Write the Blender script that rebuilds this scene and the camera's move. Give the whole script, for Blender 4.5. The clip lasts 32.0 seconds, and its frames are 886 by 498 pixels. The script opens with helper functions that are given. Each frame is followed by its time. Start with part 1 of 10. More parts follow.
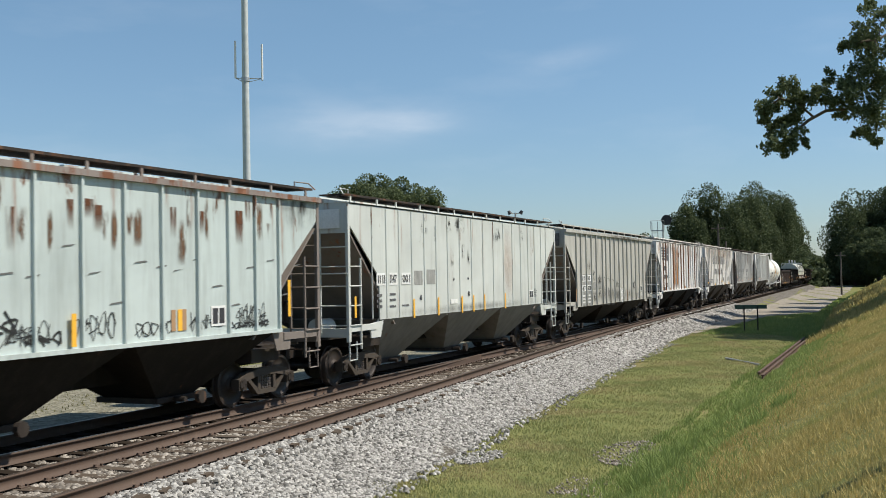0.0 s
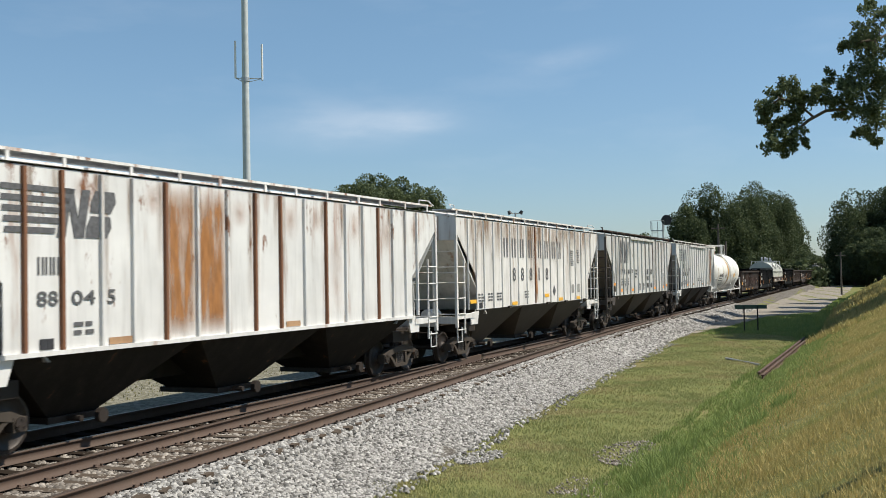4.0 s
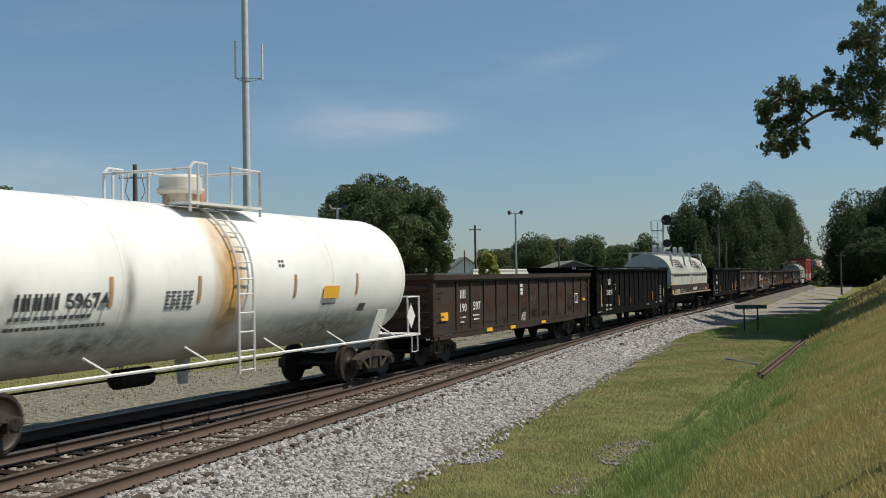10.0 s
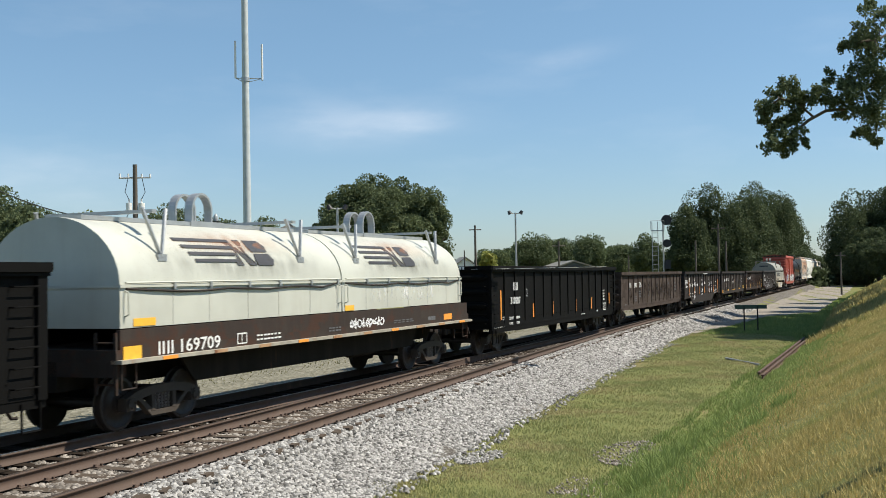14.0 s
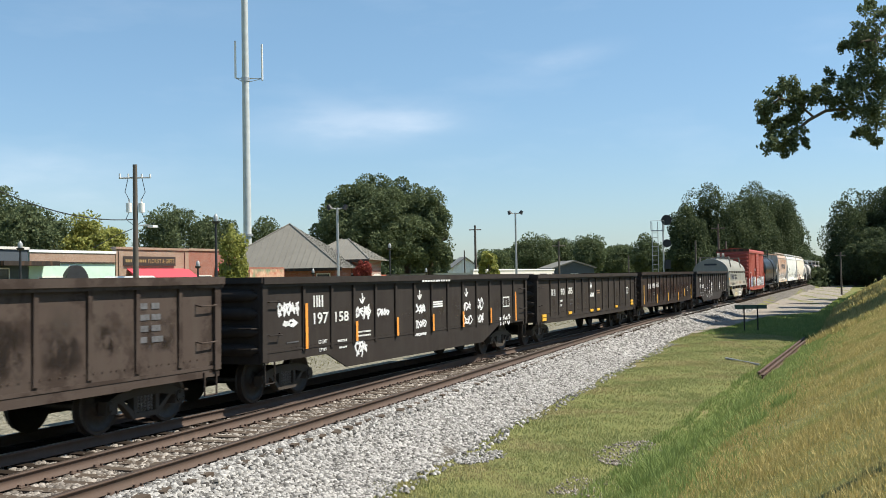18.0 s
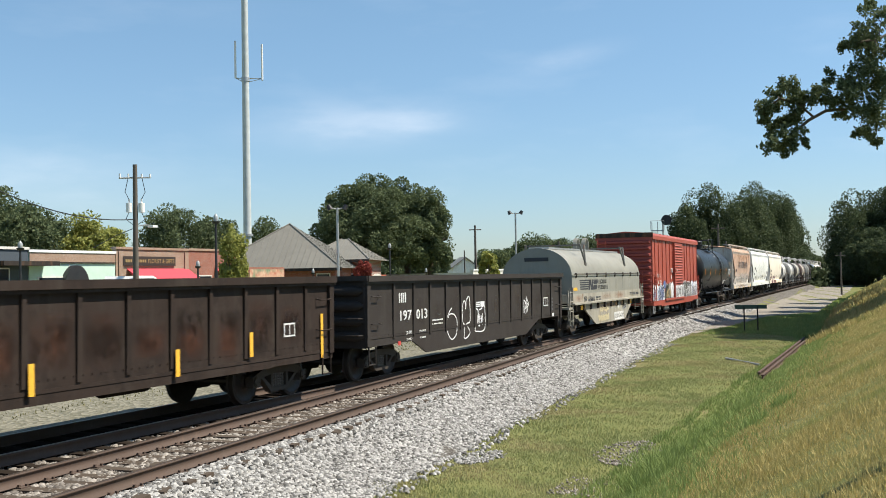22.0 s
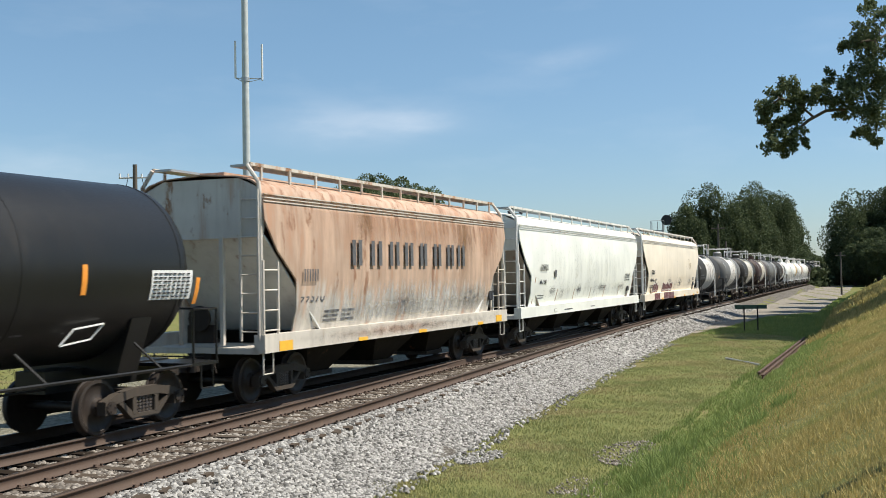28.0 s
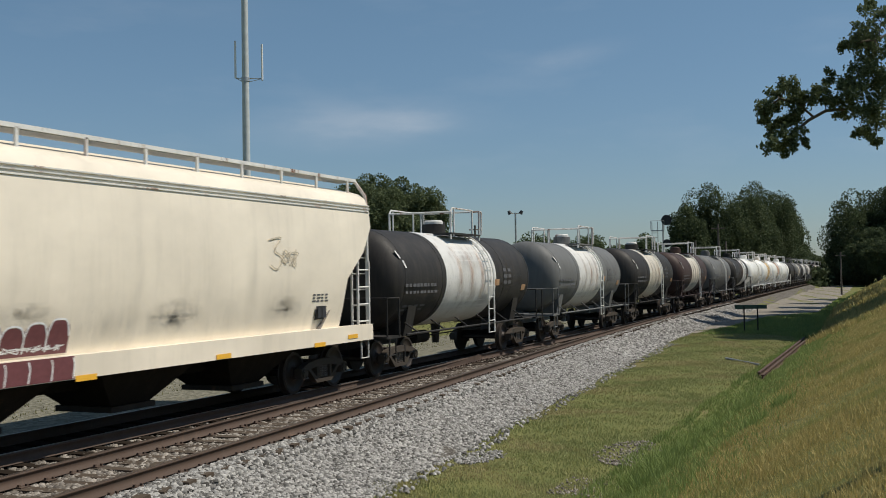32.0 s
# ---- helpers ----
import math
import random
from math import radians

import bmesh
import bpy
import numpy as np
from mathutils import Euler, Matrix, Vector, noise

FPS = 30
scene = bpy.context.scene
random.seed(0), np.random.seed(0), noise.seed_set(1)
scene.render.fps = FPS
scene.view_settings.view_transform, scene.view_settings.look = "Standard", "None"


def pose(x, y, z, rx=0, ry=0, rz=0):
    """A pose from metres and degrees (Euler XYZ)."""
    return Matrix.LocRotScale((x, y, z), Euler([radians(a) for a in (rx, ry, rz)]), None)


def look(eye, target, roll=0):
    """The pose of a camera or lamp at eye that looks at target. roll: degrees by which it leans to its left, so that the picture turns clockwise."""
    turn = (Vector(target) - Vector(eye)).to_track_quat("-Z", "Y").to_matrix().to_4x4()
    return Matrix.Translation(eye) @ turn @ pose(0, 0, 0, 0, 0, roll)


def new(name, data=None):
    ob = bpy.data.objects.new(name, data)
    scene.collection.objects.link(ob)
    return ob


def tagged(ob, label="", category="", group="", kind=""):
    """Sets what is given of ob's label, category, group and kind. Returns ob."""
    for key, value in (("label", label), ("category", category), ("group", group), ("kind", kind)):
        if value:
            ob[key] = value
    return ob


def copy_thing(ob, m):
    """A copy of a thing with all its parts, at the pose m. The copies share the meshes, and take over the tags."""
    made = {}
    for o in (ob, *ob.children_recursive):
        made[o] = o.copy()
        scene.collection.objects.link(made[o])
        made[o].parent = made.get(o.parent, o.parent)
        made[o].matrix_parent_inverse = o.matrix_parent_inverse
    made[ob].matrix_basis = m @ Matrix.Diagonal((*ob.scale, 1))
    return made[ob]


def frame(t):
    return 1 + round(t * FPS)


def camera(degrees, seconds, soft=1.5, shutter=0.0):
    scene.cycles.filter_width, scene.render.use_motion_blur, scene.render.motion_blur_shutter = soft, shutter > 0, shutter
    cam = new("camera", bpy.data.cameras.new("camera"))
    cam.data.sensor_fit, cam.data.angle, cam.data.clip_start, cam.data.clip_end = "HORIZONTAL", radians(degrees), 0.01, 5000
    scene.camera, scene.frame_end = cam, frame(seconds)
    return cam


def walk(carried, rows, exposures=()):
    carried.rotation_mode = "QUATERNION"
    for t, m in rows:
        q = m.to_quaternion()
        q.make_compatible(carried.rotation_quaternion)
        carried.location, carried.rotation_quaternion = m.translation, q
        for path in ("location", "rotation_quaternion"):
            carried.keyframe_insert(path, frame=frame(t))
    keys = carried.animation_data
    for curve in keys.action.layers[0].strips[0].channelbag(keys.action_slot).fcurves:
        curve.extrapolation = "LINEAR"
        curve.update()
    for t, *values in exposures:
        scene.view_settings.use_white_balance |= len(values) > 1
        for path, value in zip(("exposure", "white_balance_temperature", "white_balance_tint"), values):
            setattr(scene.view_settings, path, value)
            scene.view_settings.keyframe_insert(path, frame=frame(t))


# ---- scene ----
# World: x runs along the main line, y to the town side, z up; z = 0 is the top of the rails.

EYE = Vector((0.0, 0.0, 2.502))
YAW, PITCH, ROLL = 0.40596, 0.02645, -1.027
AIM = EYE + 40 * Vector((math.cos(YAW) * math.cos(PITCH), math.sin(YAW) * math.cos(PITCH), math.sin(PITCH)))

cam = camera(45.55, 32.0, soft=0.9, shutter=0.12)
walk(cam, [(0.0, look(EYE, AIM, ROLL)), (32.0, look(EYE, AIM, ROLL))],
     exposures=[(0.0, 0.28), (3.5, 0.3), (6.0, 0.2), (7.0, 0.15), (8.0, 0.28), (9.0, 0.0), (10.0, -0.12), (11.0, 0.38), (12.0, 0.56), (13.4, 0.5), (14.2, 0.42), (16.5, 0.55), (18.0, 0.6), (22.0, 0.6), (24.0, 0.5), (25.0, 0.4), (27.5, 0.42), (28.0, 0.4), (29.0, 0.02), (30.0, -0.32), (32.0, -0.3)])

# ---- world and sun ----
SUN = Vector((0.42, -1.0, 1.62)).normalized()
world = bpy.data.worlds.new("sky")
scene.world = world
world.use_nodes = True
wn, wl = world.node_tree.nodes, world.node_tree.links
wn.clear()
w_out = wn.new("ShaderNodeOutputWorld")
w_bg = wn.new("ShaderNodeBackground")
w_sky = wn.new("ShaderNodeTexSky")
w_sky.sky_type = "NISHITA"
w_sky.sun_disc = False
w_sky.sun_elevation = math.asin(SUN.z)
w_sky.sun_rotation = math.atan2(SUN.x, SUN.y)
w_sky.air_density, w_sky.dust_density, w_sky.ozone_density = 1.0, 0.35, 1.5
# thin cirrus
w_co = wn.new("ShaderNodeTexCoord")
w_map = wn.new("ShaderNodeMapping")
w_map.inputs["Rotation"].default_value = (0, 0, -0.55)
w_map.inputs["Scale"].default_value = (2.0, 3.0, 11.0)
w_noise = wn.new("ShaderNodeTexNoise")
w_noise.inputs["Scale"].default_value, w_noise.inputs["Detail"].default_value = 1.9, 7.0
w_noise.inputs["Roughness"].default_value = 0.55
w_ramp = wn.new("ShaderNodeValToRGB")
w_ramp.color_ramp.elements[0].position, w_ramp.color_ramp.elements[1].position = 0.55, 0.80
w_ramp.color_ramp.elements[1].color = (0.07, 0.07, 0.07, 1)
w_mix = wn.new("ShaderNodeMix")
w_mix.data_type = "RGBA"
w_mix.inputs["B"].default_value = (8.0, 8.2, 8.6, 1)
w_turn = wn.new("ShaderNodeMapping")
w_turn.inputs["Rotation"].default_value = (0, 0, -0.26)
wl.new(w_co.outputs["Generated"], w_turn.inputs["Vector"])
wl.new(w_turn.outputs["Vector"], w_map.inputs["Vector"])
wl.new(w_map.outputs["Vector"], w_noise.inputs["Vector"])
wl.new(w_noise.outputs["Fac"], w_ramp.inputs["Fac"])


def cirrus(az, el, wide, tall, strength, lean):
    """One soft streak of cirrus: bearing, height and half-sizes in radians."""
    mid = Vector((math.cos(az) * math.cos(el), math.sin(az) * math.cos(el), math.sin(el)))
    side = mid.cross(Vector((0, 0, 1))).normalized()
    rise = side.cross(mid)
    side, rise = side * math.cos(lean) + rise * math.sin(lean), rise * math.cos(lean) - side * math.sin(lean)

    def math_node(op, a, b):
        q = wn.new("ShaderNodeMath")
        q.operation = op
        for k, v in enumerate((a, b)):
            if isinstance(v, (int, float)):
                q.inputs[k].default_value = v
            else:
                wl.new(v, q.inputs[k])
        return q.outputs[0]

    def along(vec):
        q = wn.new("ShaderNodeVectorMath")
        q.operation = "DOT_PRODUCT"
        wl.new(w_co.outputs["Generated"], q.inputs[0])
        q.inputs[1].default_value = vec
        return q.outputs["Value"]
    u, v = along(side / wide), along(rise / tall)
    d = math_node("SQRT", math_node("ADD", math_node("MULTIPLY", u, u), math_node("MULTIPLY", v, v)), 0.0)
    soft = wn.new("ShaderNodeMapRange")
    soft.interpolation_type = "SMOOTHSTEP"
    for key, val in (("From Min", 1.0), ("From Max", 0.1), ("To Min", 0.0), ("To Max", strength)):
        soft.inputs[key].default_value = val
    wl.new(d, soft.inputs["Value"])
    streak = wn.new("ShaderNodeMapRange")
    for key, val in (("From Min", 0.30), ("From Max", 0.66)):
        streak.inputs[key].default_value = val
    wl.new(w_noise.outputs["Fac"], streak.inputs["Value"])
    front = math_node("GREATER_THAN", along(mid), 0.0)
    return math_node("MULTIPLY", math_node("MULTIPLY", soft.outputs["Result"], streak.outputs["Result"]), front)


w_sum = w_ramp.outputs["Color"]
for args in ((0.485, 0.143, 0.16, 0.034, 0.19, 0.03), (0.440, 0.145, 0.07, 0.018, 0.13, 0.05), (0.275, 0.204, 0.070, 0.016, 0.11, 0.18), (0.755, 0.090, 0.16, 0.045, 0.16, 0.0), (0.60, 0.245, 0.10, 0.02, 0.05, 0.0)):
    w_add = wn.new("ShaderNodeMath")
    w_add.operation = "ADD"
    w_add.use_clamp = True
    wl.new(w_sum, w_add.inputs[0])
    wl.new(cirrus(*args), w_add.inputs[1])
    w_sum = w_add.outputs[0]
wl.new(w_sum, w_mix.inputs["Factor"])
w_hue = wn.new("ShaderNodeMix")
w_hue.data_type, w_hue.blend_type = "RGBA", "MULTIPLY"
w_hue.inputs["Factor"].default_value = 1.0
w_sep = wn.new("ShaderNodeSeparateXYZ")
wl.new(w_co.outputs["Generated"], w_sep.inputs[0])
w_tone = wn.new("ShaderNodeValToRGB")
w_tone.color_ramp.elements[0].position, w_tone.color_ramp.elements[1].position = 0.0, 0.30
w_tone.color_ramp.elements[0].color, w_tone.color_ramp.elements[1].color = (0.585, 0.69, 0.855, 1), (0.86, 0.99, 0.975, 1)
wl.new(w_sep.outputs["Z"], w_tone.inputs["Fac"])
wl.new(w_tone.outputs["Color"], w_hue.inputs["B"])
wl.new(w_sky.outputs["Color"], w_hue.inputs["A"])
wl.new(w_hue.outputs["Result"], w_mix.inputs["A"])
wl.new(w_mix.outputs["Result"], w_bg.inputs["Color"])
w_bg.inputs["Strength"].default_value = 0.10
wl.new(w_bg.outputs["Background"], w_out.inputs["Surface"])

sun_data = bpy.data.lights.new("sun", "SUN")
sun_data.energy, sun_data.angle, sun_data.color = 5.0, radians(0.53), (1.0, 0.93, 0.81)
sun = new("sun", sun_data)
sun.matrix_world = look(SUN * 100, (0, 0, 0))


# ---- mesh builder ----
class Mesh:
    """Collects faces and links them as one mesh object."""

    def __init__(self):
        self.v, self.f, self.round = [], [], False

    def add(self, vs, fs):
        n = len(self.v)
        self.v.extend(vs)
        self.f.extend([tuple(i + n for i in f) for f in fs])
        return self

    def box(self, x0, x1, y0, y1, z0, z1):
        return self.add([(x0, y0, z0), (x1, y0, z0), (x1, y1, z0), (x0, y1, z0), (x0, y0, z1), (x1, y0, z1), (x1, y1, z1), (x0, y1, z1)],
                        [(3, 2, 1, 0), (4, 5, 6, 7), (0, 1, 5, 4), (1, 2, 6, 5), (2, 3, 7, 6), (3, 0, 4, 7)])

    def prism(self, pts, axis, a, b):
        """A polygon in the plane across the axis, drawn out from a to b."""
        put = {"x": lambda p, q, s: (s, p, q), "y": lambda p, q, s: (p, s, q), "z": lambda p, q, s: (p, q, s)}[axis]
        n = len(pts)
        vs = [put(p, q, a) for p, q in pts] + [put(p, q, b) for p, q in pts]
        fs = [tuple(range(n)), tuple(range(2 * n - 1, n - 1, -1))]
        fs += [(i, i + n, (i + 1) % n + n, (i + 1) % n) for i in range(n)]
        return self.add(vs, fs)

    def cyl(self, p, q, r, n=8, r2=None, caps=True):
        p, q = Vector(p), Vector(q)
        d = (q - p).normalized()
        a = d.orthogonal().normalized()
        b = d.cross(a)
        r2 = r if r2 is None else r2
        ring = [(math.cos(2 * math.pi * i / n), math.sin(2 * math.pi * i / n)) for i in range(n)]
        vs = [tuple(p + r * (c * a + s * b)) for c, s in ring] + [tuple(q + r2 * (c * a + s * b)) for c, s in ring]
        fs = [(i, (i + 1) % n, (i + 1) % n + n, i + n) for i in range(n)]
        if caps:
            fs += [tuple(range(n - 1, -1, -1)), tuple(range(n, 2 * n))]
        self.round = True
        return self.add(vs, fs)

    def tube(self, pts, r, n=6):
        P = [Vector(p) for p in pts]
        a = (P[1] - P[0]).normalized().orthogonal().normalized()
        vs, fs, m = [], [], len(P)
        for i, p in enumerate(P):
            t = ((p - P[i - 1]).normalized() if i else Vector()) + ((P[i + 1] - p).normalized() if i < m - 1 else Vector())
            t = t.normalized() if t.length > 1e-6 else (P[1] - P[0]).normalized()
            a = a - t * a.dot(t)
            a = a.normalized() if a.length > 1e-4 else t.orthogonal().normalized()
            b = t.cross(a)
            vs += [tuple(p + r * (math.cos(2 * math.pi * k / n) * a + math.sin(2 * math.pi * k / n) * b)) for k in range(n)]
        for i in range(m - 1):
            fs += [(i * n + k, i * n + (k + 1) % n, (i + 1) * n + (k + 1) % n, (i + 1) * n + k) for k in range(n)]
        fs += [tuple(range(n - 1, -1, -1)), tuple(range((m - 1) * n, m * n))]
        self.round = True
        return self.add(vs, fs)

    def lathe(self, prof, cy, cz, n=40, axis="x"):
        """Rings (position along the axis, radius) round an axis at (cy, cz)."""
        vs, fs = [], []
        for x, r in prof:
            for i in range(n):
                t = 2 * math.pi * i / n
                c, s = r * math.cos(t), r * math.sin(t)
                vs.append((x, cy + c, cz + s) if axis == "x" else (cy + c, x, cz + s) if axis == "y" else (cy + c, cz + s, x))
        for k in range(len(prof) - 1):
            for i in range(n):
                j = (i + 1) % n
                fs.append((k * n + i, k * n + j, (k + 1) * n + j, (k + 1) * n + i))
        fs += [tuple(range(n - 1, -1, -1)), tuple(range((len(prof) - 1) * n, len(prof) * n))]
        self.round = True
        return self.add(vs, fs)

    def hull(self, lo, hi):
        """A solid between two four-cornered rings."""
        return self.add(list(lo) + list(hi), [(3, 2, 1, 0), (4, 5, 6, 7), (0, 1, 5, 4), (1, 2, 6, 5), (2, 3, 7, 6), (3, 0, 4, 7)])

    def data(self, name, mat, smooth=None):
        me = bpy.data.meshes.new(name)
        me.from_pydata(self.v, [], self.f)
        me.validate()
        bm = bmesh.new()
        bm.from_mesh(me)
        bmesh.ops.recalc_face_normals(bm, faces=bm.faces)
        bm.to_mesh(me)
        bm.free()
        if smooth or (smooth is None and self.round):
            me.polygons.foreach_set("use_smooth", [True] * len(me.polygons))
            me.set_sharp_from_angle(angle=radians(35))
        me.materials.append(mat)
        return me

    def part(self, name, mat, parent, label="", smooth=None):
        ob = new(name, self.data(name, mat, smooth))
        ob.parent = parent
        return tagged(ob, label) if label else ob


def thing(name, label, category, group="", kind=""):
    return tagged(new(name), label, category, group, kind)


def solid(name, verts, faces, mat, smooth=False):
    """A mesh object out of numpy arrays (quads or triangles)."""
    me = bpy.data.meshes.new(name)
    n, k = faces.shape
    me.vertices.add(len(verts))
    me.vertices.foreach_set("co", np.asarray(verts, np.float32).ravel())
    me.loops.add(n * k)
    me.loops.foreach_set("vertex_index", np.asarray(faces, np.int32).ravel())
    me.polygons.add(n)
    me.polygons.foreach_set("loop_start", np.arange(0, n * k, k, dtype=np.int32))
    me.update(calc_edges=True)
    if smooth:
        me.polygons.foreach_set("use_smooth", [True] * n)
    me.materials.append(mat)
    return new(name, me)


# ---- materials ----
def material(name):
    m = bpy.data.materials.new(name)
    m.use_nodes = True
    nt = m.node_tree
    return m, nt.nodes, nt.links, nt.nodes["Principled BSDF"]


def texture(n, l, scale, stretch=(1, 1, 1), detail=5.0, rough=0.6, co="Object", shift=0.0):
    c = n.new("ShaderNodeTexCoord")
    mp = n.new("ShaderNodeMapping")
    mp.inputs["Scale"].default_value = stretch
    mp.inputs["Location"].default_value = (shift, shift * 0.7, shift * 0.3)
    t = n.new("ShaderNodeTexNoise")
    t.inputs["Scale"].default_value, t.inputs["Detail"].default_value, t.inputs["Roughness"].default_value = scale, detail, rough
    # each object takes its own stretch of the pattern
    info, sc, ad = n.new("ShaderNodeObjectInfo"), n.new("ShaderNodeMath"), n.new("ShaderNodeVectorMath")
    sc.operation = "MULTIPLY"
    sc.inputs[1].default_value = 17.0
    l.new(info.outputs["Random"], sc.inputs[0])
    l.new(c.outputs[co], ad.inputs[0])
    l.new(sc.outputs[0], ad.inputs[1])
    l.new(ad.outputs["Vector"], mp.inputs["Vector"])
    l.new(mp.outputs["Vector"], t.inputs["Vector"])
    return t.outputs["Fac"]


def ramp(n, l, fac, lo, hi, a=(0, 0, 0), b=(1, 1, 1)):
    r = n.new("ShaderNodeValToRGB")
    r.color_ramp.elements[0].position, r.color_ramp.elements[1].position = lo, hi
    r.color_ramp.elements[0].color, r.color_ramp.elements[1].color = (*a, 1), (*b, 1)
    l.new(fac, r.inputs["Fac"])
    return r.outputs["Color"]


def mixed(n, l, fac, a, b):
    m = n.new("ShaderNodeMix")
    m.data_type = "RGBA"
    for key, val in (("Factor", fac), ("A", a), ("B", b)):
        if isinstance(val, tuple):
            m.inputs[key].default_value = (*val, 1)
        elif isinstance(val, float):
            m.inputs[key].default_value = val
        else:
            l.new(val, m.inputs[key])
    return m.outputs["Result"]


def relief(n, l, bsdf, height, strength, distance=0.01):
    b = n.new("ShaderNodeBump")
    b.inputs["Strength"].default_value, b.inputs["Distance"].default_value = strength, distance
    l.new(height, b.inputs["Height"])
    l.new(b.outputs["Normal"], bsdf.inputs["Normal"])


def paint(name, col, rust=0.0, dirt=0.3, rough=0.45, seed=0.0, rust_col=(0.16, 0.06, 0.025), metal=0.0, grime=(0.09, 0.08, 0.065), spec=0.5, worn=None, blotch=None, spread=(1.6, 4.3, -0.035, 0.055)):
    """Weathered paint: broad fading, dirt runs down the side, rust patches and streaks. rust and dirt: 0 to 1."""
    m, n, l, p = material(name)
    fade = texture(n, l, 0.55, (1, 1, 1.4), 4, shift=seed)
    runs = texture(n, l, 3.2, (1, 1, 0.10), 6, 0.65, shift=seed + 3)
    spots = texture(n, l, 2.1, (1, 1, 0.35), 8, 0.72, shift=seed + 7)
    grain = texture(n, l, 38.0, detail=3)
    c = mixed(n, l, ramp(n, l, fade, 0.3, 0.75), tuple(x * 0.86 for x in col), tuple(min(1, x * 1.08) for x in col))
    if worn:
        # paint worn off below a ragged line
        co = n.new("ShaderNodeTexCoord")
        sep = n.new("ShaderNodeSeparateXYZ")
        l.new(co.outputs["Object"], sep.inputs[0])
        ad = n.new("ShaderNodeMath")
        ad.operation = "MULTIPLY_ADD"
        l.new(texture(n, l, 4.5, (1, 1, 0.12), 7, 0.7, shift=seed + 11), ad.inputs[0])
        ad.inputs[1].default_value = -2.6
        l.new(sep.outputs["Z"], ad.inputs[2])
        c = mixed(n, l, ramp(n, l, ad.outputs[0], 0.55, 1.35, (0.85, 0.85, 0.85), (0, 0, 0)), c, worn)
    c = mixed(n, l, ramp(n, l, runs, 0.56 - 0.18 * dirt, 0.92, (0, 0, 0), (dirt, dirt, dirt)), c, grime)
    if blotch:
        # rubbed and re-rusted patches with ragged edges
        pat = texture(n, l, 1.5, (1, 1, 1.1), 9, 0.68, shift=seed + 5)
        c = mixed(n, l, ramp(n, l, pat, 0.50, 0.58, (0, 0, 0), (0.8, 0.8, 0.8)), c, blotch)
    p.inputs["Specular IOR Level"].default_value = spec
    if rust:
        co = n.new("ShaderNodeTexCoord")
        sep = n.new("ShaderNodeSeparateXYZ")
        l.new(co.outputs["Object"], sep.inputs[0])
        up = n.new("ShaderNodeMapRange")
        for key, val in zip(("From Min", "From Max", "To Min", "To Max"), spread):
            up.inputs[key].default_value = val
        l.new(sep.outputs["Z"], up.inputs["Value"])
        sums = []
        for f in (spots, runs):
            ad = n.new("ShaderNodeMath")
            l.new(f, ad.inputs[0])
            l.new(up.outputs["Result"], ad.inputs[1])
            sums.append(ad.outputs[0])
        lo = 0.66 - 0.22 * rust
        c = mixed(n, l, ramp(n, l, sums[1], lo - 0.03, lo + 0.10, (0, 0, 0), (0.8, 0.8, 0.8)), c, tuple(min(1, x * 1.7) for x in rust_col))
        c = mixed(n, l, ramp(n, l, sums[0], lo, lo + 0.06), c, rust_col)
    l.new(c, p.inputs["Base Color"])
    l.new(ramp(n, l, grain, 0.2, 0.9, (rough - 0.1,) * 3, (rough + 0.15,) * 3), p.inputs["Roughness"])
    p.inputs["Metallic"].default_value = metal
    relief(n, l, p, mixed(n, l, 0.3, fade, grain), 0.12, 0.02)
    return m


def stain(name, col, strength=0.9, soft=0.3, grit=3.0, hanging=False, lo=0.36, hi=0.58, stretch=0.12):
    """A thin stain that thins out towards its edges and breaks up in streaks; hanging: densest at its top."""
    m, n, l, p = material(name)
    co, sep = n.new("ShaderNodeTexCoord"), n.new("ShaderNodeSeparateXYZ")
    l.new(co.outputs["Generated"], sep.inputs[0])

    def rim(axis, full):
        a = n.new("ShaderNodeMath")
        a.operation = "PINGPONG"
        a.inputs[1].default_value = 0.5 if not full else 1.0
        l.new(sep.outputs[axis], a.inputs[0])
        return ramp(n, l, a.outputs[0], 0.0, soft if not full else 0.75)
    breaks = ramp(n, l, texture(n, l, grit, (1, 1, stretch), 7, 0.66), lo, hi, (0, 0, 0), (strength,) * 3)
    fac = breaks
    for f in (rim("X", False), rim("Z", hanging)):
        mu = n.new("ShaderNodeMath")
        mu.operation = "MULTIPLY"
        l.new(fac, mu.inputs[0])
        l.new(f, mu.inputs[1])
        fac = mu.outputs[0]
    tone = texture(n, l, 9.0, (1, 1, 0.3), 5)
    l.new(mixed(n, l, ramp(n, l, tone, 0.3, 0.7), tuple(x * 0.7 for x in col), tuple(min(1, x * 1.25) for x in col)), p.inputs["Base Color"])
    p.inputs["Roughness"].default_value = 0.75
    p.inputs["Specular IOR Level"].default_value = 0.2
    tr, mx = n.new("ShaderNodeBsdfTransparent"), n.new("ShaderNodeMixShader")
    l.new(fac, mx.inputs[0])
    l.new(tr.outputs["BSDF"], mx.inputs[1])
    l.new(p.outputs["BSDF"], mx.inputs[2])
    l.new(mx.outputs["Shader"], n["Material Output"].inputs["Surface"])
    return m


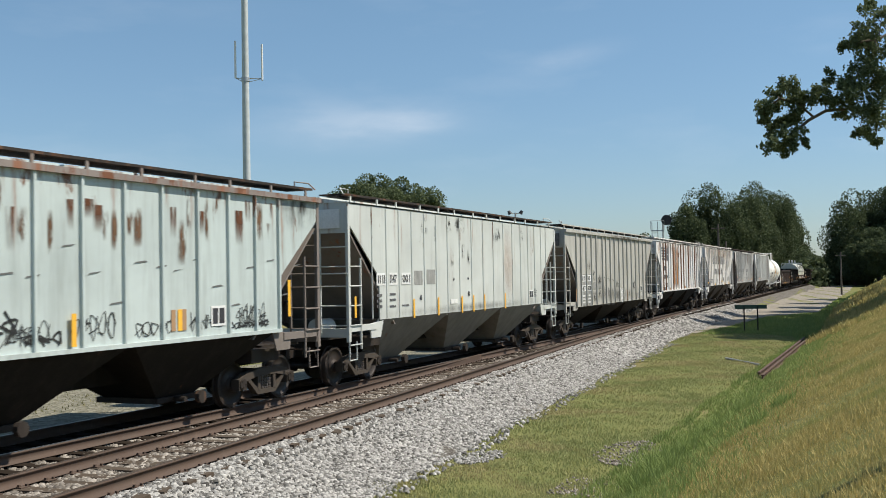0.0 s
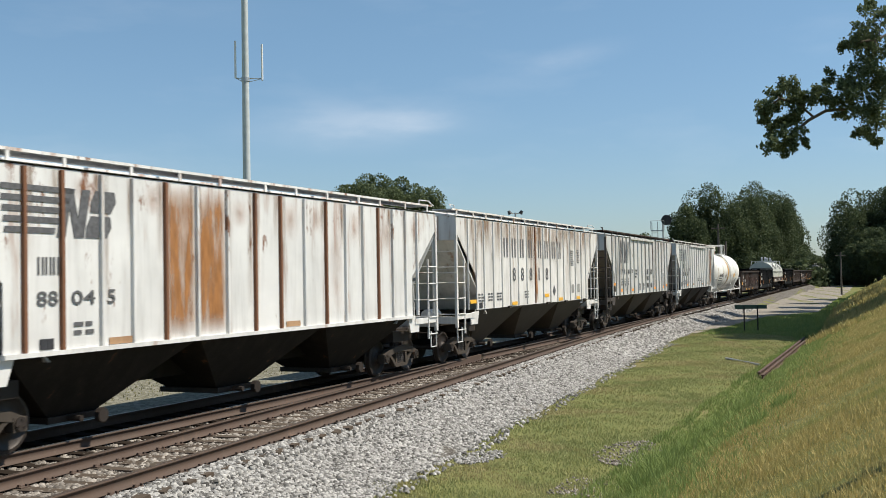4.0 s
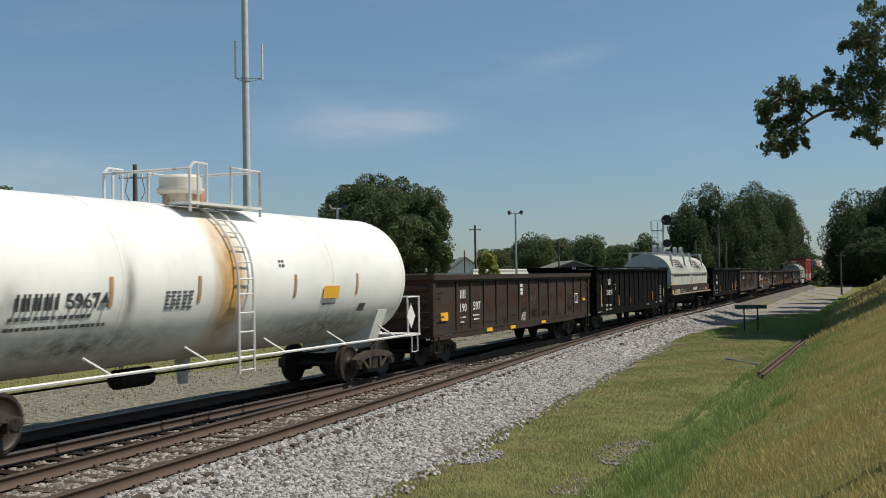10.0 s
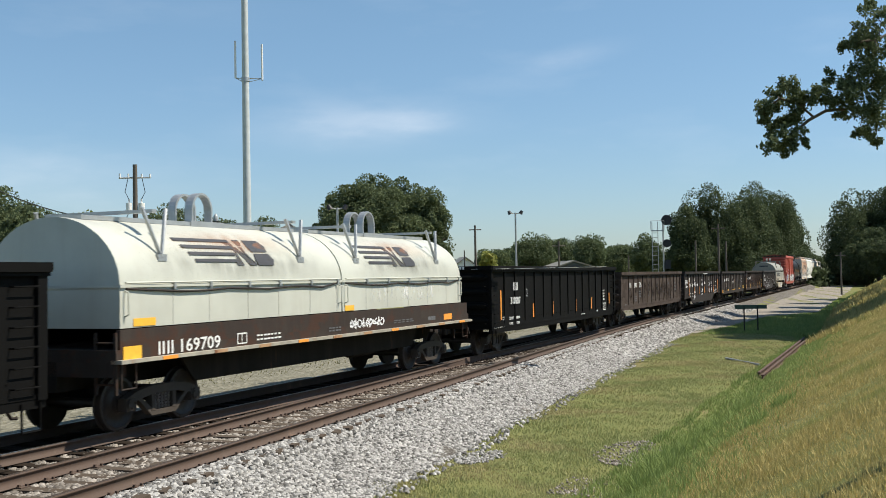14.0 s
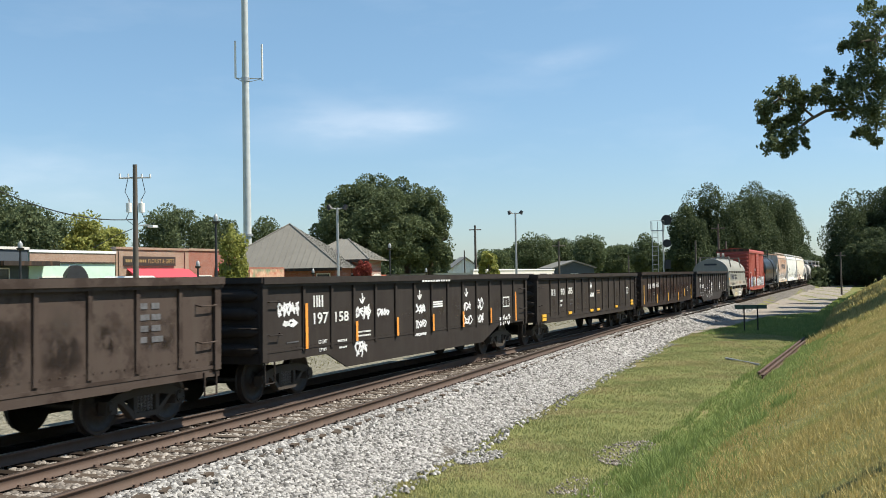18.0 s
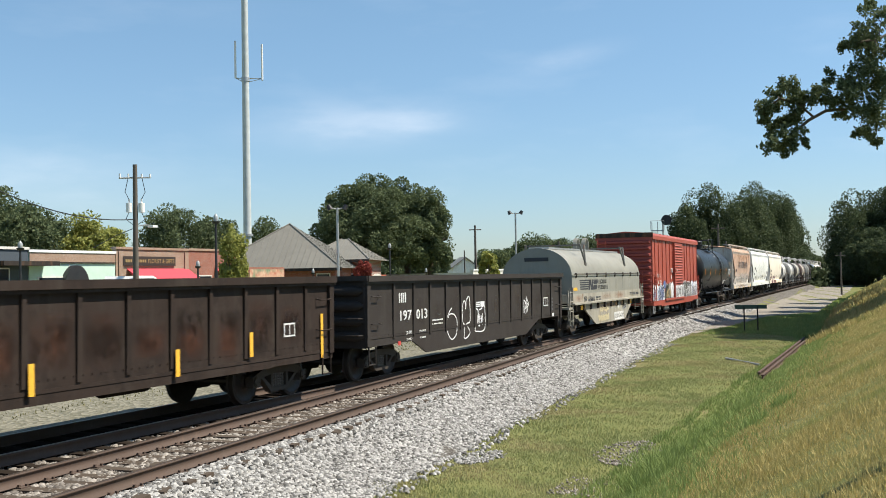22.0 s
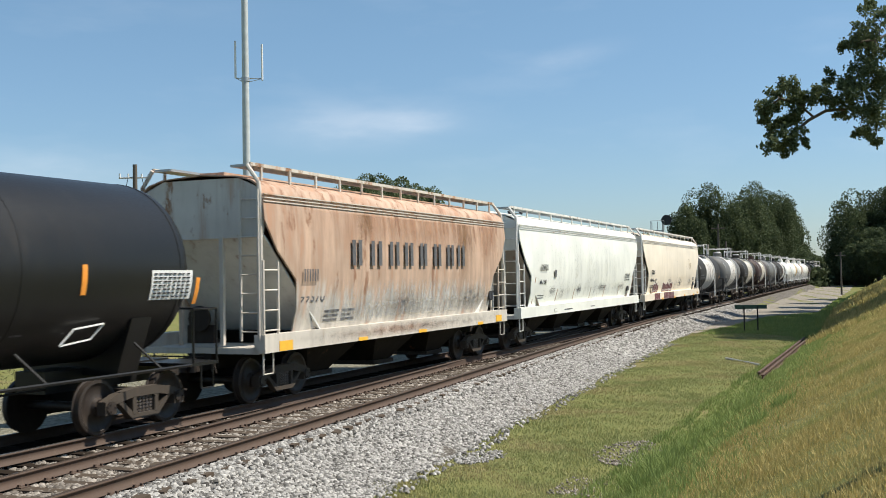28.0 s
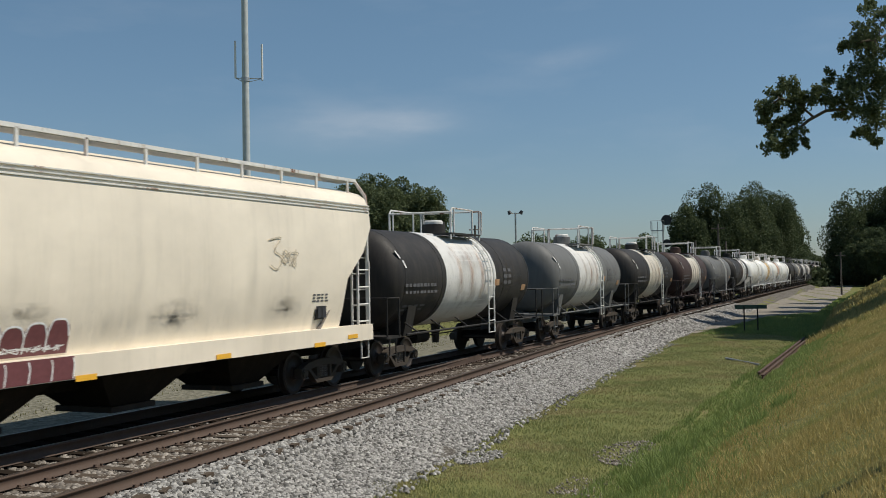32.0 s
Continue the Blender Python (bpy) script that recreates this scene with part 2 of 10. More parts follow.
def plain(name, col, rough=0.5, metal=0.0, vary=0.15, scale=12.0):
    m, n, l, p = material(name)
    t = texture(n, l, scale)
    l.new(mixed(n, l, ramp(n, l, t, 0.3, 0.7), tuple(x * (1 - vary) for x in col), tuple(min(1, x * (1 + vary)) for x in col)), p.inputs["Base Color"])
    p.inputs["Roughness"].default_value, p.inputs["Metallic"].default_value = rough, metal
    relief(n, l, p, t, 0.08)
    return m


def leafy(name, dark, light, scale=0.6, dry=None, cover=0.52):
    """Foliage: each leaf its own tone, with lighter and darker boughs; dry: tone of parched patches."""
    m, n, l, p = material(name)
    g = n.new("ShaderNodeNewGeometry")
    t = texture(n, l, scale, detail=3)
    c = mixed(n, l, g.outputs["Random Per Island"], dark, light)
    c = mixed(n, l, ramp(n, l, t, 0.35, 0.7, (0, 0, 0), (0.6, 0.6, 0.6)), c, light)
    if dry:
        c = mixed(n, l, ramp(n, l, texture(n, l, 0.42, detail=6, rough=0.65, shift=4), cover, cover + 0.16, (0, 0, 0), (0.75, 0.75, 0.75)), c, dry)
    l.new(c, p.inputs["Base Color"])
    p.inputs["Roughness"].default_value = 0.8
    p.inputs["Specular IOR Level"].default_value = 0.2
    tr = n.new("ShaderNodeBsdfTranslucent")
    mx = n.new("ShaderNodeMixShader")
    mx.inputs[0].default_value = 0.3
    l.new(c, tr.inputs["Color"])
    l.new(p.outputs["BSDF"], mx.inputs[1])
    l.new(tr.outputs["BSDF"], mx.inputs[2])
    l.new(mx.outputs["Shader"], n["Material Output"].inputs["Surface"])
    return m


def ground_mat(name, a, b, c, s1, s2, bump=0.3, cover=0.5):
    """Three tones mixed at two scales."""
    m, n, l, p = material(name)
    t1, t2 = texture(n, l, s1, detail=6), texture(n, l, s2, detail=4, shift=5)
    col = mixed(n, l, ramp(n, l, t2, 0.3, 0.7), a, b)
    col = mixed(n, l, ramp(n, l, t1, cover, cover + 0.14), col, c)
    l.new(col, p.inputs["Base Color"])
    p.inputs["Roughness"].default_value = 0.95
    p.inputs["Specular IOR Level"].default_value = 0.05
    relief(n, l, p, t2, bump, 0.05)
    return m


def gravel_mat(name, a, b, scale):
    m, n, l, p = material(name)
    c = n.new("ShaderNodeTexCoord")
    v = n.new("ShaderNodeTexVoronoi")
    v.inputs["Scale"].default_value = scale
    l.new(c.outputs["Object"], v.inputs["Vector"])
    r = n.new("ShaderNodeSeparateColor")
    l.new(v.outputs["Color"], r.inputs["Color"])
    t = texture(n, l, 0.8, detail=5)
    col = mixed(n, l, r.outputs["Red"], a, b)
    col = mixed(n, l, ramp(n, l, t, 0.5, 0.8, (0, 0, 0), (0.5, 0.5, 0.5)), col, tuple(x * 0.6 for x in a))
    l.new(col, p.inputs["Base Color"])
    p.inputs["Roughness"].default_value = 0.9
    p.inputs["Specular IOR Level"].default_value = 0.05
    relief(n, l, p, v.outputs["Distance"], 0.9, 0.05)
    return m


def stone_mat(name, a, b, dark):
    m, n, l, p = material(name)
    g = n.new("ShaderNodeNewGeometry")
    t = texture(n, l, 30.0, detail=3)
    col = mixed(n, l, g.outputs["Random Per Island"], a, b)
    col = mixed(n, l, ramp(n, l, t, 0.45, 0.75, (0, 0, 0), (0.5, 0.5, 0.5)), col, dark)
    l.new(col, p.inputs["Base Color"])
    p.inputs["Roughness"].default_value = 0.85
    p.inputs["Specular IOR Level"].default_value = 0.15
    return m


def brick_mat(name, a, b, mortar, scale=4.0):
    m, n, l, p = material(name)
    c = n.new("ShaderNodeTexCoord")
    mp = n.new("ShaderNodeMapping")
    mp.inputs["Rotation"].default_value = (radians(90), 0, 0)
    br = n.new("ShaderNodeTexBrick")
    br.inputs["Color1"].default_value, br.inputs["Color2"].default_value, br.inputs["Mortar"].default_value = (*a, 1), (*b, 1), (*mortar, 1)
    br.inputs["Scale"].default_value, br.inputs["Mortar Size"].default_value = scale, 0.012
    l.new(c.outputs["Object"], mp.inputs["Vector"])
    l.new(mp.outputs["Vector"], br.inputs["Vector"])
    t = texture(n, l, 1.2)
    l.new(mixed(n, l, ramp(n, l, t, 0.4, 0.8, (0, 0, 0), (0.35, 0.35, 0.35)), br.outputs["Color"], tuple(x * 0.5 for x in a)), p.inputs["Base Color"])
    p.inputs["Roughness"].default_value = 0.9
    relief(n, l, p, br.outputs["Fac"], 0.3)
    return m


STEEL_DARK = paint("running_gear_steel", (0.035, 0.028, 0.024), 0.25, 0.5, 0.65, 2.0, (0.09, 0.045, 0.025), spec=0.2)
FRAME_GREY = paint("truck_casting", (0.068, 0.056, 0.046), 0.2, 0.4, 0.7, 9.0, (0.10, 0.055, 0.03), spec=0.2)
WHEEL_STEEL = plain("wheel_steel", (0.038, 0.029, 0.024), 0.55, 0.2, 0.3, 9)
TREAD = plain("polished_tread", (0.26, 0.24, 0.22), 0.38, 1.0)
SPRING = plain("spring_steel", (0.13, 0.11, 0.10), 0.5, 0.4)
# dark underframe colour, lowered further to deepen the shade beneath the cars
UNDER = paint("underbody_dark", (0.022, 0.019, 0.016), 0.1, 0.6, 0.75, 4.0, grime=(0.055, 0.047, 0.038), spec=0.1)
RAIL_SIDE = paint("rail_rust", (0.082, 0.052, 0.037), 0.3, 0.5, 0.8, 1.0, (0.09, 0.05, 0.032))
RAIL_TOP = plain("rail_head", (0.085, 0.062, 0.048), 0.5, 0.5, 0.25, 5)
# main-line tie wood, its colour lowered to deepen the shadow under the train
TIE_SHADED = paint("oily_tie_wood", (0.030, 0.023, 0.018), 0.0, 0.6, 0.95, 6.5, grime=(0.015, 0.012, 0.01), spec=0.05)
TIE_WOOD = paint("tie_wood", (0.085, 0.065, 0.05), 0.0, 0.8, 0.9, 6.0, spec=0.1)
BALLAST = gravel_mat("ballast_bed", (0.085, 0.076, 0.066), (0.21, 0.195, 0.175), 16.0)
STONE = stone_mat("ballast_stone", (0.055, 0.053, 0.050), (0.47, 0.46, 0.44), (0.06, 0.055, 0.05))
STONE_BROWN = stone_mat("track_stone", (0.060, 0.050, 0.042), (0.38, 0.345, 0.305), (0.055, 0.044, 0.036))
# oily stone, with the train's shadow also put into its near-black colour
BALLAST_OILY_SHADE = gravel_mat("oily_main_ballast", (0.014, 0.010, 0.008), (0.042, 0.031, 0.023), 18.0)
GRAVEL = gravel_mat("gravel", (0.20, 0.18, 0.15), (0.33, 0.30, 0.255), 9.0)
GRAVEL_WEEDY = gravel_mat("weedy_gravel", (0.13, 0.125, 0.09), (0.25, 0.235, 0.185), 9.0)
GRASS_BASE = ground_mat("grass_ground", (0.125, 0.14, 0.05), (0.175, 0.17, 0.065), (0.21, 0.175, 0.085), 0.33, 2.2, 0.4, 0.55)
GRASS_SHORT = leafy("short_grass", (0.17, 0.225, 0.085), (0.37, 0.375, 0.17), 0.6, (0.44, 0.36, 0.20), 0.48)
GRASS_TALL = leafy("tall_dry_grass", (0.27, 0.25, 0.085), (0.55, 0.44, 0.19), 0.7, (0.26, 0.30, 0.10), 0.50)
GRASS_LUSH = leafy("lush_grass", (0.13, 0.20, 0.06), (0.31, 0.38, 0.13), 0.6)
GRASS_TOWN = leafy("thin_olive_grass", (0.14, 0.14, 0.06), (0.27, 0.25, 0.13), 0.6)
LEAF_OAK = leafy("oak_leaves", (0.066, 0.092, 0.046), (0.138, 0.168, 0.080), 0.25)
LEAF_DARK = leafy("dark_leaves", (0.046, 0.064, 0.034), (0.098, 0.124, 0.056), 0.12)
LEAF_PALE = leafy("pale_leaves", (0.16, 0.19, 0.05), (0.38, 0.38, 0.11), 0.5)
BARK = plain("bark", (0.10, 0.08, 0.06), 0.95, 0, 0.4, 5)
GALV = plain("galvanised_steel", (0.42, 0.43, 0.43), 0.45, 0.6, 0.12, 6)
BLACK_METAL = plain("black_metal", (0.02, 0.02, 0.022), 0.5)
WHITE_PAINT = plain("white_paint", (0.78, 0.78, 0.76), 0.5)
STENCIL_W = plain("white_stencil", (0.72, 0.72, 0.70), 0.6, 0, 0.1, 30)
STENCIL_K = plain("black_stencil", (0.035, 0.035, 0.04), 0.6, 0, 0.3, 30)
STENCIL_G = plain("faded_black_stencil", (0.10, 0.10, 0.105), 0.7, 0, 0.4, 14)
YELLOW = plain("yellow_reflector", (0.85, 0.46, 0.05), 0.4, 0, 0.08)
ORANGE_Y = plain("orange_reflector", (0.85, 0.32, 0.05), 0.4, 0, 0.08)
POLE_WOOD = paint("weathered_pole", (0.115, 0.098, 0.082), 0, 0.6, 0.9, 3.0)
GLASS = plain("dark_window_glass", (0.02, 0.025, 0.03), 0.08)

# ---- line of the tracks ----
MAIN_Y = 12.925
BEND_X = (-400.0, -100.0, 0.0, 25.0, 50.0, 80.0, 140.0, 200.0, 280.0, 360.0, 450.0, 550.0, 700.0)
BEND_Y = (0.0, 0.0, 0.0, 0.10, 0.42, 1.05, 2.5, 3.7, 5.2, 8.2, 14.0, 24.0, 45.0)
BEND_M = np.gradient(np.array(BEND_Y), np.array(BEND_X))


def main_y(x):
    """The main line's centre, which bends gently towards the town."""
    x = np.clip(np.asarray(x, float), -399.9, 699.9)
    X, Y = np.array(BEND_X), np.array(BEND_Y)
    i = np.clip(np.searchsorted(X, x) - 1, 0, len(X) - 2)
    w = X[i + 1] - X[i]
    t = (x - X[i]) / w
    return MAIN_Y + ((2 * t**3 - 3 * t**2 + 1) * Y[i] + (t**3 - 2 * t**2 + t) * w * BEND_M[i]
                     + (3 * t**2 - 2 * t**3) * Y[i + 1] + (t**3 - t**2) * w * BEND_M[i + 1])


def siding_gap(x):
    """How far the siding lies on the near side of the main line; it joins at the switch at x = 75."""
    x = np.asarray(x, float)
    return np.where(x > 75, 0.0, np.where(x > 35, 0.00079 * (75 - x) ** 2, np.minimum(1.26 + 0.067 * (35 - x), 4.3)))


def siding_y(x):
    return main_y(x) - siding_gap(x)


def shoulder_y(x):
    return siding_y(x) - 0.75 - 0.36


def toe_y(x):
    """Foot of the ballast on the near side."""
    x = np.asarray(x, float)
    return np.minimum(shoulder_y(x) - 1.7, main_y(x) - 3.1)


def sstep(a, b, x):
    t = np.clip((x - a) / (b - a), 0, 1)
    return t * t * (3 - 2 * t)


def terrain(x, y):
    x, y = np.asarray(x, float), np.asarray(y, float)
    c, s, t = main_y(x), shoulder_y(x), toe_y(x)
    bed = -0.255
    near = np.interp(y, [4.0, 4.6], [-1.02, -0.95]) + 0.12 * np.clip((y - 4.6) / 3.0, 0, 1)
    bank = -1.0 + 0.47 * np.clip(4.0 - y, 0, None)
    bank = bank + 0.75 * sstep(56, 74, x) * np.clip((4.45 - y) / 0.3, 0, 1)
    bank = np.where(bank < 1.6, bank, 1.6 + 2.2 * np.tanh((bank - 1.6) / 2.2))
    near = np.where(y < 4.5, np.maximum(near - 0.03, bank), near)
    k = np.clip((y - t) / np.maximum(s - t, 0.2), 0, 1)
    z = near + (bed - near) * k
    far = -0.45 + 1.25 * sstep(c + 9, c + 26, y) + 0.02 * np.clip(y - c - 30, 0, 200)
    k2 = np.clip((y - (c + 1.9)) / 1.2, 0, 1)
    z = np.where(y > c, bed + (far - bed) * k2, z)
    z = z + 0.035 * np.sin(x * 0.9 + y * 1.7) * (1 - k) * (y < c) * (y > -20)
    return z


def grid(xs, ys, zfun, flip=False):
    X, Y = np.meshgrid(np.array(xs, float), np.array(ys, float), indexing="ij")
    P = np.stack([X, Y, zfun(X, Y)], -1).reshape(-1, 3)
    n, m = len(xs), len(ys)
    i = (np.arange(n - 1)[:, None] * m + np.arange(m - 1)[None, :]).ravel()
    return P, np.stack([i, i + m, i + m + 1, i + 1], -1)


# ---- ground: one sheet to the horizon ----
gx = np.concatenate([[-3000, -1200, -500, -250, -120], np.arange(-60, 8, 4.0), np.arange(8, 70, 0.6), np.arange(70, 200, 3.0), np.arange(200, 500, 20.0), [600, 900, 1500, 3000]])
gy = np.concatenate([[-3000, -1200, -500, -200, -100, -60, -40, -25, -16], np.arange(-12, 2, 1.0), np.arange(2, 17.6, 0.28), np.arange(18, 45, 2.0), [50, 60, 80, 110, 160, 250, 500, 1200, 3000]])
P, F = grid(gx, gy, terrain)
ground = tagged(solid("ground", P, F, GRASS_BASE, True), "mown green and straw-coloured grass shelf and bank", "ground", kind="structure")


def strip(name, xs, lo, hi, n, lift, mat, label, category):
    """A sheet that lies on the ground between two lines."""
    T = np.linspace(0, 1, n)
    X = np.repeat(np.array(xs)[:, None], n, 1)
    Y = lo(X) + (hi(X) - lo(X)) * T[None, :]
    P = np.stack([X, Y, terrain(X, Y) + lift], -1).reshape(-1, 3)
    m = len(xs)
    i = (np.arange(m - 1)[:, None] * n + np.arange(n - 1)[None, :]).ravel()
    return tagged(solid(name, P, np.stack([i, i + n, i + n + 1, i + 1], -1), mat, True), label, category, kind="structure")


bx = np.concatenate([np.arange(-400, 0, 20.0), np.arange(0, 90, 1.0), np.arange(90, 600, 6.0)])
strip("ballast_bed", bx, lambda x: toe_y(x) + 0.12 * np.sin(x * 1.3) + 0.1 * np.sin(x * 3.1), lambda x: main_y(x) + 2.9, 22, 0.02, BALLAST, "pale grey crushed stone bed under the tracks", "ballast")
# oily strip, drawn out past the far rail to darken the train's shadow
strip("main_line_ballast", bx, lambda x: main_y(x) - 1.35, lambda x: main_y(x) + 2.95, 10, 0.03, BALLAST_OILY_SHADE, "oily crushed stone under the main line, darkened for the train shadow", "ballast")
strip("gravel_strip", bx, lambda x: main_y(x) + 3.0, lambda x: main_y(x) + 8.2 + 0.6 * np.sin(x * 0.35), 8, 0.015, GRAVEL_WEEDY, "weedy gravel strip behind the main line", "gravel")
road_x = np.concatenate([np.arange(58, 110, 1.0), np.arange(110, 240, 5.0)])
strip("gravel_track", road_x, lambda x: np.minimum(np.interp(x, [58, 68, 80, 88, 110, 180, 240], [10.0, 9.3, 8.7, 5.9, 6.2, 7.0, 8.5]) + 0.15 * np.sin(x * 0.8), toe_y(x) - 0.1), lambda x: toe_y(x) + 0.15, 8, 0.025, GRAVEL, "dusty gravel service track beside the line", "gravel")


# ---- rails and ties ----
def sweep(name, line, xs, prof, mat, parent, z=0.0, label=""):
    """A profile (across, up) drawn along the line y = line(x)."""
    xs = np.array(xs, float)
    ys = line(xs)
    dy = np.gradient(ys, xs)
    k = 1 / np.sqrt(1 + dy * dy)
    rows = []
    for a, b in prof:
        rows.append(np.stack([xs - a * dy * k, ys + a * k, np.full_like(xs, z + b)], -1))
    P = np.stack(rows, 1)
    m, n = len(xs), len(prof)
    i = (np.arange(m - 1)[:, None] * n + np.arange(n)[None, :]).ravel()
    j = (np.arange(m - 1)[:, None] * n + (np.arange(n)[None, :] + 1) % n).ravel()
    ob = solid(name, P.reshape(-1, 3), np.stack([i, i + n, j + n, j], -1), mat)
    ob.parent = parent
    return tagged(ob, label) if label else ob


WEB = ((-0.07, -0.175), (0.07, -0.175), (0.07, -0.165), (0.012, -0.145), (0.010, -0.045), (0.033, -0.035), (0.035, -0.006), (-0.035, -0.006), (-0.033, -0.035), (-0.010, -0.045), (-0.012, -0.145), (-0.07, -0.165))
HEAD = ((-0.034, -0.006), (0.034, -0.006), (0.030, 0.0), (-0.030, 0.0))
rx = np.concatenate([np.arange(-400, 0, 20.0), np.arange(0, 120, 1.5), np.arange(120, 600, 8.0)])
sx = np.concatenate([np.arange(-160, 0, 8.0), np.arange(0, 76.6, 1.5)])
main_track = thing("main_track", "main line of two steel rails on wooden ties", "railway track", kind="structure")
siding = thing("siding_track", "rusty siding rails on weathered wooden ties joining the main line", "railway track", kind="structure")
for off in (-0.752, 0.752):
    r = sweep("rail", lambda x, o=off: main_y(x) + o, rx, WEB, RAIL_SIDE, main_track)
    sweep("rail_head", lambda x, o=off: main_y(x) + o, rx, HEAD, TREAD, r, label="polished running surface")
    r = sweep("rail", lambda x, o=off: siding_y(x) + o, sx, WEB, RAIL_SIDE, siding, -0.001)
    sweep("rail_head", lambda x, o=off: siding_y(x) + o, sx, HEAD, RAIL_TOP, r, -0.001, label="brown worn running surface")

tie_rng = random.Random(5)
TIE_MESH = []
for k in range(4):
    b = Mesh()
    w, h2 = 0.112 + 0.006 * k, 0.007 * k
    b.hull([(-w, -1.3, -0.36), (w, -1.3, -0.36), (w, 1.3, -0.36), (-w, 1.3, -0.36)],
           [(-w + 0.012, -1.29, -0.182 - h2), (w - 0.012, -1.295 + 0.02 * k, -0.180), (w - 0.014, 1.29, -0.183), (-w + 0.012, 1.285, -0.181 - h2)])
    TIE_MESH.append(b.data("crosstie", TIE_WOOD))
x = 6.0
while x < 64:
    ob = new("crosstie", tie_rng.choice(TIE_MESH))
    y, dy = float(siding_y(x)), float(siding_y(x + 0.5) - siding_y(x - 0.5))
    ob.matrix_world = pose(x, y + tie_rng.uniform(-0.06, 0.06), tie_rng.uniform(-0.012, 0.0), 0, 0, math.degrees(math.atan(dy)) + tie_rng.uniform(-1.2, 1.2))
    ob.parent = siding
    x += 0.52
b = Mesh()
for k in range(0, 500):
    xx = -60 + 0.55 * k
    yy = float(main_y(xx))
    b.box(xx - 0.115, xx + 0.115, yy - 1.3, yy + 1.3, -0.36, -0.184)
b.part("main_crossties", TIE_SHADED, main_track, "weathered wooden ties of the main line, darkened for the train shadow")
b, b2 = Mesh(), Mesh()
x = 6.0
while x < 64:
    for off in (-0.752, 0.752):
        y = float(siding_y(x)) + off
        b.box(x - 0.09, x + 0.09, y - 0.17, y + 0.17, -0.186, -0.172)
        for sx2, sy in ((-0.055, -0.10), (0.055, 0.10), (0.05, -0.13), (-0.05, 0.13)):
            b2.box(x + sx2 - 0.014, x + sx2 + 0.014, y + sy - 0.018, y + sy + 0.018, -0.172, -0.142)
    x += 0.52
tagged(b.part("tie_plates", RAIL_SIDE, siding, "rusty tie plates"), kind="stuff")
tagged(b2.part("spikes", RAIL_SIDE, siding, "rusty spike heads"), kind="stuff")

# switch machine side: point rails and frog
b = Mesh()
b.prism([(28.3, float(siding_y(28.3)) + 0.74), (31.6, float(siding_y(31.6)) + 0.70), (31.6, float(siding_y(31.6)) + 0.80), (28.3, float(siding_y(28.3)) + 0.80)], "z", -0.16, 0.002)
b.part("frog", RAIL_SIDE, siding, "cast steel crossing frog")


# ---- ballast stones ----
def stones(name, n, xr, yfun, size, seed, mat, lift=0.02):
    g = np.random.default_rng(seed)
    xs = xr[0] + (xr[1] - xr[0]) * g.random(n) ** 1.35
    ys = yfun(xs, g.random(n))
    zs = terrain(xs, ys) + lift
    corner = np.array([[-1, -1, -.7], [1, -1, -.6], [1, 1, -.7], [-1, 1, -.6], [-.7, -.6, .8], [.8, -.7, .6], [.6, .8, .8], [-.8, .6, .6]])
    r = size * (0.55 + 0.75 * g.random((n, 1, 1)) ** 1.5)
    v = corner[None] * (0.7 + 0.6 * g.random((n, 8, 3))) * r * np.array([1.0, 1.0, 0.8])
    a, e = g.random(n) * 6.283, (g.random(n) - 0.5) * 1.6
    ca, sa, ce, se = np.cos(a), np.sin(a), np.cos(e), np.sin(e)
    x1 = v[:, :, 0] * ce[:, None] + v[:, :, 2] * se[:, None]
    z1 = -v[:, :, 0] * se[:, None] + v[:, :, 2] * ce[:, None]
    x2 = x1 * ca[:, None] - v[:, :, 1] * sa[:, None]
    y2 = x1 * sa[:, None] + v[:, :, 1] * ca[:, None]
    P = np.stack([x2 + xs[:, None], y2 + ys[:, None], z1 + zs[:, None] + 0.25 * size], -1).reshape(-1, 3)
    q = np.array([[4, 5, 6, 7], [0, 1, 5, 4], [1, 2, 6, 5], [2, 3, 7, 6], [3, 0, 4, 7]])
    Fq = (np.arange(n)[:, None, None] * 8 + q[None]).reshape(-1, 4)
    return tagged(solid(name, P, Fq, mat), "loose pale grey crushed ballast stones", "ballast", kind="stuff")


stones("ballast_stones", 76000, (9.5, 48), lambda x, u: toe_y(x) - 0.12 + (shoulder_y(x) + 0.75 - toe_y(x)) * u, 0.0305, 1, STONE)
stones("ballast_stones", 15000, (8.5, 40), lambda x, u: siding_y(x) - 0.72 + 1.42 * u, 0.040, 2, STONE_BROWN)
stones("ballast_stones", 13000, (9, 60), lambda x, u: siding_y(x) + 0.8 + np.maximum(main_y(x) - siding_y(x) - 0.9, 0.3) * u, 0.038, 3, STONE_BROWN)
stones("ballast_stones", 14000, (40, 95), lambda x, u: toe_y(x) + (shoulder_y(x) + 0.4 - toe_y(x)) * u, 0.055, 4, STONE)
stones("ballast_stones", 9000, (9, 45), lambda x, u: siding_y(x) - 1.40 + 0.50 * u, 0.036, 31, STONE, 0.055)
stones("bare_patch_stones", 420, (18.7, 21.3), lambda x, u: 4.8 + 0.62 * np.sqrt(1.02 - ((x - 20.0) / 1.32) ** 2) * (2 * u - 1) * np.abs(np.cos(9 * x)) ** 0.4, 0.020, 6, STONE_BROWN)
stones("bare_patch_stones", 380, (17.4, 19.1), lambda x, u: 7.15 + 0.42 * np.sqrt(1.02 - ((x - 18.25) / 0.86) ** 2) * (2 * u - 1) * np.abs(np.cos(11 * x)) ** 0.4, 0.022, 7, STONE)
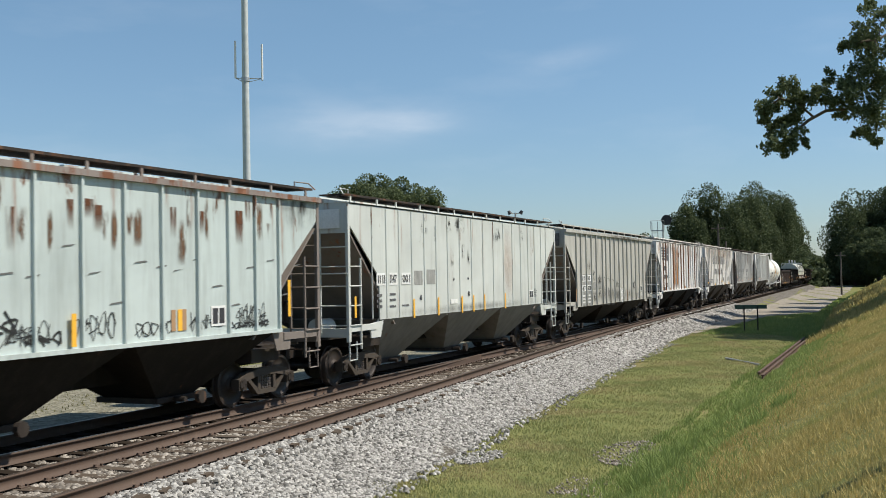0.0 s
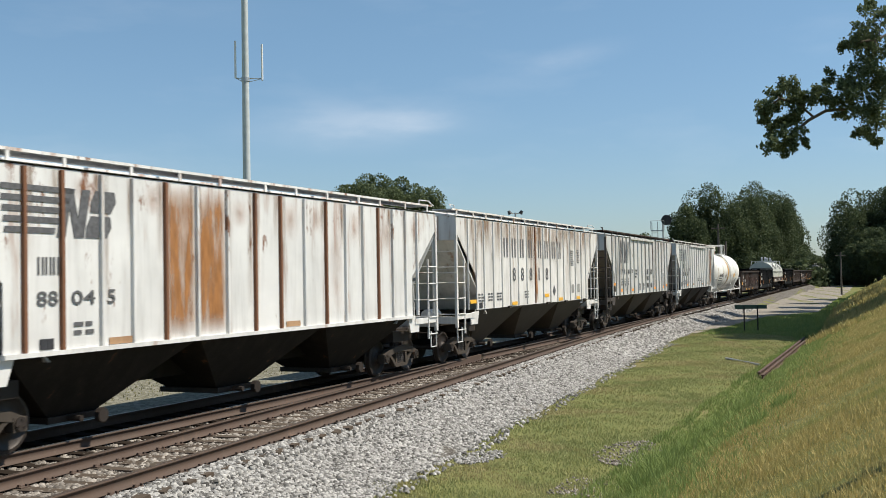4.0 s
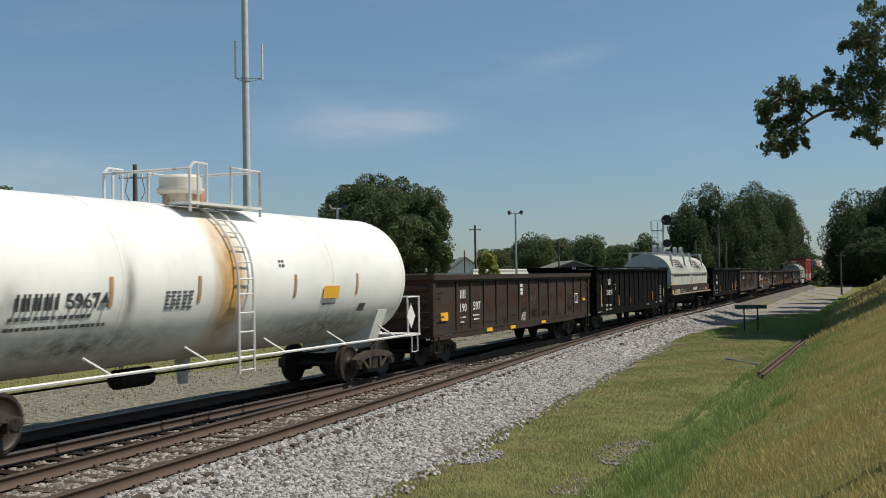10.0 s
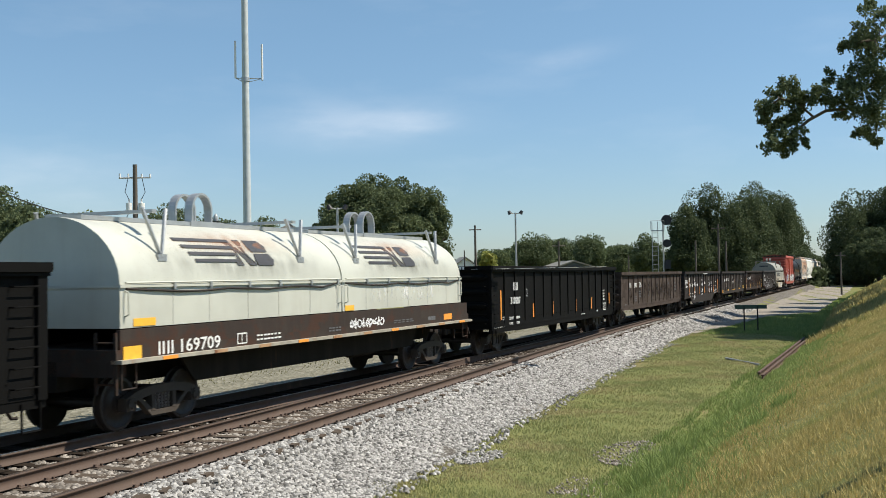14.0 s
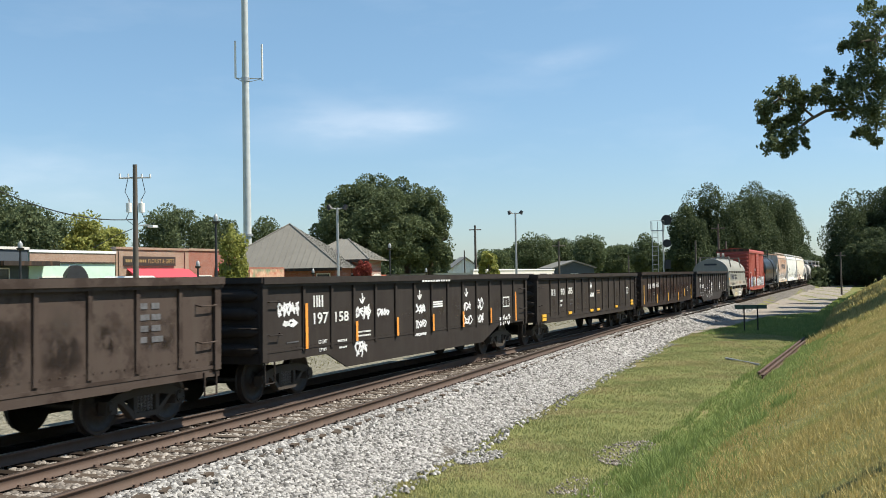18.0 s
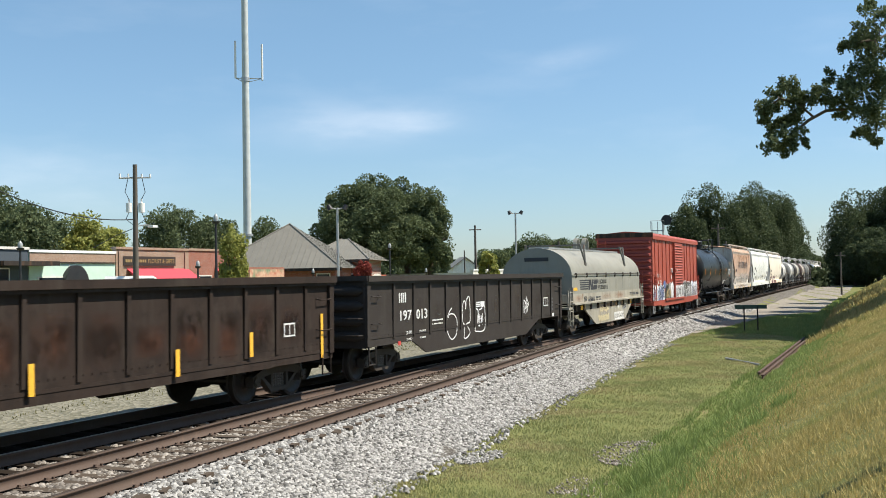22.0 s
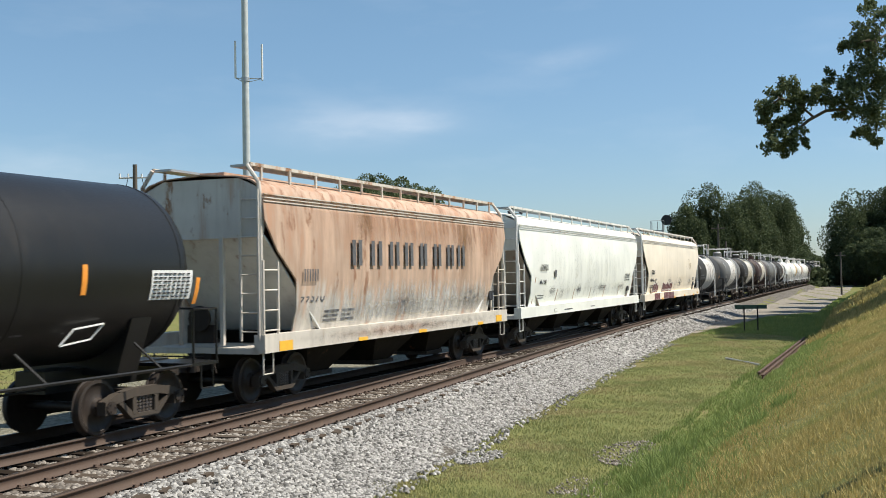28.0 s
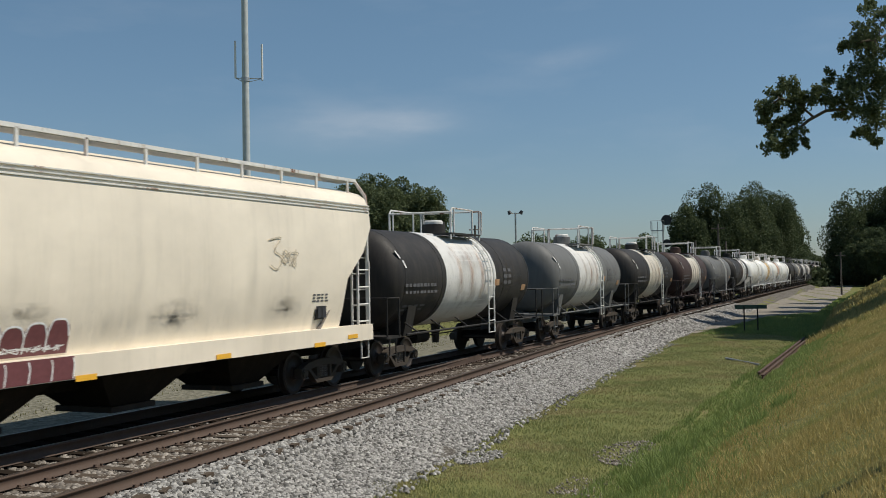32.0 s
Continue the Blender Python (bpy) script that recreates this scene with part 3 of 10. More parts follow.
stones("bare_patch_stones", 200, (16.0, 17.4), lambda x, u: 4.3 + 0.9 * u, 0.017, 10, STONE_BROWN)
stones("bare_patch_stones", 1200, (14, 50), lambda x, u: toe_y(x) - 0.5 * u ** 2, 0.035, 9, STONE)


# ---- grass ----
def blades(name, n, xr, yr, height, width, seed, mat, label, keep=None, power=1.5):
    g = np.random.default_rng(seed)
    xs = xr[0] + (xr[1] - xr[0]) * g.random(n) ** power
    lo, hi = yr(xs)
    ys = lo + (hi - lo) * g.random(n)
    # tufts
    tuft = np.sin(xs * 2.3 + 1.7 * np.sin(ys * 1.9)) * np.sin(ys * 3.1 + np.sin(xs * 1.3))
    tuft = 0.45 * tuft + 0.35 * np.sin(xs * 5.9 + ys * 4.1 + 2 * np.sin(ys * 2.7)) + 0.2 * np.sin(xs * 0.7 - ys * 1.1)
    ok = g.random(n) < 0.82 + 0.18 * tuft
    if keep is not None:
        ok &= keep(xs, ys, g.random(n))
    xs, ys, tuft = xs[ok], ys[ok], tuft[ok]
    n = len(xs)
    zs = terrain(xs, ys) - 0.01
    h2 = height * (0.45 + 0.8 * g.random(n)) * (1 + 0.45 * tuft)
    w = width * (0.6 + 0.8 * g.random(n)) * (1 + np.clip(xs - 15, 0, 60) * 0.03)
    a, lean, b = g.random(n) * 6.283, 0.9 * h2 * g.random(n), g.random(n) * 6.283
    dx, dy = np.cos(a) * w, np.sin(a) * w
    tipx, tipy = xs + lean * np.cos(b), ys + lean * np.sin(b)
    P = np.stack([np.stack([xs - dx, ys - dy, zs], -1), np.stack([xs + dx, ys + dy, zs], -1), np.stack([tipx, tipy, zs + h2], -1)], 1).reshape(-1, 3)
    return tagged(solid(name, P, np.arange(3 * n).reshape(-1, 3), mat), label, "grass", kind="stuff")


def off_patch(x, y, r):
    a = ((x - 20.0) / 1.3) ** 2 + ((y - 4.8) / 0.5) ** 2
    b = ((x - 18.25) / 0.95) ** 2 + ((y - 7.15) / 0.45) ** 2
    return (np.minimum(a, b) > 0.1 + 1.1 * r)


blades("shelf_grass", 215000, (13.5, 62), lambda x: (np.full_like(x, 3.6), toe_y(x) + 0.1), 0.052, 0.0085, 11, GRASS_SHORT, "short mown green grass with bare spots", off_patch)
blades("far_shelf_grass", 40000, (58, 130), lambda x: (np.full_like(x, 4.7), np.interp(x, [58, 68, 80, 88, 110, 180], [10.0, 9.2, 8.6, 5.8, 6.1, 6.8])), 0.14, 0.012, 17, GRASS_LUSH, "green grass beyond the sign", None, 1.2)
blades("ditch_grass", 60000, (13.0, 60), lambda x: (np.full_like(x, 2.7), np.full_like(x, 4.7)), 0.11, 0.009, 12, GRASS_LUSH, "longer green grass along the ditch", lambda x, y, r: (np.abs(y - 4.17) > 0.16) | (x < 34.8) | (x > 56) | (r < 0.12))
blades("bank_foot_grass", 42000, (6.0, 75), lambda x: (np.full_like(x, 1.6), np.full_like(x, 3.6)), 0.13, 0.008, 16, GRASS_LUSH, "green grass at the foot of the bank", lambda x, y, r: r < (y - 1.4) / 2.2, 1.6)
blades("bank_grass", 290000, (5.0, 70), lambda x: (np.full_like(x, -1.2), np.full_like(x, 3.4)), 0.078, 0.0065, 13, GRASS_TALL, "tall dry yellow-green grass on the bank", power=1.7)
blades("far_bank_grass", 50000, (50, 170), lambda x: (np.full_like(x, -3.0), np.full_like(x, 3.85)), 0.26, 0.02, 14, GRASS_TALL, "tall dry grass on the far bank", power=1.2)
blades("town_side_grass", 36000, (8, 90), lambda x: (main_y(x) + 4.6, main_y(x) + 16.0), 0.07, 0.02, 15, GRASS_TOWN, "thin olive grass behind the gravel strip")

blades("ditch_weeds", 16000, (56, 130), lambda x: (np.full_like(x, 3.9), np.full_like(x, 4.9)), 0.32, 0.014, 18, GRASS_LUSH, "tall dark weeds along the shaded ditch", power=1.4)
for tx, ty, th, tn in ((18.3, 3.9, 0.34, 900), (19.2, 4.0, 0.30, 800), (20.3, 3.95, 0.26, 700), (17.0, 3.55, 0.30, 800), (17.6, 4.15, 0.22, 500), (21.6, 3.9, 0.22, 600), (23.0, 3.75, 0.20, 500), (16.4, 3.7, 0.26, 500), (24.6, 3.3, 0.22, 500), (26.5, 3.5, 0.2, 400), (20.0, 2.5, 0.22, 500), (22.5, 2.2, 0.2, 400)):
    blades("grass_tuft", tn, (tx - 0.55, tx + 0.55), lambda x, y0=ty, x0=tx: (y0 - 0.25 * np.sqrt(np.clip(1 - ((x - x0) / 0.55) ** 2, 0, 1)), y0 + 0.25 * np.sqrt(np.clip(1 - ((x - x0) / 0.55) ** 2, 0, 1))), th, 0.009, int(tx * 100), GRASS_LUSH, "tall dark green tuft of grass by the ditch", power=1.0)

# ---- marks on things ----
TEXT_CACHE = {}


def text(parent, s, x, z, size, mat, y, squeeze=0.8, name="lettering", tilt=0.0, rx=90):
    """Raised thin characters on the near side; x is the left end, z the foot."""
    key = (s, mat.name)
    if key not in TEXT_CACHE:
        cu = bpy.data.curves.new("lettering", "FONT")
        cu.body, cu.size, cu.extrude, cu.resolution_u, cu.offset = s, 1.4, 0.004, 2, 0.012
        tmp = new("lettering", cu)
        me = bpy.data.meshes.new_from_object(tmp.evaluated_get(bpy.context.evaluated_depsgraph_get()))
        bpy.data.objects.remove(tmp)
        bpy.data.curves.remove(cu)
        me.materials.clear()
        me.materials.append(mat)
        TEXT_CACHE[key] = me
    ob = new(name, TEXT_CACHE[key])
    ob.parent = parent
    ob.matrix_local = pose(x, y - 0.006, z, rx, 0, 0) @ Matrix.Diagonal((size * squeeze, size, 1, 1))
    return ob


def text_fit(parent, s, x0, x1, z0, z1, mat, y, name="lettering"):
    """Characters that fill the box x0 to x1, z0 to z1."""
    ob = text(parent, s, 0, 0, 1, mat, y, 1.0, name)
    vs = ob.data.vertices
    a, b = min(v.co.x for v in vs), max(v.co.x for v in vs)
    c, d = min(v.co.y for v in vs), max(v.co.y for v in vs)
    kx, kz = (x1 - x0) / (b - a), (z1 - z0) / (d - c)
    ob.matrix_local = pose(x0 - a * kx, y - 0.006, z0 - c * kz, 90, 0, 0) @ Matrix.Diagonal((kx, kz, 1, 1))
    return ob


def framed(parent, x0, x1, z0, z1, mat, inner, y, name="data_panel"):
    """A small consolidated data panel: a bright frame round a dark field."""
    fr = Mesh().box(x0, x1, y - 0.008, y - 0.002, z0, z1).part(name, mat, parent)
    t = min(x1 - x0, z1 - z0) * 0.12
    xm = (x0 + x1) / 2
    for a, b in ((x0 + t, xm - t / 2), (xm + t / 2, x1 - t)):
        Mesh().box(a, b, y - 0.012, y - 0.0085, z0 + t, z1 - t).part("panel_field", inner, fr)


def bars(parent, x, z, w, h, rows, mat, y, name="stencil_lines", cols=1):
    """Writing too small to read: plain bars."""
    b = Mesh()
    rng = random.Random(int(x * 31 + z * 17))
    step = h / rows
    for r in range(rows):
        for c in range(cols):
            x0 = x + w * c / cols
            b.box(x0, x0 + w / cols * rng.uniform(0.55, 0.88), y - 0.007, y - 0.002, z + h - (r + 0.78) * step, z + h - (r + 0.25) * step)
    return b.part(name, mat, parent)


def name_blocks(parent, x0, x1, z0, z1, n, mat, y, wide=0.55, name="name_blocks"):
    """A painted company name or mark, drawn as a row of plain paired bars of its size."""
    pitch = (x1 - x0) / max(n - 1, 1)
    w = min(wide * pitch if n > 1 else (z1 - z0) * 0.6, (z1 - z0) * 0.72)
    for k in range(n):
        a = x0 + pitch * k
        b = Mesh()
        b.box(a, a + 0.30 * w, y - 0.007, y - 0.002, z0, z1)
        b.box(a + 0.70 * w, a + w, y - 0.007, y - 0.002, z0, z1)
        b.part(name, mat, parent)


def stripe_mark(parent, x, z, w, h, mat, y, name="striped_mark", stripes=5, lean=0.06):
    """A railway emblem as plain shapes: slanted stripes that run into a zigzag and a hooked block."""
    def sl(u, v):
        return (x + w * (u + lean * v), z + h * v)
    y0, y1 = y - 0.007, y - 0.002
    for k in range(stripes):
        v1 = 1 - k / stripes * 1.03
        v0 = v1 - 0.115
        b = Mesh()
        b.prism([sl(0.02 * k, v0), sl(0.60 - 0.03 * k, v0), sl(0.60 - 0.03 * k, v1), sl(0.02 * k, v1)], "y", y0, y1)
        b.part(name, mat, parent, "slanted stripe of an emblem")
    a = 0.50
    b = Mesh()
    b.prism([sl(a, 0), sl(a + 0.075, 0), sl(a + 0.075, 0.60), sl(a + 0.15, 0), sl(a + 0.235, 0), sl(a + 0.235, 1), sl(a + 0.16, 1), sl(a + 0.16, 0.40), sl(a + 0.085, 1), sl(a, 1)], "y", y0, y1)
    b.part(name, mat, parent, "zigzag block of an emblem")
    c = a + 0.25
    for v0, v1, d in ((0.0, 0.46, 0.0), (0.54, 1.0, 0.012)):
        Mesh().prism([sl(c + d, v0), sl(c + 0.19 + d, v0), sl(c + 0.225 + d, (v0 + v1) / 2), sl(c + 0.20 + d, v1), sl(c + 0.02 + d, v1), sl(c - 0.005 + d, (v0 + v1) / 2)], "y", y0, y1).part(name, mat, parent, "slanted lozenge of an emblem")


def stain_patch(parent, x0, x1, z0, z1, mat, y, name="grime_stain", rows=7):
    """A stain on the near side; x0 to x1, z0 to z1."""
    b = Mesh()
    for k in range(rows):
        za, zb2 = z0 + (z1 - z0) * k / rows, z0 + (z1 - z0) * (k + 1) / rows
        b.add([(x0, y, za), (x1, y, za), (x1, y, zb2), (x0, y, zb2)], [(0, 1, 2, 3)])
    return b.part(name, mat, parent)


def tags(parent, spots, mat, y, w=0.09, h=0.42):
    """Reflective strips along the sill."""
    for x, z in spots:
        vs, fs = [], []
        for k in range(7):
            zk = z + h * k / 6
            vs += [(x - w / 2, y - 0.008, zk), (x + w / 2, y - 0.008, zk), (x + w / 2, y - 0.002, zk), (x - w / 2, y - 0.002, zk)]
        for k in range(6):
            a = 4 * k
            fs += [(a + j, a + (j + 1) % 4, a + 4 + (j + 1) % 4, a + 4 + j) for j in range(4)]
        Mesh().add(vs, fs + [(3, 2, 1, 0), (24, 25, 26, 27)]).part("reflector", mat, parent, "bright reflective strip")


def stroke(b, pts, width, y):
    """A smooth ribbon through the points (x, z), with round ends."""
    n = len(pts)
    fine = []
    for i in range(n - 1):
        p0, p1, p2, p3 = pts[max(i - 1, 0)], pts[i], pts[i + 1], pts[min(i + 2, n - 1)]
        for k in range(4):
            t = k / 4
            fine.append(tuple(0.5 * (2 * p1[j] + (p2[j] - p0[j]) * t + (2 * p0[j] - 5 * p1[j] + 4 * p2[j] - p3[j]) * t * t + (3 * p1[j] - p0[j] - 3 * p2[j] + p3[j]) * t ** 3) for j in (0, 1)))
    fine.append(pts[-1])
    vs, m = [], len(fine)
    for i, (px, pz) in enumerate(fine):
        ax, az = fine[max(i - 1, 0)]
        bx2, bz2 = fine[min(i + 1, m - 1)]
        d = math.hypot(bx2 - ax, bz2 - az) or 1
        nx, nz = -(bz2 - az) / d * width / 2, (bx2 - ax) / d * width / 2
        vs += [(px - nx, y, pz - nz), (px + nx, y, pz + nz)]
    b.add(vs, [(2 * i, 2 * i + 2, 2 * i + 3, 2 * i + 1) for i in range(m - 1)])


def scrawl(parent, x0, x1, z0, z1, n, width, mat, y, seed, name="graffiti"):
    """Spray-painted scribble that cannot be read: n tangled looping strokes side by side."""
    g = random.Random(seed)
    pitch = (x1 - x0) / n
    for k in range(n):
        cx, cz = x0 + pitch * (k + 0.5), (z0 + z1) / 2
        rx2, rz2 = pitch * g.uniform(0.55, 0.78), (z1 - z0) * g.uniform(0.42, 0.52)
        turn, a, pts = g.choice((1.9, 2.3, 2.7, 3.5)), g.uniform(0, 6.28), []
        for q in range(g.choice((5, 6, 7))):
            rr = g.uniform(0.6, 1.05)
            pts.append((cx + rx2 * rr * math.cos(a) + 0.12 * rz2 * math.sin(a), cz + rz2 * rr * math.sin(a)))
            a += turn * g.uniform(0.8, 1.2)
        m = Mesh()
        stroke(m, pts, width, y - 0.004 - 0.0006 * (k % 5))
        m.part(name, mat, parent, "spray-painted stroke")


def arrow(parent, x, z0, z1, width, mat, y):
    """A sprayed arrow that points down."""
    m = Mesh()
    stroke(m, [(x, z1), (x + 0.02, (z0 + z1) / 2), (x, z0)], width, y - 0.005)
    m.part("graffiti", mat, parent, "spray-painted arrow")
    m = Mesh()
    stroke(m, [(x - 0.12, z0 + 0.10), (x, z0), (x + 0.13, z0 + 0.12)], width, y - 0.0056)
    m.part("graffiti", mat, parent, "spray-painted arrow head")


def wrap(car, surf, lo=0.0):
    """Lays the painted marks of the near side on a curved side; surf(z) gives its y."""
    marks = ("lettering", "name_blocks", "stencil_lines", "graffiti", "scuff_patch", "data_panel", "reflector", "drip_strap", "warning_panel", "placard_table", "table_lines", "striped_mark", "warning_label", "rust_stain", "grime_stain", "scuff_stain")
    for ob in car.children:
        if not ob.name.startswith(marks):
            continue
        m = ob.matrix_local
        ps = [m @ v.co for v in ob.data.vertices]
        if max(p.y for p in ps) > -0.9 or min(p.z for p in ps) < lo:
            continue
        ob.data = ob.data.copy()
        back, inv = max(p.y for p in ps), m.inverted()
        extra = (0.026 if ob.name.startswith(("lettering", "name_blocks", "data_panel", "warning_panel")) else 0.004) + min(max(0.0, surf.edge - back), 0.02)
        for v, p in zip(ob.data.vertices, ps):
            v.co = inv @ Vector((p.x, surf(p.z) - extra - min(back - p.y, 0.006), p.z))


def round_side(r, zc):
    def surf(z):
        return -math.sqrt(max(0.05, r * r - (z - zc) ** 2))
    surf.edge = -r
    return surf


def shell_side(z):
    return -float(np.interp(z, [1.40, 1.9, 2.5, 3.1, 3.7, 4.0], [1.36, 1.48, 1.555, 1.57, 1.55, 1.52]))


shell_side.edge = -1.55


def hood_side(z):
    return -1.44 * math.sqrt(max(0.0, 1 - ((max(z, 2.46) - 2.46) / 1.16) ** 2)) - 0.012


hood_side.edge = -1.44


# ---- trucks, couplers ----
def truck_meshes():
    d = {}
    b = Mesh()
    b.prism([(-0.98, 0.56), (-0.72, 0.66), (-0.3, 0.72), (0.3, 0.72), (0.72, 0.66), (0.98, 0.56), (0.98, 0.47), (0.74, 0.50), (0.33, 0.57), (-0.33, 0.57), (-0.74, 0.50), (-0.98, 0.47)], "y", -0.08, 0.08)
    b.prism([(-0.72, 0.52), (-0.62, 0.46), (-0.33, 0.20), (0.33, 0.20), (0.62, 0.46), (0.72, 0.52), (0.62, 0.55), (0.28, 0.29), (-0.28, 0.29), (-0.62, 0.55)], "y", -0.07, 0.07)
    for s in (-1, 1):
        b.prism([(s * 0.33, 0.28), (s * 0.24, 0.28), (s * 0.24, 0.60), (s * 0.33, 0.60)], "y", -0.075, 0.075)
        b.box(s * 0.89 - 0.13, s * 0.89 + 0.13, -0.09, 0.09, 0.34, 0.56)
    d["side_frame"] = b.data("side_frame", FRAME_GREY)
    b = Mesh()
    for k in range(5):
        xk = -0.18 + 0.09 * k
        for j in range(5):
            b.cyl((xk, 0, 0.30 + 0.055 * j), (xk, 0, 0.335 + 0.055 * j), 0.042, 8)
        b.cyl((xk, 0, 0.29), (xk, 0, 0.58), 0.026, 6)
    d["spring_pack"] = b.data("spring_pack", SPRING)
    b = Mesh()
    b.hull([(-0.2, -0.95, 0.44), (0.2, -0.95, 0.44), (0.2, 0.95, 0.44), (-0.2, 0.95, 0.44)], [(-0.2, -1.02, 0.68), (0.2, -1.02, 0.68), (0.2, 1.02, 0.68), (-0.2, 1.02, 0.68)])
    b.cyl((0, 0, 0.66), (0, 0, 0.86), 0.2, 16)
    b.box(-0.62, -0.52, -0.8, 0.8, 0.36, 0.46).box(0.52, 0.62, -0.8, 0.8, 0.36, 0.46)
    d["truck"] = b.data("truck", STEEL_DARK)
    b = Mesh()
    for s in (-1, 1):
        b.lathe([(s * 0.68, 0.485), (s * 0.705, 0.487), (s * 0.715, 0.462), (s * 0.815, 0.455), (s * 0.82, 0.40), (s * 0.795, 0.37), (s * 0.77, 0.24), (s * 0.80, 0.16), (s * 0.86, 0.13), (s * 0.86, 0.02)], 0, 0, 28, "y")
        b.cyl((0, s * 0.86, 0), (0, s * 1.09, 0), 0.085, 12)
        b.cyl((0, s * 1.085, 0), (0, s * 1.115, 0), 0.11, 12)
        for k in range(3):
            t = 2.09 * k
            b.cyl((0.07 * math.cos(t), s * 1.115, 0.07 * math.sin(t)), (0.07 * math.cos(t), s * 1.13, 0.07 * math.sin(t)), 0.018, 6)
    b.cyl((0, -0.7, 0), (0, 0.7, 0), 0.08, 12)
    d["wheelset"] = b.data("wheelset", WHEEL_STEEL)
    b = Mesh()
    b.box(-0.1, 0.36, -0.11, 0.11, 0.70, 0.94)
    b.prism([(0.36, -0.16), (0.60, -0.17), (0.66, -0.05), (0.52, 0.0), (0.60, 0.15), (0.50, 0.19), (0.36, 0.12)], "z", 0.70, 0.98)
    b.tube([(0.2, -0.35, 0.75), (0.42, -0.33, 0.58), (0.60, -0.26, 0.42), (0.78, -0.2, 0.40)], 0.03)
    b.tube([(0.1, 0.1, 0.98), (0.1, -1.35, 0.98), (0.12, -1.38, 0.80)], 0.018)
    d["coupler"] = b.data("coupler", STEEL_DARK)
    return d


TRUCK = truck_meshes()
WHEELSETS = []


def hang(name, data, parent, m=Matrix()):
    ob = new(name, data)
    ob.parent = parent
    ob.matrix_local = m
    return ob


def running_gear(car, L, inset=1.5, reach=0.0):
    """Two trucks and two couplers. reach: how far the couplers stand off the body."""
    for s in (-1, 1):
        xc = s * (L / 2 - inset)
        t = hang("truck", TRUCK["truck"], car, pose(xc, 0, 0))
        tagged(t, "cast steel four-wheel truck")
        for y in (-1.0, 1.0):
            hang("side_frame", TRUCK["side_frame"], t, pose(0, y, 0))
            hang("spring_pack", TRUCK["spring_pack"], t, pose(0, y, 0))
        for xa in (-0.89, 0.89):
            WHEELSETS.append((car, xc + xa, hang("wheelset", TRUCK["wheelset"], t, pose(xa, 0, 0.457))))
        hang("coupler", TRUCK["coupler"], car, pose(s * (L / 2 + reach - 0.1), 0, 0, 0, 0, 0 if s > 0 else 180))


def ladder(parent, x, y, z0, z1, w, mat, n=None, r=0.017, along="x", name="ladder"):
    b = Mesh()
    n = n or max(3, round((z1 - z0) / 0.38))
    a = (lambda t: (x + t, y)) if along == "x" else (lambda t: (x, y + t))
    for t in (0, w):
        b.box(a(t)[0] - 0.022, a(t)[0] + 0.022, a(t)[1] - 0.022, a(t)[1] + 0.022, z0, z1)
    for k in range(n):
        z = z0 + (z1 - z0) * (k + 0.5) / n
        b.cyl((*a(0), z), (*a(w), z), r, 6)
    return b.part(name, mat, parent)


def stirrup(parent, x, y, z, mat, w=0.36):
    return Mesh().tube([(x, y, z), (x, y, z - 0.42), (x + w, y, z - 0.42), (x + w, y, z)], 0.02).part("stirrup_step", mat, parent)


def brake_gear(car, L, mat):
    """Air reservoir, brake cylinder and rods under the floor."""
    Mesh().cyl((1.6, -0.75, 0.78), (2.7, -0.75, 0.78), 0.2, 14).part("air_reservoir", mat, car)
    Mesh().cyl((-0.6, 0.5, 0.8), (0.1, 0.5, 0.8), 0.14, 12).part("brake_cylinder", mat, car)
    Mesh().cyl((-L / 2 + 2.8, -0.35, 0.72), (L / 2 - 2.8, -0.35, 0.72), 0.02, 6).part("brake_rod", mat, car)


# ---- covered hopper with outside posts ----
def mirrored(xs):
    """The posts of the far half, set out like those of the near half."""
    return sorted(xs + [-x for x in xs if abs(x) > 0.1])


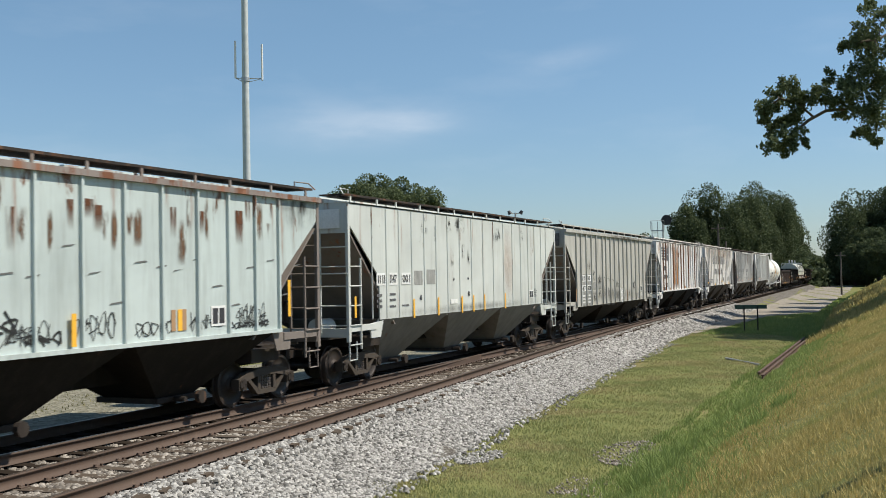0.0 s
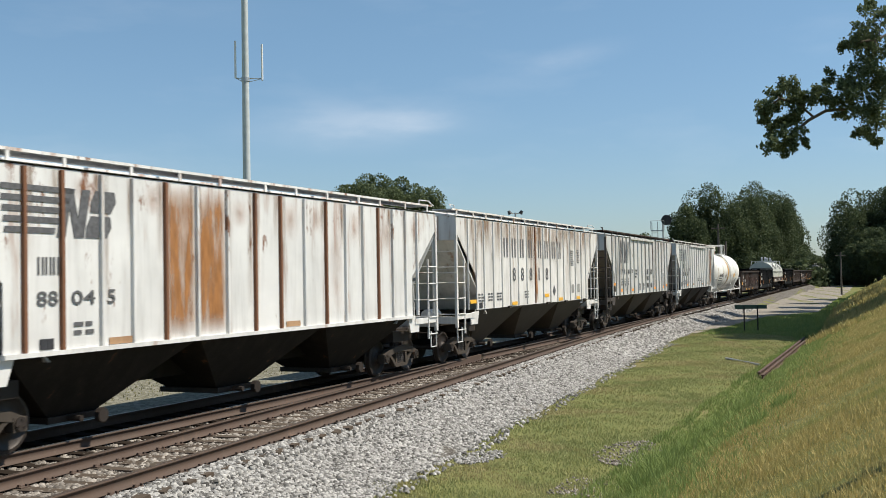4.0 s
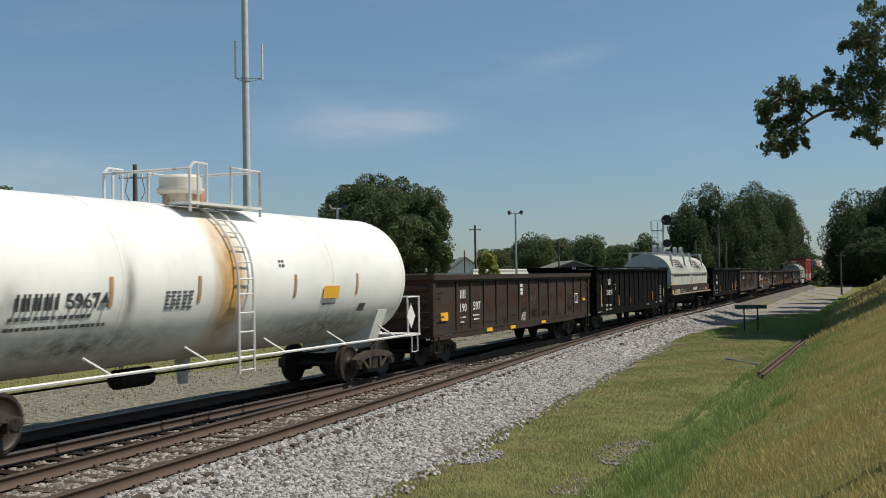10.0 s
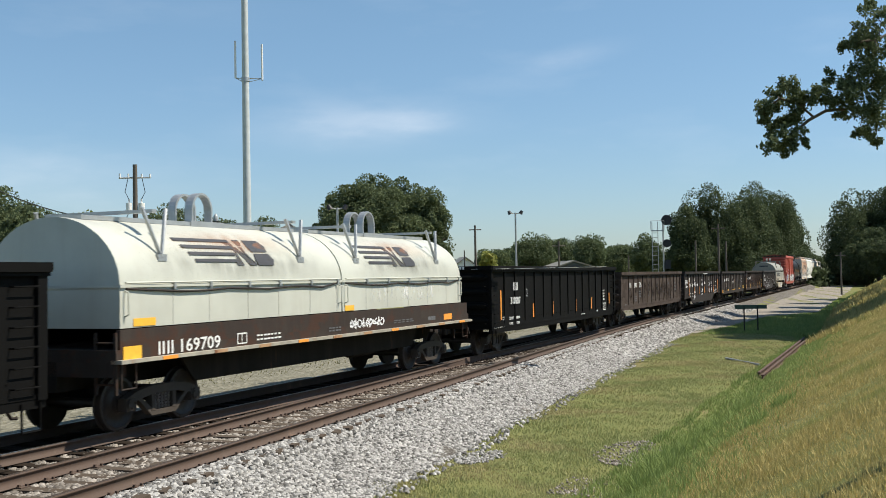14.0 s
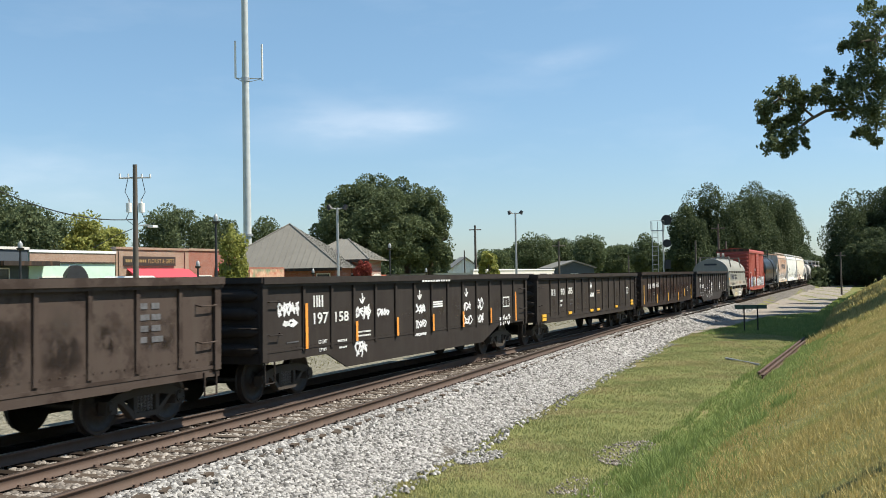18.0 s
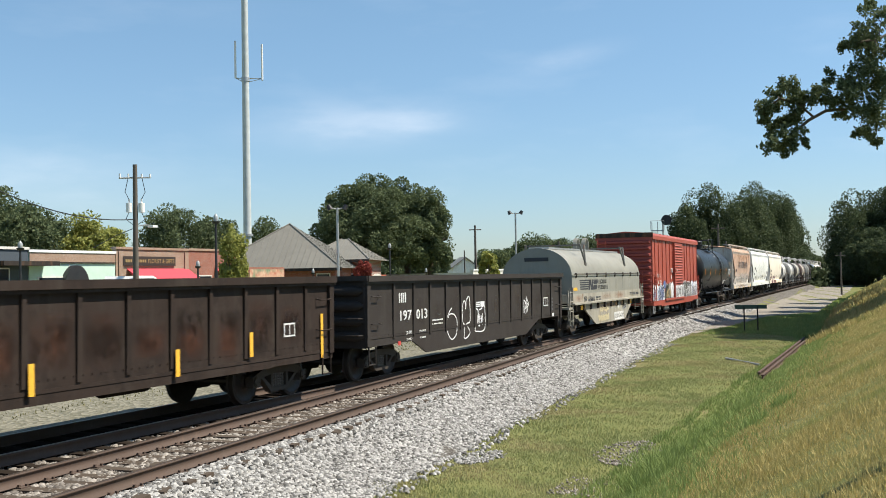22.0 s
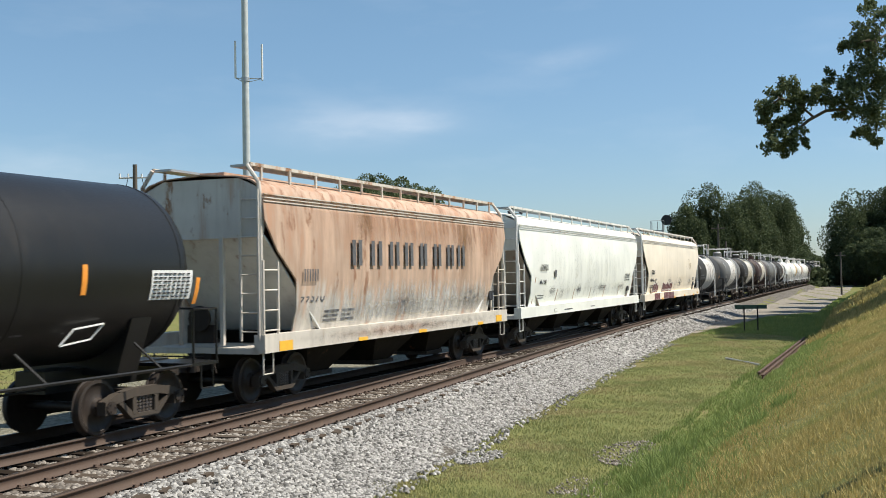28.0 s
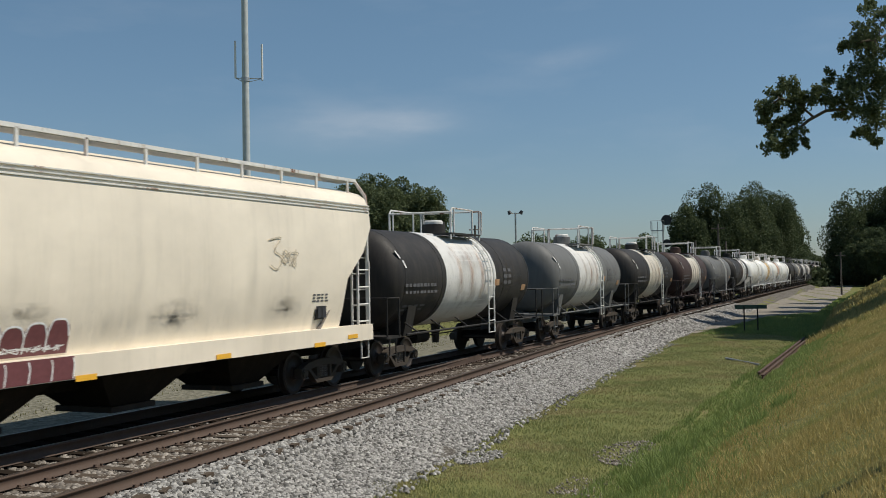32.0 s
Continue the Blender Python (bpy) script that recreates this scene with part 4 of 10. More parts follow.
def post_hopper(L, mat, label, posts, post_w=0.07, post_d=0.056, bays=3, walk_mat=None, trim=None, end_mat=None, zb=1.50, hatches=8, end_trim=None, chord=None, chord_x=None, bay_mat=None, rusty=(), sill=True, edge=None):
    trim, end_mat, walk_mat = trim or mat, end_mat or mat, walk_mat or GALV
    chord, etrim = chord or trim, end_trim or trim
    car = thing("covered_hopper", label, "hopper car", "cars of the freight train")
    H, zt, w = L / 2, 4.22, 1.50
    out = [(-H + 0.03, zt), (-H + 0.03, 3.80), (-H + 1.62, 2.52), (-H + 1.62, zb), (H - 1.62, zb), (H - 1.62, 2.52), (H - 0.03, 3.80), (H - 0.03, zt)]
    c0, c1 = chord_x or (-H, H)
    for s in (-1, 1):
        Mesh().prism(out, "y", s * w, s * (w - 0.03)).part("side_sheet", mat, car)
        if chord_x != ():
            Mesh().box(c0, c1, s * (w - 0.02), s * (w + 0.085), zt - 0.07, zt + 0.03).part("top_chord", chord, car)
        if sill:
            Mesh().box(-H + 1.6, H - 1.6, s * (w - 0.05), s * (w + 0.06), zb - 0.05, zb + 0.02).part("side_sill", trim, car)
        else:
            Mesh().prism([(s * (w - 0.02), zb + 0.05), (s * w, zb + 0.05), (s * (w - 0.08), zb - 0.06), (s * (w - 0.11), zb - 0.06)], "x", -H + 1.62, H - 1.62).part("sheet_edge", mat, car)
    top = zt - (0.07 if chord_x is None else 0.02)
    pm = Mesh().prism([(-post_w / 2, 0), (-post_w / 2 + 0.012, -post_d), (post_w / 2 - 0.012, -post_d), (post_w / 2, 0)], "z", zb + 0.02, top).data("side_post", trim)
    pr = pm.copy()
    pr.materials[0] = P_RUSTPOST
    for s in (-1, 1):
        for k, x in enumerate(posts):
            hang("side_post", pr if k in rusty else pm, car, pose(x, s * w, 0, 0, 0, 0 if s < 0 else 180))
    # roof with hatch covers and running boards
    Mesh().prism([(-w - 0.03, zt + 0.03), (-0.9, zt + 0.13), (0.9, zt + 0.13), (w + 0.03, zt + 0.03)], "x", -H, H).part("roof", mat, car)
    hm = Mesh().box(-(L - 1.6) / hatches / 2 + 0.06, (L - 1.6) / hatches / 2 - 0.06, -0.32, 0.32, zt + 0.13, zt + 0.26).data("roof_hatch", mat)
    for k in range(hatches):
        hang("roof_hatch", hm, car, pose(-H + 0.8 + (L - 1.6) * (k + 0.5) / hatches, 0, 0))
    for s in (-1, 1):
        Mesh().box(-H + 0.05, H - 0.05, s * 0.75, s * 1.36, zt + 0.205, zt + 0.235).part("running_board", walk_mat, car, "steel grating running board")
        Mesh().box(-H + 0.05, H - 0.05, s * 1.361, s * 1.40, zt + 0.20, zt + 0.245).part("board_edge", edge or trim, car)
        bd = Mesh().box(-0.03, 0.03, -0.015, 0.015, zt + 0.02, zt + 0.20).data("board_bracket", etrim if end_trim else trim)
        for k in range(13):
            hang("board_bracket", bd, car, pose(-H + 0.4 + (L - 0.8) * k / 12 + 0.12 * math.sin(2.3 * k), s * 1.38, 0))
        for e in (-1, 1):
            Mesh().tube([(e * (H - 0.55), s * 1.25, zt + 0.23), (e * (H - 0.55), s * 1.25, zt + 0.36), (e * (H - 0.05), s * 1.30, zt + 0.36), (e * (H + 0.02), s * 1.42, zt + 0.22)], 0.016, 5).part("roof_grab", etrim, car)
    # ends
    for s in (-1, 1):
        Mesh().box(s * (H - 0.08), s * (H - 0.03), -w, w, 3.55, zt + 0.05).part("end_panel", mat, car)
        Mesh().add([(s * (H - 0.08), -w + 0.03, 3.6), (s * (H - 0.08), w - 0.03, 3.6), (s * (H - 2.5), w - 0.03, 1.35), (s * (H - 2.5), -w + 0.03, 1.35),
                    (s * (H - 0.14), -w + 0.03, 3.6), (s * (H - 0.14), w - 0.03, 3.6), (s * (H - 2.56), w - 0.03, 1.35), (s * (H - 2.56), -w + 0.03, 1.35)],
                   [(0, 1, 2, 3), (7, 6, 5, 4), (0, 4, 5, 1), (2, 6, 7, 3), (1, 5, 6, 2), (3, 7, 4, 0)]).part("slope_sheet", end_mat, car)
        Mesh().box(s * (H - 1.5), s * H, -0.95, 0.95, 1.10, 1.16).part("end_platform", STEEL_DARK, car)
        Mesh().box(s * (H - 0.14), s * (H - 0.02), -w, w, 1.16, 1.36).part("end_sill", etrim, car)
        Mesh().box(s * (H - 2.2), s * (H - 1.2), -1.2, 1.2, 0.86, 1.12).part("body_bolster", STEEL_DARK, car)
        for y in (-1, 1):
            yy = y * (w - 0.02)
            # corner post, side and end ladders that share it
            Mesh().box(s * (H - 0.05) - 0.05, s * (H - 0.05) + 0.05, yy - 0.035, yy + 0.035, 1.05, 4.15).part("corner_post", etrim, car)
            Mesh().box(s * H - s * 1.45, s * H - s * 0.1, y * (w - 0.1), y * w, 1.28, 1.42).part("sill_extension", etrim, car)
            Mesh().prism([(s * (H - 1.85), zb - 0.03), (s * (H - 1.15), 1.42), (s * (H - 1.2), 1.08), (s * (H - 1.7), 1.08)], "y", y * (w - 0.06), y * (w - 0.02)).part("jacking_pad", etrim, car)
            lad = Mesh()
            xi = s * (H - 0.62)
            lad.box(xi - 0.02, xi + 0.02, y * w - 0.02, y * w + 0.02, 0.86, 2.98)
            for k in range(5):
                z = 0.98 + 0.45 * k
                lad.cyl((s * (H - 0.05), y * (w + 0.02), z), (xi, y * (w + 0.02), z), 0.016, 6)
            lad.part("side_ladder", etrim, car)
        for y in (-1, 1):
            lad = Mesh()
            lad.box(s * H - 0.02, s * H + 0.02, y * 0.78 - 0.02, y * 0.78 + 0.02, 1.2, 3.6)
            for k in range(5):
                z = 1.43 + 0.45 * k
                lad.cyl((s * H, y * 0.78, z), (s * H, y * (w - 0.02), z), 0.016, 6)
            lad.part("end_ladder", etrim, car)
        Mesh().cyl((s * (H + 0.02), -w, 2.62), (s * (H + 0.02), w, 2.62), 0.016, 6).part("end_handrail", etrim, car)
        stirrup(car, s * (H - 0.25) - 0.18, -w + 0.02, 1.05, etrim)
        stirrup(car, s * (H - 0.25) - 0.18, w - 0.02, 1.05, etrim)
    Mesh().box(-H + 0.02, -H + 0.2, 0.15, 0.75, 1.5, 2.0).part("brake_housing", STEEL_DARK, car)
    Mesh().lathe([(-H - 0.06, 0.26), (-H - 0.06, 0.30), (-H - 0.02, 0.30), (-H - 0.02, 0.26)], 0.45, 2.1, 20).part("brake_wheel", STEEL_DARK, car)
    Mesh().tube([(-H + 0.3, -0.5, 1.18), (-H + 0.7, -0.7, 1.35), (-H + 1.1, -0.55, 1.24), (-H + 1.5, -0.6, 1.3)], 0.03, 6).part("brake_pipe", STEEL_DARK, car)
    Mesh().cyl((-H + 0.5, -0.35, 1.36), (-H + 1.15, -0.35, 1.36), 0.2, 14).part("air_reservoir", etrim, car)
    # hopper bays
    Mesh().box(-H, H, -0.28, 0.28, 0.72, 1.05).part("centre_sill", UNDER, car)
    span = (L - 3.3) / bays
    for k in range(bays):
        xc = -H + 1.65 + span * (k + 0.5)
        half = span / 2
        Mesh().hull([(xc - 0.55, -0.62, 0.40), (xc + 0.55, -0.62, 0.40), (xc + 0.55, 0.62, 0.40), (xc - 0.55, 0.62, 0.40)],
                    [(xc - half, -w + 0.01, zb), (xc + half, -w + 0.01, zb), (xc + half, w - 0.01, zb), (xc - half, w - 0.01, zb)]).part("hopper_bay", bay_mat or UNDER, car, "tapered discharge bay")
        Mesh().box(xc - 0.62, xc + 0.62, -0.7, 0.7, 0.30, 0.40).part("outlet_gate", STEEL_DARK, car)
        Mesh().cyl((xc - 0.2, -0.75, 0.36), (xc - 0.2, -1.0, 0.36), 0.05, 8).part("gate_shaft", STEEL_DARK, car)
        Mesh().cyl((xc + 0.25, -1.05, 0.36), (xc + 0.25, -0.95, 0.36), 0.12, 10).part("gate_capstan", STEEL_DARK, car)
    running_gear(car, L, 1.45)
    return car


# ---- smooth-sided covered hopper ----
def smooth_hopper(L, mat, label, sill_mat=None, end_mat=None, trim=None, bays=4, slope_mat=None):
    slope_mat = slope_mat or end_mat or mat
    sill_mat, end_mat, trim = sill_mat or mat, end_mat or mat, trim or mat
    car = thing("covered_hopper", label, "hopper car", "cars of the freight train")
    H = L / 2
    prof = [(1.36, 1.40), (1.48, 1.9), (1.555, 2.5), (1.57, 3.1), (1.55, 3.7), (1.52, 4.0), (1.50, 4.18), (1.42, 4.38), (1.25, 4.50), (0.9, 4.60), (0.0, 4.66)]
    for s in (-1, 1):
        vs, fs = [], []
        for y, z in prof:
            cut = 0.05 if z > 3.35 else 0.05 + 1.28 * math.sin(min(1.0, (3.35 - z) / 1.15) * math.pi / 2) ** 1.0
            vs += [(-H + cut, s * y, z), (H - cut, s * y, z), (-H + cut, s * (y - 0.03), z - 0.02), (H - cut, s * (y - 0.03), z - 0.02)]
        for k in range(len(prof) - 1):
            a, c = 4 * k, 4 * k + 4
            fs += [(a, a + 1, c + 1, c), (a + 2, c + 2, c + 3, a + 3), (a, c, c + 2, a + 2), (a + 1, a + 3, c + 3, c + 1)]
        m = Mesh().add(vs, fs)
        m.part("side_shell", mat, car, smooth=True)
        for z in (4.06, 4.13, 4.20):
            Mesh().box(-H + 0.06, H - 0.06, s * 1.50, s * 1.535, z, z + 0.022).part("bead", trim, car)
        Mesh().box(-H, H, s * 1.30, s * 1.55, 1.06, 1.42).part("side_sill", sill_mat, car)
        # roof walk and its rail
        Mesh().box(-H + 0.1, H - 0.1, s * 0.72, s * 1.16, 4.78, 4.83).part("running_board", GALV, car, "steel grating running board")
        Mesh().box(-H + 0.1, H - 0.1, s * 1.17, s * 1.21, 4.79, 4.86).part("board_edge", trim, car)
        bd = Mesh().box(-0.03, 0.03, -0.02, 0.02, 4.46, 4.82).data("board_bracket", trim)
        for k in range(13):
            hang("board_bracket", bd, car, pose(-H + 0.5 + (L - 1.0) * k / 12, s * 1.19, 0))
    Mesh().box(-H + 0.5, H - 0.5, -0.3, 0.3, 4.66, 4.74).part("trough_hatch", mat, car)
    for s in (-1, 1):
        Mesh().prism([(y, z) for y, z in [(-1.45, 3.35), (-1.5, 3.7), (-1.48, 4.1), (-1.36, 4.36), (-0.9, 4.56), (0.9, 4.56), (1.36, 4.36), (1.48, 4.1), (1.5, 3.7), (1.45, 3.35)]], "x", s * (H - 0.14), s * (H - 0.09)).part("end_panel", end_mat, car)
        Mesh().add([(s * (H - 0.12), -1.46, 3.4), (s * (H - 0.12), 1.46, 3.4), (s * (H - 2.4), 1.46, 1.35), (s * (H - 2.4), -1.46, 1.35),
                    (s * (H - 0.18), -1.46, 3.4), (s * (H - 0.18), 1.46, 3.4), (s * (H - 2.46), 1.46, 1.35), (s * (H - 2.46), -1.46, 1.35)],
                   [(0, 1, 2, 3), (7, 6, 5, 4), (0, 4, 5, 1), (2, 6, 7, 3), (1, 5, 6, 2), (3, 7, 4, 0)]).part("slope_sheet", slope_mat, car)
        for y in (-1.44, 1.44):
            Mesh().tube([(s * (H - 0.05), y * 0.80, 4.80), (s * (H - 0.05), y * 0.98, 4.45), (s * (H - 0.05), y, 4.2), (s * (H - 0.05), y, 1.1)], 0.045, 8).part("corner_post", trim, car)
            ladder(car, s * (H - 0.06) - (0.55 if s > 0 else 0), y * 1.03, 1.3, 2.9, 0.55, trim)
        for y in (-0.5, 0.5):
            Mesh().box(s * (H - 0.1) - 0.04, s * (H - 0.1) + 0.04, y - 0.04, y + 0.04, 1.2, 3.4).part("end_post", trim, car)
        ladder(car, s * (H + 0.0), -1.42, 1.3, 4.3, 0.42, trim, along="y")
        Mesh().box(s * (H - 1.6), s * H, -1.4, 1.4, 1.04, 1.16).part("end_platform", trim, car)
        Mesh().box(s * (H - 0.1), s * (H - 0.02), -0.34, 0.3, 1.25, 1.62).part("brake_housing", STEEL_DARK, car)
        Mesh().cyl((s * (H - 0.02), -0.02, 1.75), (s * (H + 0.04), -0.02, 1.75), 0.26, 16).part("brake_wheel", STEEL_DARK, car)
        stirrup(car, s * (H - 0.25) - 0.18, -1.46, 1.06, trim)
        stirrup(car, s * (H - 0.25) - 0.18, 1.46, 1.06, trim)
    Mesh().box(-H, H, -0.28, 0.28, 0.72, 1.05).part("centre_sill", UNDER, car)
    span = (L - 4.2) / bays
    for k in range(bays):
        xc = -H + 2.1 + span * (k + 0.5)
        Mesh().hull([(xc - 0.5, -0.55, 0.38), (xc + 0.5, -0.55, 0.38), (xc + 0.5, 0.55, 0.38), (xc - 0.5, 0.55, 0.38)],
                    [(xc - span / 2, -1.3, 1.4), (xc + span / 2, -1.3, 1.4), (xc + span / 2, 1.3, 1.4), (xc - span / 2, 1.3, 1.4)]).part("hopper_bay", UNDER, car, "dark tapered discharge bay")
        Mesh().box(xc - 0.58, xc + 0.58, -0.62, 0.62, 0.28, 0.38).part("outlet_gate", STEEL_DARK, car)
    running_gear(car, L, 1.5)
    return car


# ---- gondola ----
def gondola(L, zt, mat, label, posts=None, belly=False, chord=None, zb=0.76, post_w=0.11, rib_mat=None, ladders=False):
    car = thing("gondola_car", label, "gondola car", "cars of the freight train")
    H, w = L / 2, 1.44
    chord, rib_mat = chord or mat, rib_mat or mat
    if belly:
        out = [(-H, zt), (-H, zb + 0.10), (-H + 2.7, zb + 0.10), (-H + 3.6, zb - 0.26), (H - 4.2, zb - 0.26), (H - 2.7, zb + 0.20), (H, zb + 0.20), (H, zt)]
    else:
        out = [(-H, zt), (-H, zb), (-H + 2.4, zb), (-H + 2.5, zb - 0.02), (H - 2.5, zb - 0.02), (H - 2.4, zb), (H, zb), (H, zt)]
    for s in (-1, 1):
        Mesh().prism(out, "y", s * w, s * (w - 0.05)).part("side_sheet", mat, car)
        Mesh().box(-H - 0.03, H + 0.03, s * (w - 0.09), s * (w + 0.13), zt - 0.04, zt + 0.10).part("top_chord", chord, car)
        Mesh().box(-H - 0.03, H + 0.03, s * (w - 0.02), s * (w + 0.09), zt - 0.10, zt - 0.04).part("chord_flange", chord, car)
    pw = post_w
    pm = Mesh().hull([(-pw / 2, -0.008, 1.0), (pw / 2, -0.008, 1.0), (pw / 2, 0.03, 1.0), (-pw / 2, 0.03, 1.0)],
                     [(-pw * 0.42, -0.03, zt - 0.10), (pw * 0.42, -0.03, zt - 0.10), (pw * 0.42, 0.03, zt - 0.10), (-pw * 0.42, 0.03, zt - 0.10)]).data("side_post", mat)
    cm = Mesh().hull([(-0.09, -0.03, zb + 0.12), (0.09, -0.03, zb + 0.12), (0.09, 0.02, zb + 0.12), (-0.09, 0.02, zb + 0.12)],
                     [(-0.09, -0.05, zt - 0.10), (0.09, -0.05, zt - 0.10), (0.09, 0.02, zt - 0.10), (-0.09, 0.02, zt - 0.10)]).data("corner_post", mat)
    for s in (-1, 1):
        for x in posts or [-6.42 + 1.125 * k for k in range(13)]:
            hang("side_post", pm, car, pose(x, s * (w + 0.02), 0, 0, 0, 0 if s < 0 else 180))
        for x in (-H + 0.10, H - 0.10):
            hang("corner_post", cm, car, pose(x, s * (w + 0.02), 0, 0, 0, 0 if s < 0 else 180))
        Mesh().box(-H + 0.05, H - 0.05, s * (w - 0.02), s * (w + 0.012), zb + (0.28 if belly else 0.14), zb + (0.33 if belly else 0.20)).part("floor_line", mat, car)
        rv = Mesh()
        for x in posts or [-6.42 + 1.125 * k for k in range(13)]:
            for k in range(6):
                xx, yy = x - 0.5 + 0.2 * k, s * (w + 0.004)
                rv.prism([(xx - 0.014, 1.10), (xx, 1.086), (xx + 0.014, 1.10), (xx, 1.114)], "y", yy, yy + s * 0.012)
        tagged(rv.part("rivets", mat, car), kind="stuff")
    Mesh().box(-H + 0.05, H - 0.05, -w + 0.05, w - 0.05, 1.05, 1.15).part("floor", UNDER, car)
    for s in (-1, 1):
        Mesh().box(s * (H - 0.10), s * (H - 0.04), -w, w, 0.95, zt).part("end_sheet", mat, car)
        Mesh().box(s * (H - 0.12), s * (H + 0.08), -w - 0.1, w + 0.1, zt - 0.02, zt + 0.10).part("end_chord", chord, car)
        nr = 4
        for k in range(nr):
            z = 1.12 + (zt - 1.38) * k / (nr - 1)
            Mesh().lathe([(-w + 0.05, 0.03), (-w + 0.22, 0.125), (w - 0.22, 0.125), (w - 0.05, 0.03)], s * (H - 0.03), z, 12, "y").part("end_rib", rib_mat, car)
        for y in (-1, 1):
            if ladders:
                for k in range(6):
                    z = 1.02 + 0.29 * k
                    Mesh().tube([(s * (H - 0.20), y * w, z), (s * (H - 0.20), y * (w + 0.10), z), (s * (H - 0.68), y * (w + 0.10), z), (s * (H - 0.68), y * w, z)], 0.014, 5).part("grab_iron", mat, car)
                    Mesh().tube([(s * (H - 0.02), y * (w - 0.12), z), (s * (H + 0.14), y * (w - 0.12), z), (s * (H + 0.14), y * (w - 0.58), z), (s * (H - 0.02), y * (w - 0.58), z)], 0.014, 5).part("grab_iron", mat, car)
            else:
                for z in (1.42, 2.08):
                    Mesh().tube([(s * (H - 0.18), y * w, z), (s * (H - 0.20), y * (w + 0.10), z - 0.02), (s * (H - 0.66), y * (w + 0.10), z - 0.03), (s * (H - 0.70), y * w, z)], 0.016, 5).part("grab_iron", mat, car)
                for z in (1.15, 1.55):
                    Mesh().tube([(s * (H + 0.0), y * (w - 0.05), z), (s * (H + 0.17), y * (w - 0.1), z), (s * (H + 0.17), y * (w - 0.55), z), (s * (H + 0.0), y * (w - 0.6), z)], 0.016, 5).part("grab_iron", mat, car)
        stirrup(car, s * (H - 0.3) - 0.18, -w - 0.02, zb + 0.1, mat)
        stirrup(car, s * (H - 0.3) - 0.18, w + 0.02, zb + 0.1, mat)
        Mesh().box(s * (H - 0.3), s * H, -w, w, 0.84, 1.04).part("end_sill", mat, car)
    Mesh().box(-H, H, -0.28, 0.28, 0.70, 1.05).part("centre_sill", UNDER, car)
    for k in range(7):
        x = -H + 2.6 + (L - 5.2) * k / 6
        Mesh().box(x - 0.08, x + 0.08, -w + 0.06, w - 0.06, 0.86, 1.05).part("crossbearer", UNDER, car)
    brake_gear(car, L, UNDER)
    running_gear(car, L, 1.6)
    return car


# ---- coil cars ----
def hood_part(car, x0, x1, mat, name="hood", w=1.44, zs=1.62, zc=2.46, zr=3.62):
    pts = [(-w, zs), (-w, zc)] + [(-w * math.cos(a), zc + (zr - zc) * math.sin(a)) for a in [math.pi * k / 24 for k in range(1, 24)]] + [(w, zc), (w, zs)]
    m = Mesh().prism(pts, "x", x0, x1)
    return m.part(name, mat, car, "arched steel hood", smooth=True)


def hoop(car, x, mat, z=3.6, r=0.34):
    """A lifting eye: two broad flat arches side by side across the hood."""
    t, rise = 0.045, 0.32
    for y in (-0.2, 0.2):
        line = [(-1.0, 0.0)] + [(-math.cos(math.pi * k / 12), math.sin(math.pi * k / 12)) for k in range(13)] + [(1.0, 0.0)]
        vs, fs = [], []
        for k, (u, v) in enumerate(line):
            foot = 0.0 if k in (0, len(line) - 1) else rise
            for q in (r, r - t):
                for w in (-0.09, 0.09):
                    vs.append((x + u * q, y + w, z + foot + (v * q if foot else 0.0)))
        for k in range(len(line) - 1):
            a, b = 4 * k, 4 * k + 4
            fs += [(a, a + 1, b + 1, b), (a + 2, b + 2, b + 3, a + 3), (a, b, b + 2, a + 2), (a + 1, a + 3, b + 3, b + 1)]
        fs += [(0, 2, 3, 1), (len(vs) - 4, len(vs) - 3, len(vs) - 1, len(vs) - 2)]
        Mesh().add(vs, fs).part("lifting_hoop", mat, car)
    Mesh().box(x - 0.55, x + 0.55, -0.42, 0.42, z - 0.04, z + 0.08).part("hoop_base", mat, car)


def bracket(car, x, mat):
    """A V-shaped stacking bracket on each side, joined by a bar across the hood."""
    for s in (-1, 1):
        Mesh().tube([(x - 0.30, s * 1.17, 3.78), (x, s * 1.33, 2.93), (x + 0.34, s * 1.17, 3.78)], 0.04, 6).part("stacking_bracket", mat, car)
        Mesh().box(x - 0.11, x + 0.12, s * 1.30, s * 1.36, 2.86, 2.98).part("bracket_foot", mat, car)
    Mesh().box(x - 0.06, x + 0.06, -1.2, 1.2, 3.70, 3.76).part("stacking_bar", mat, car)


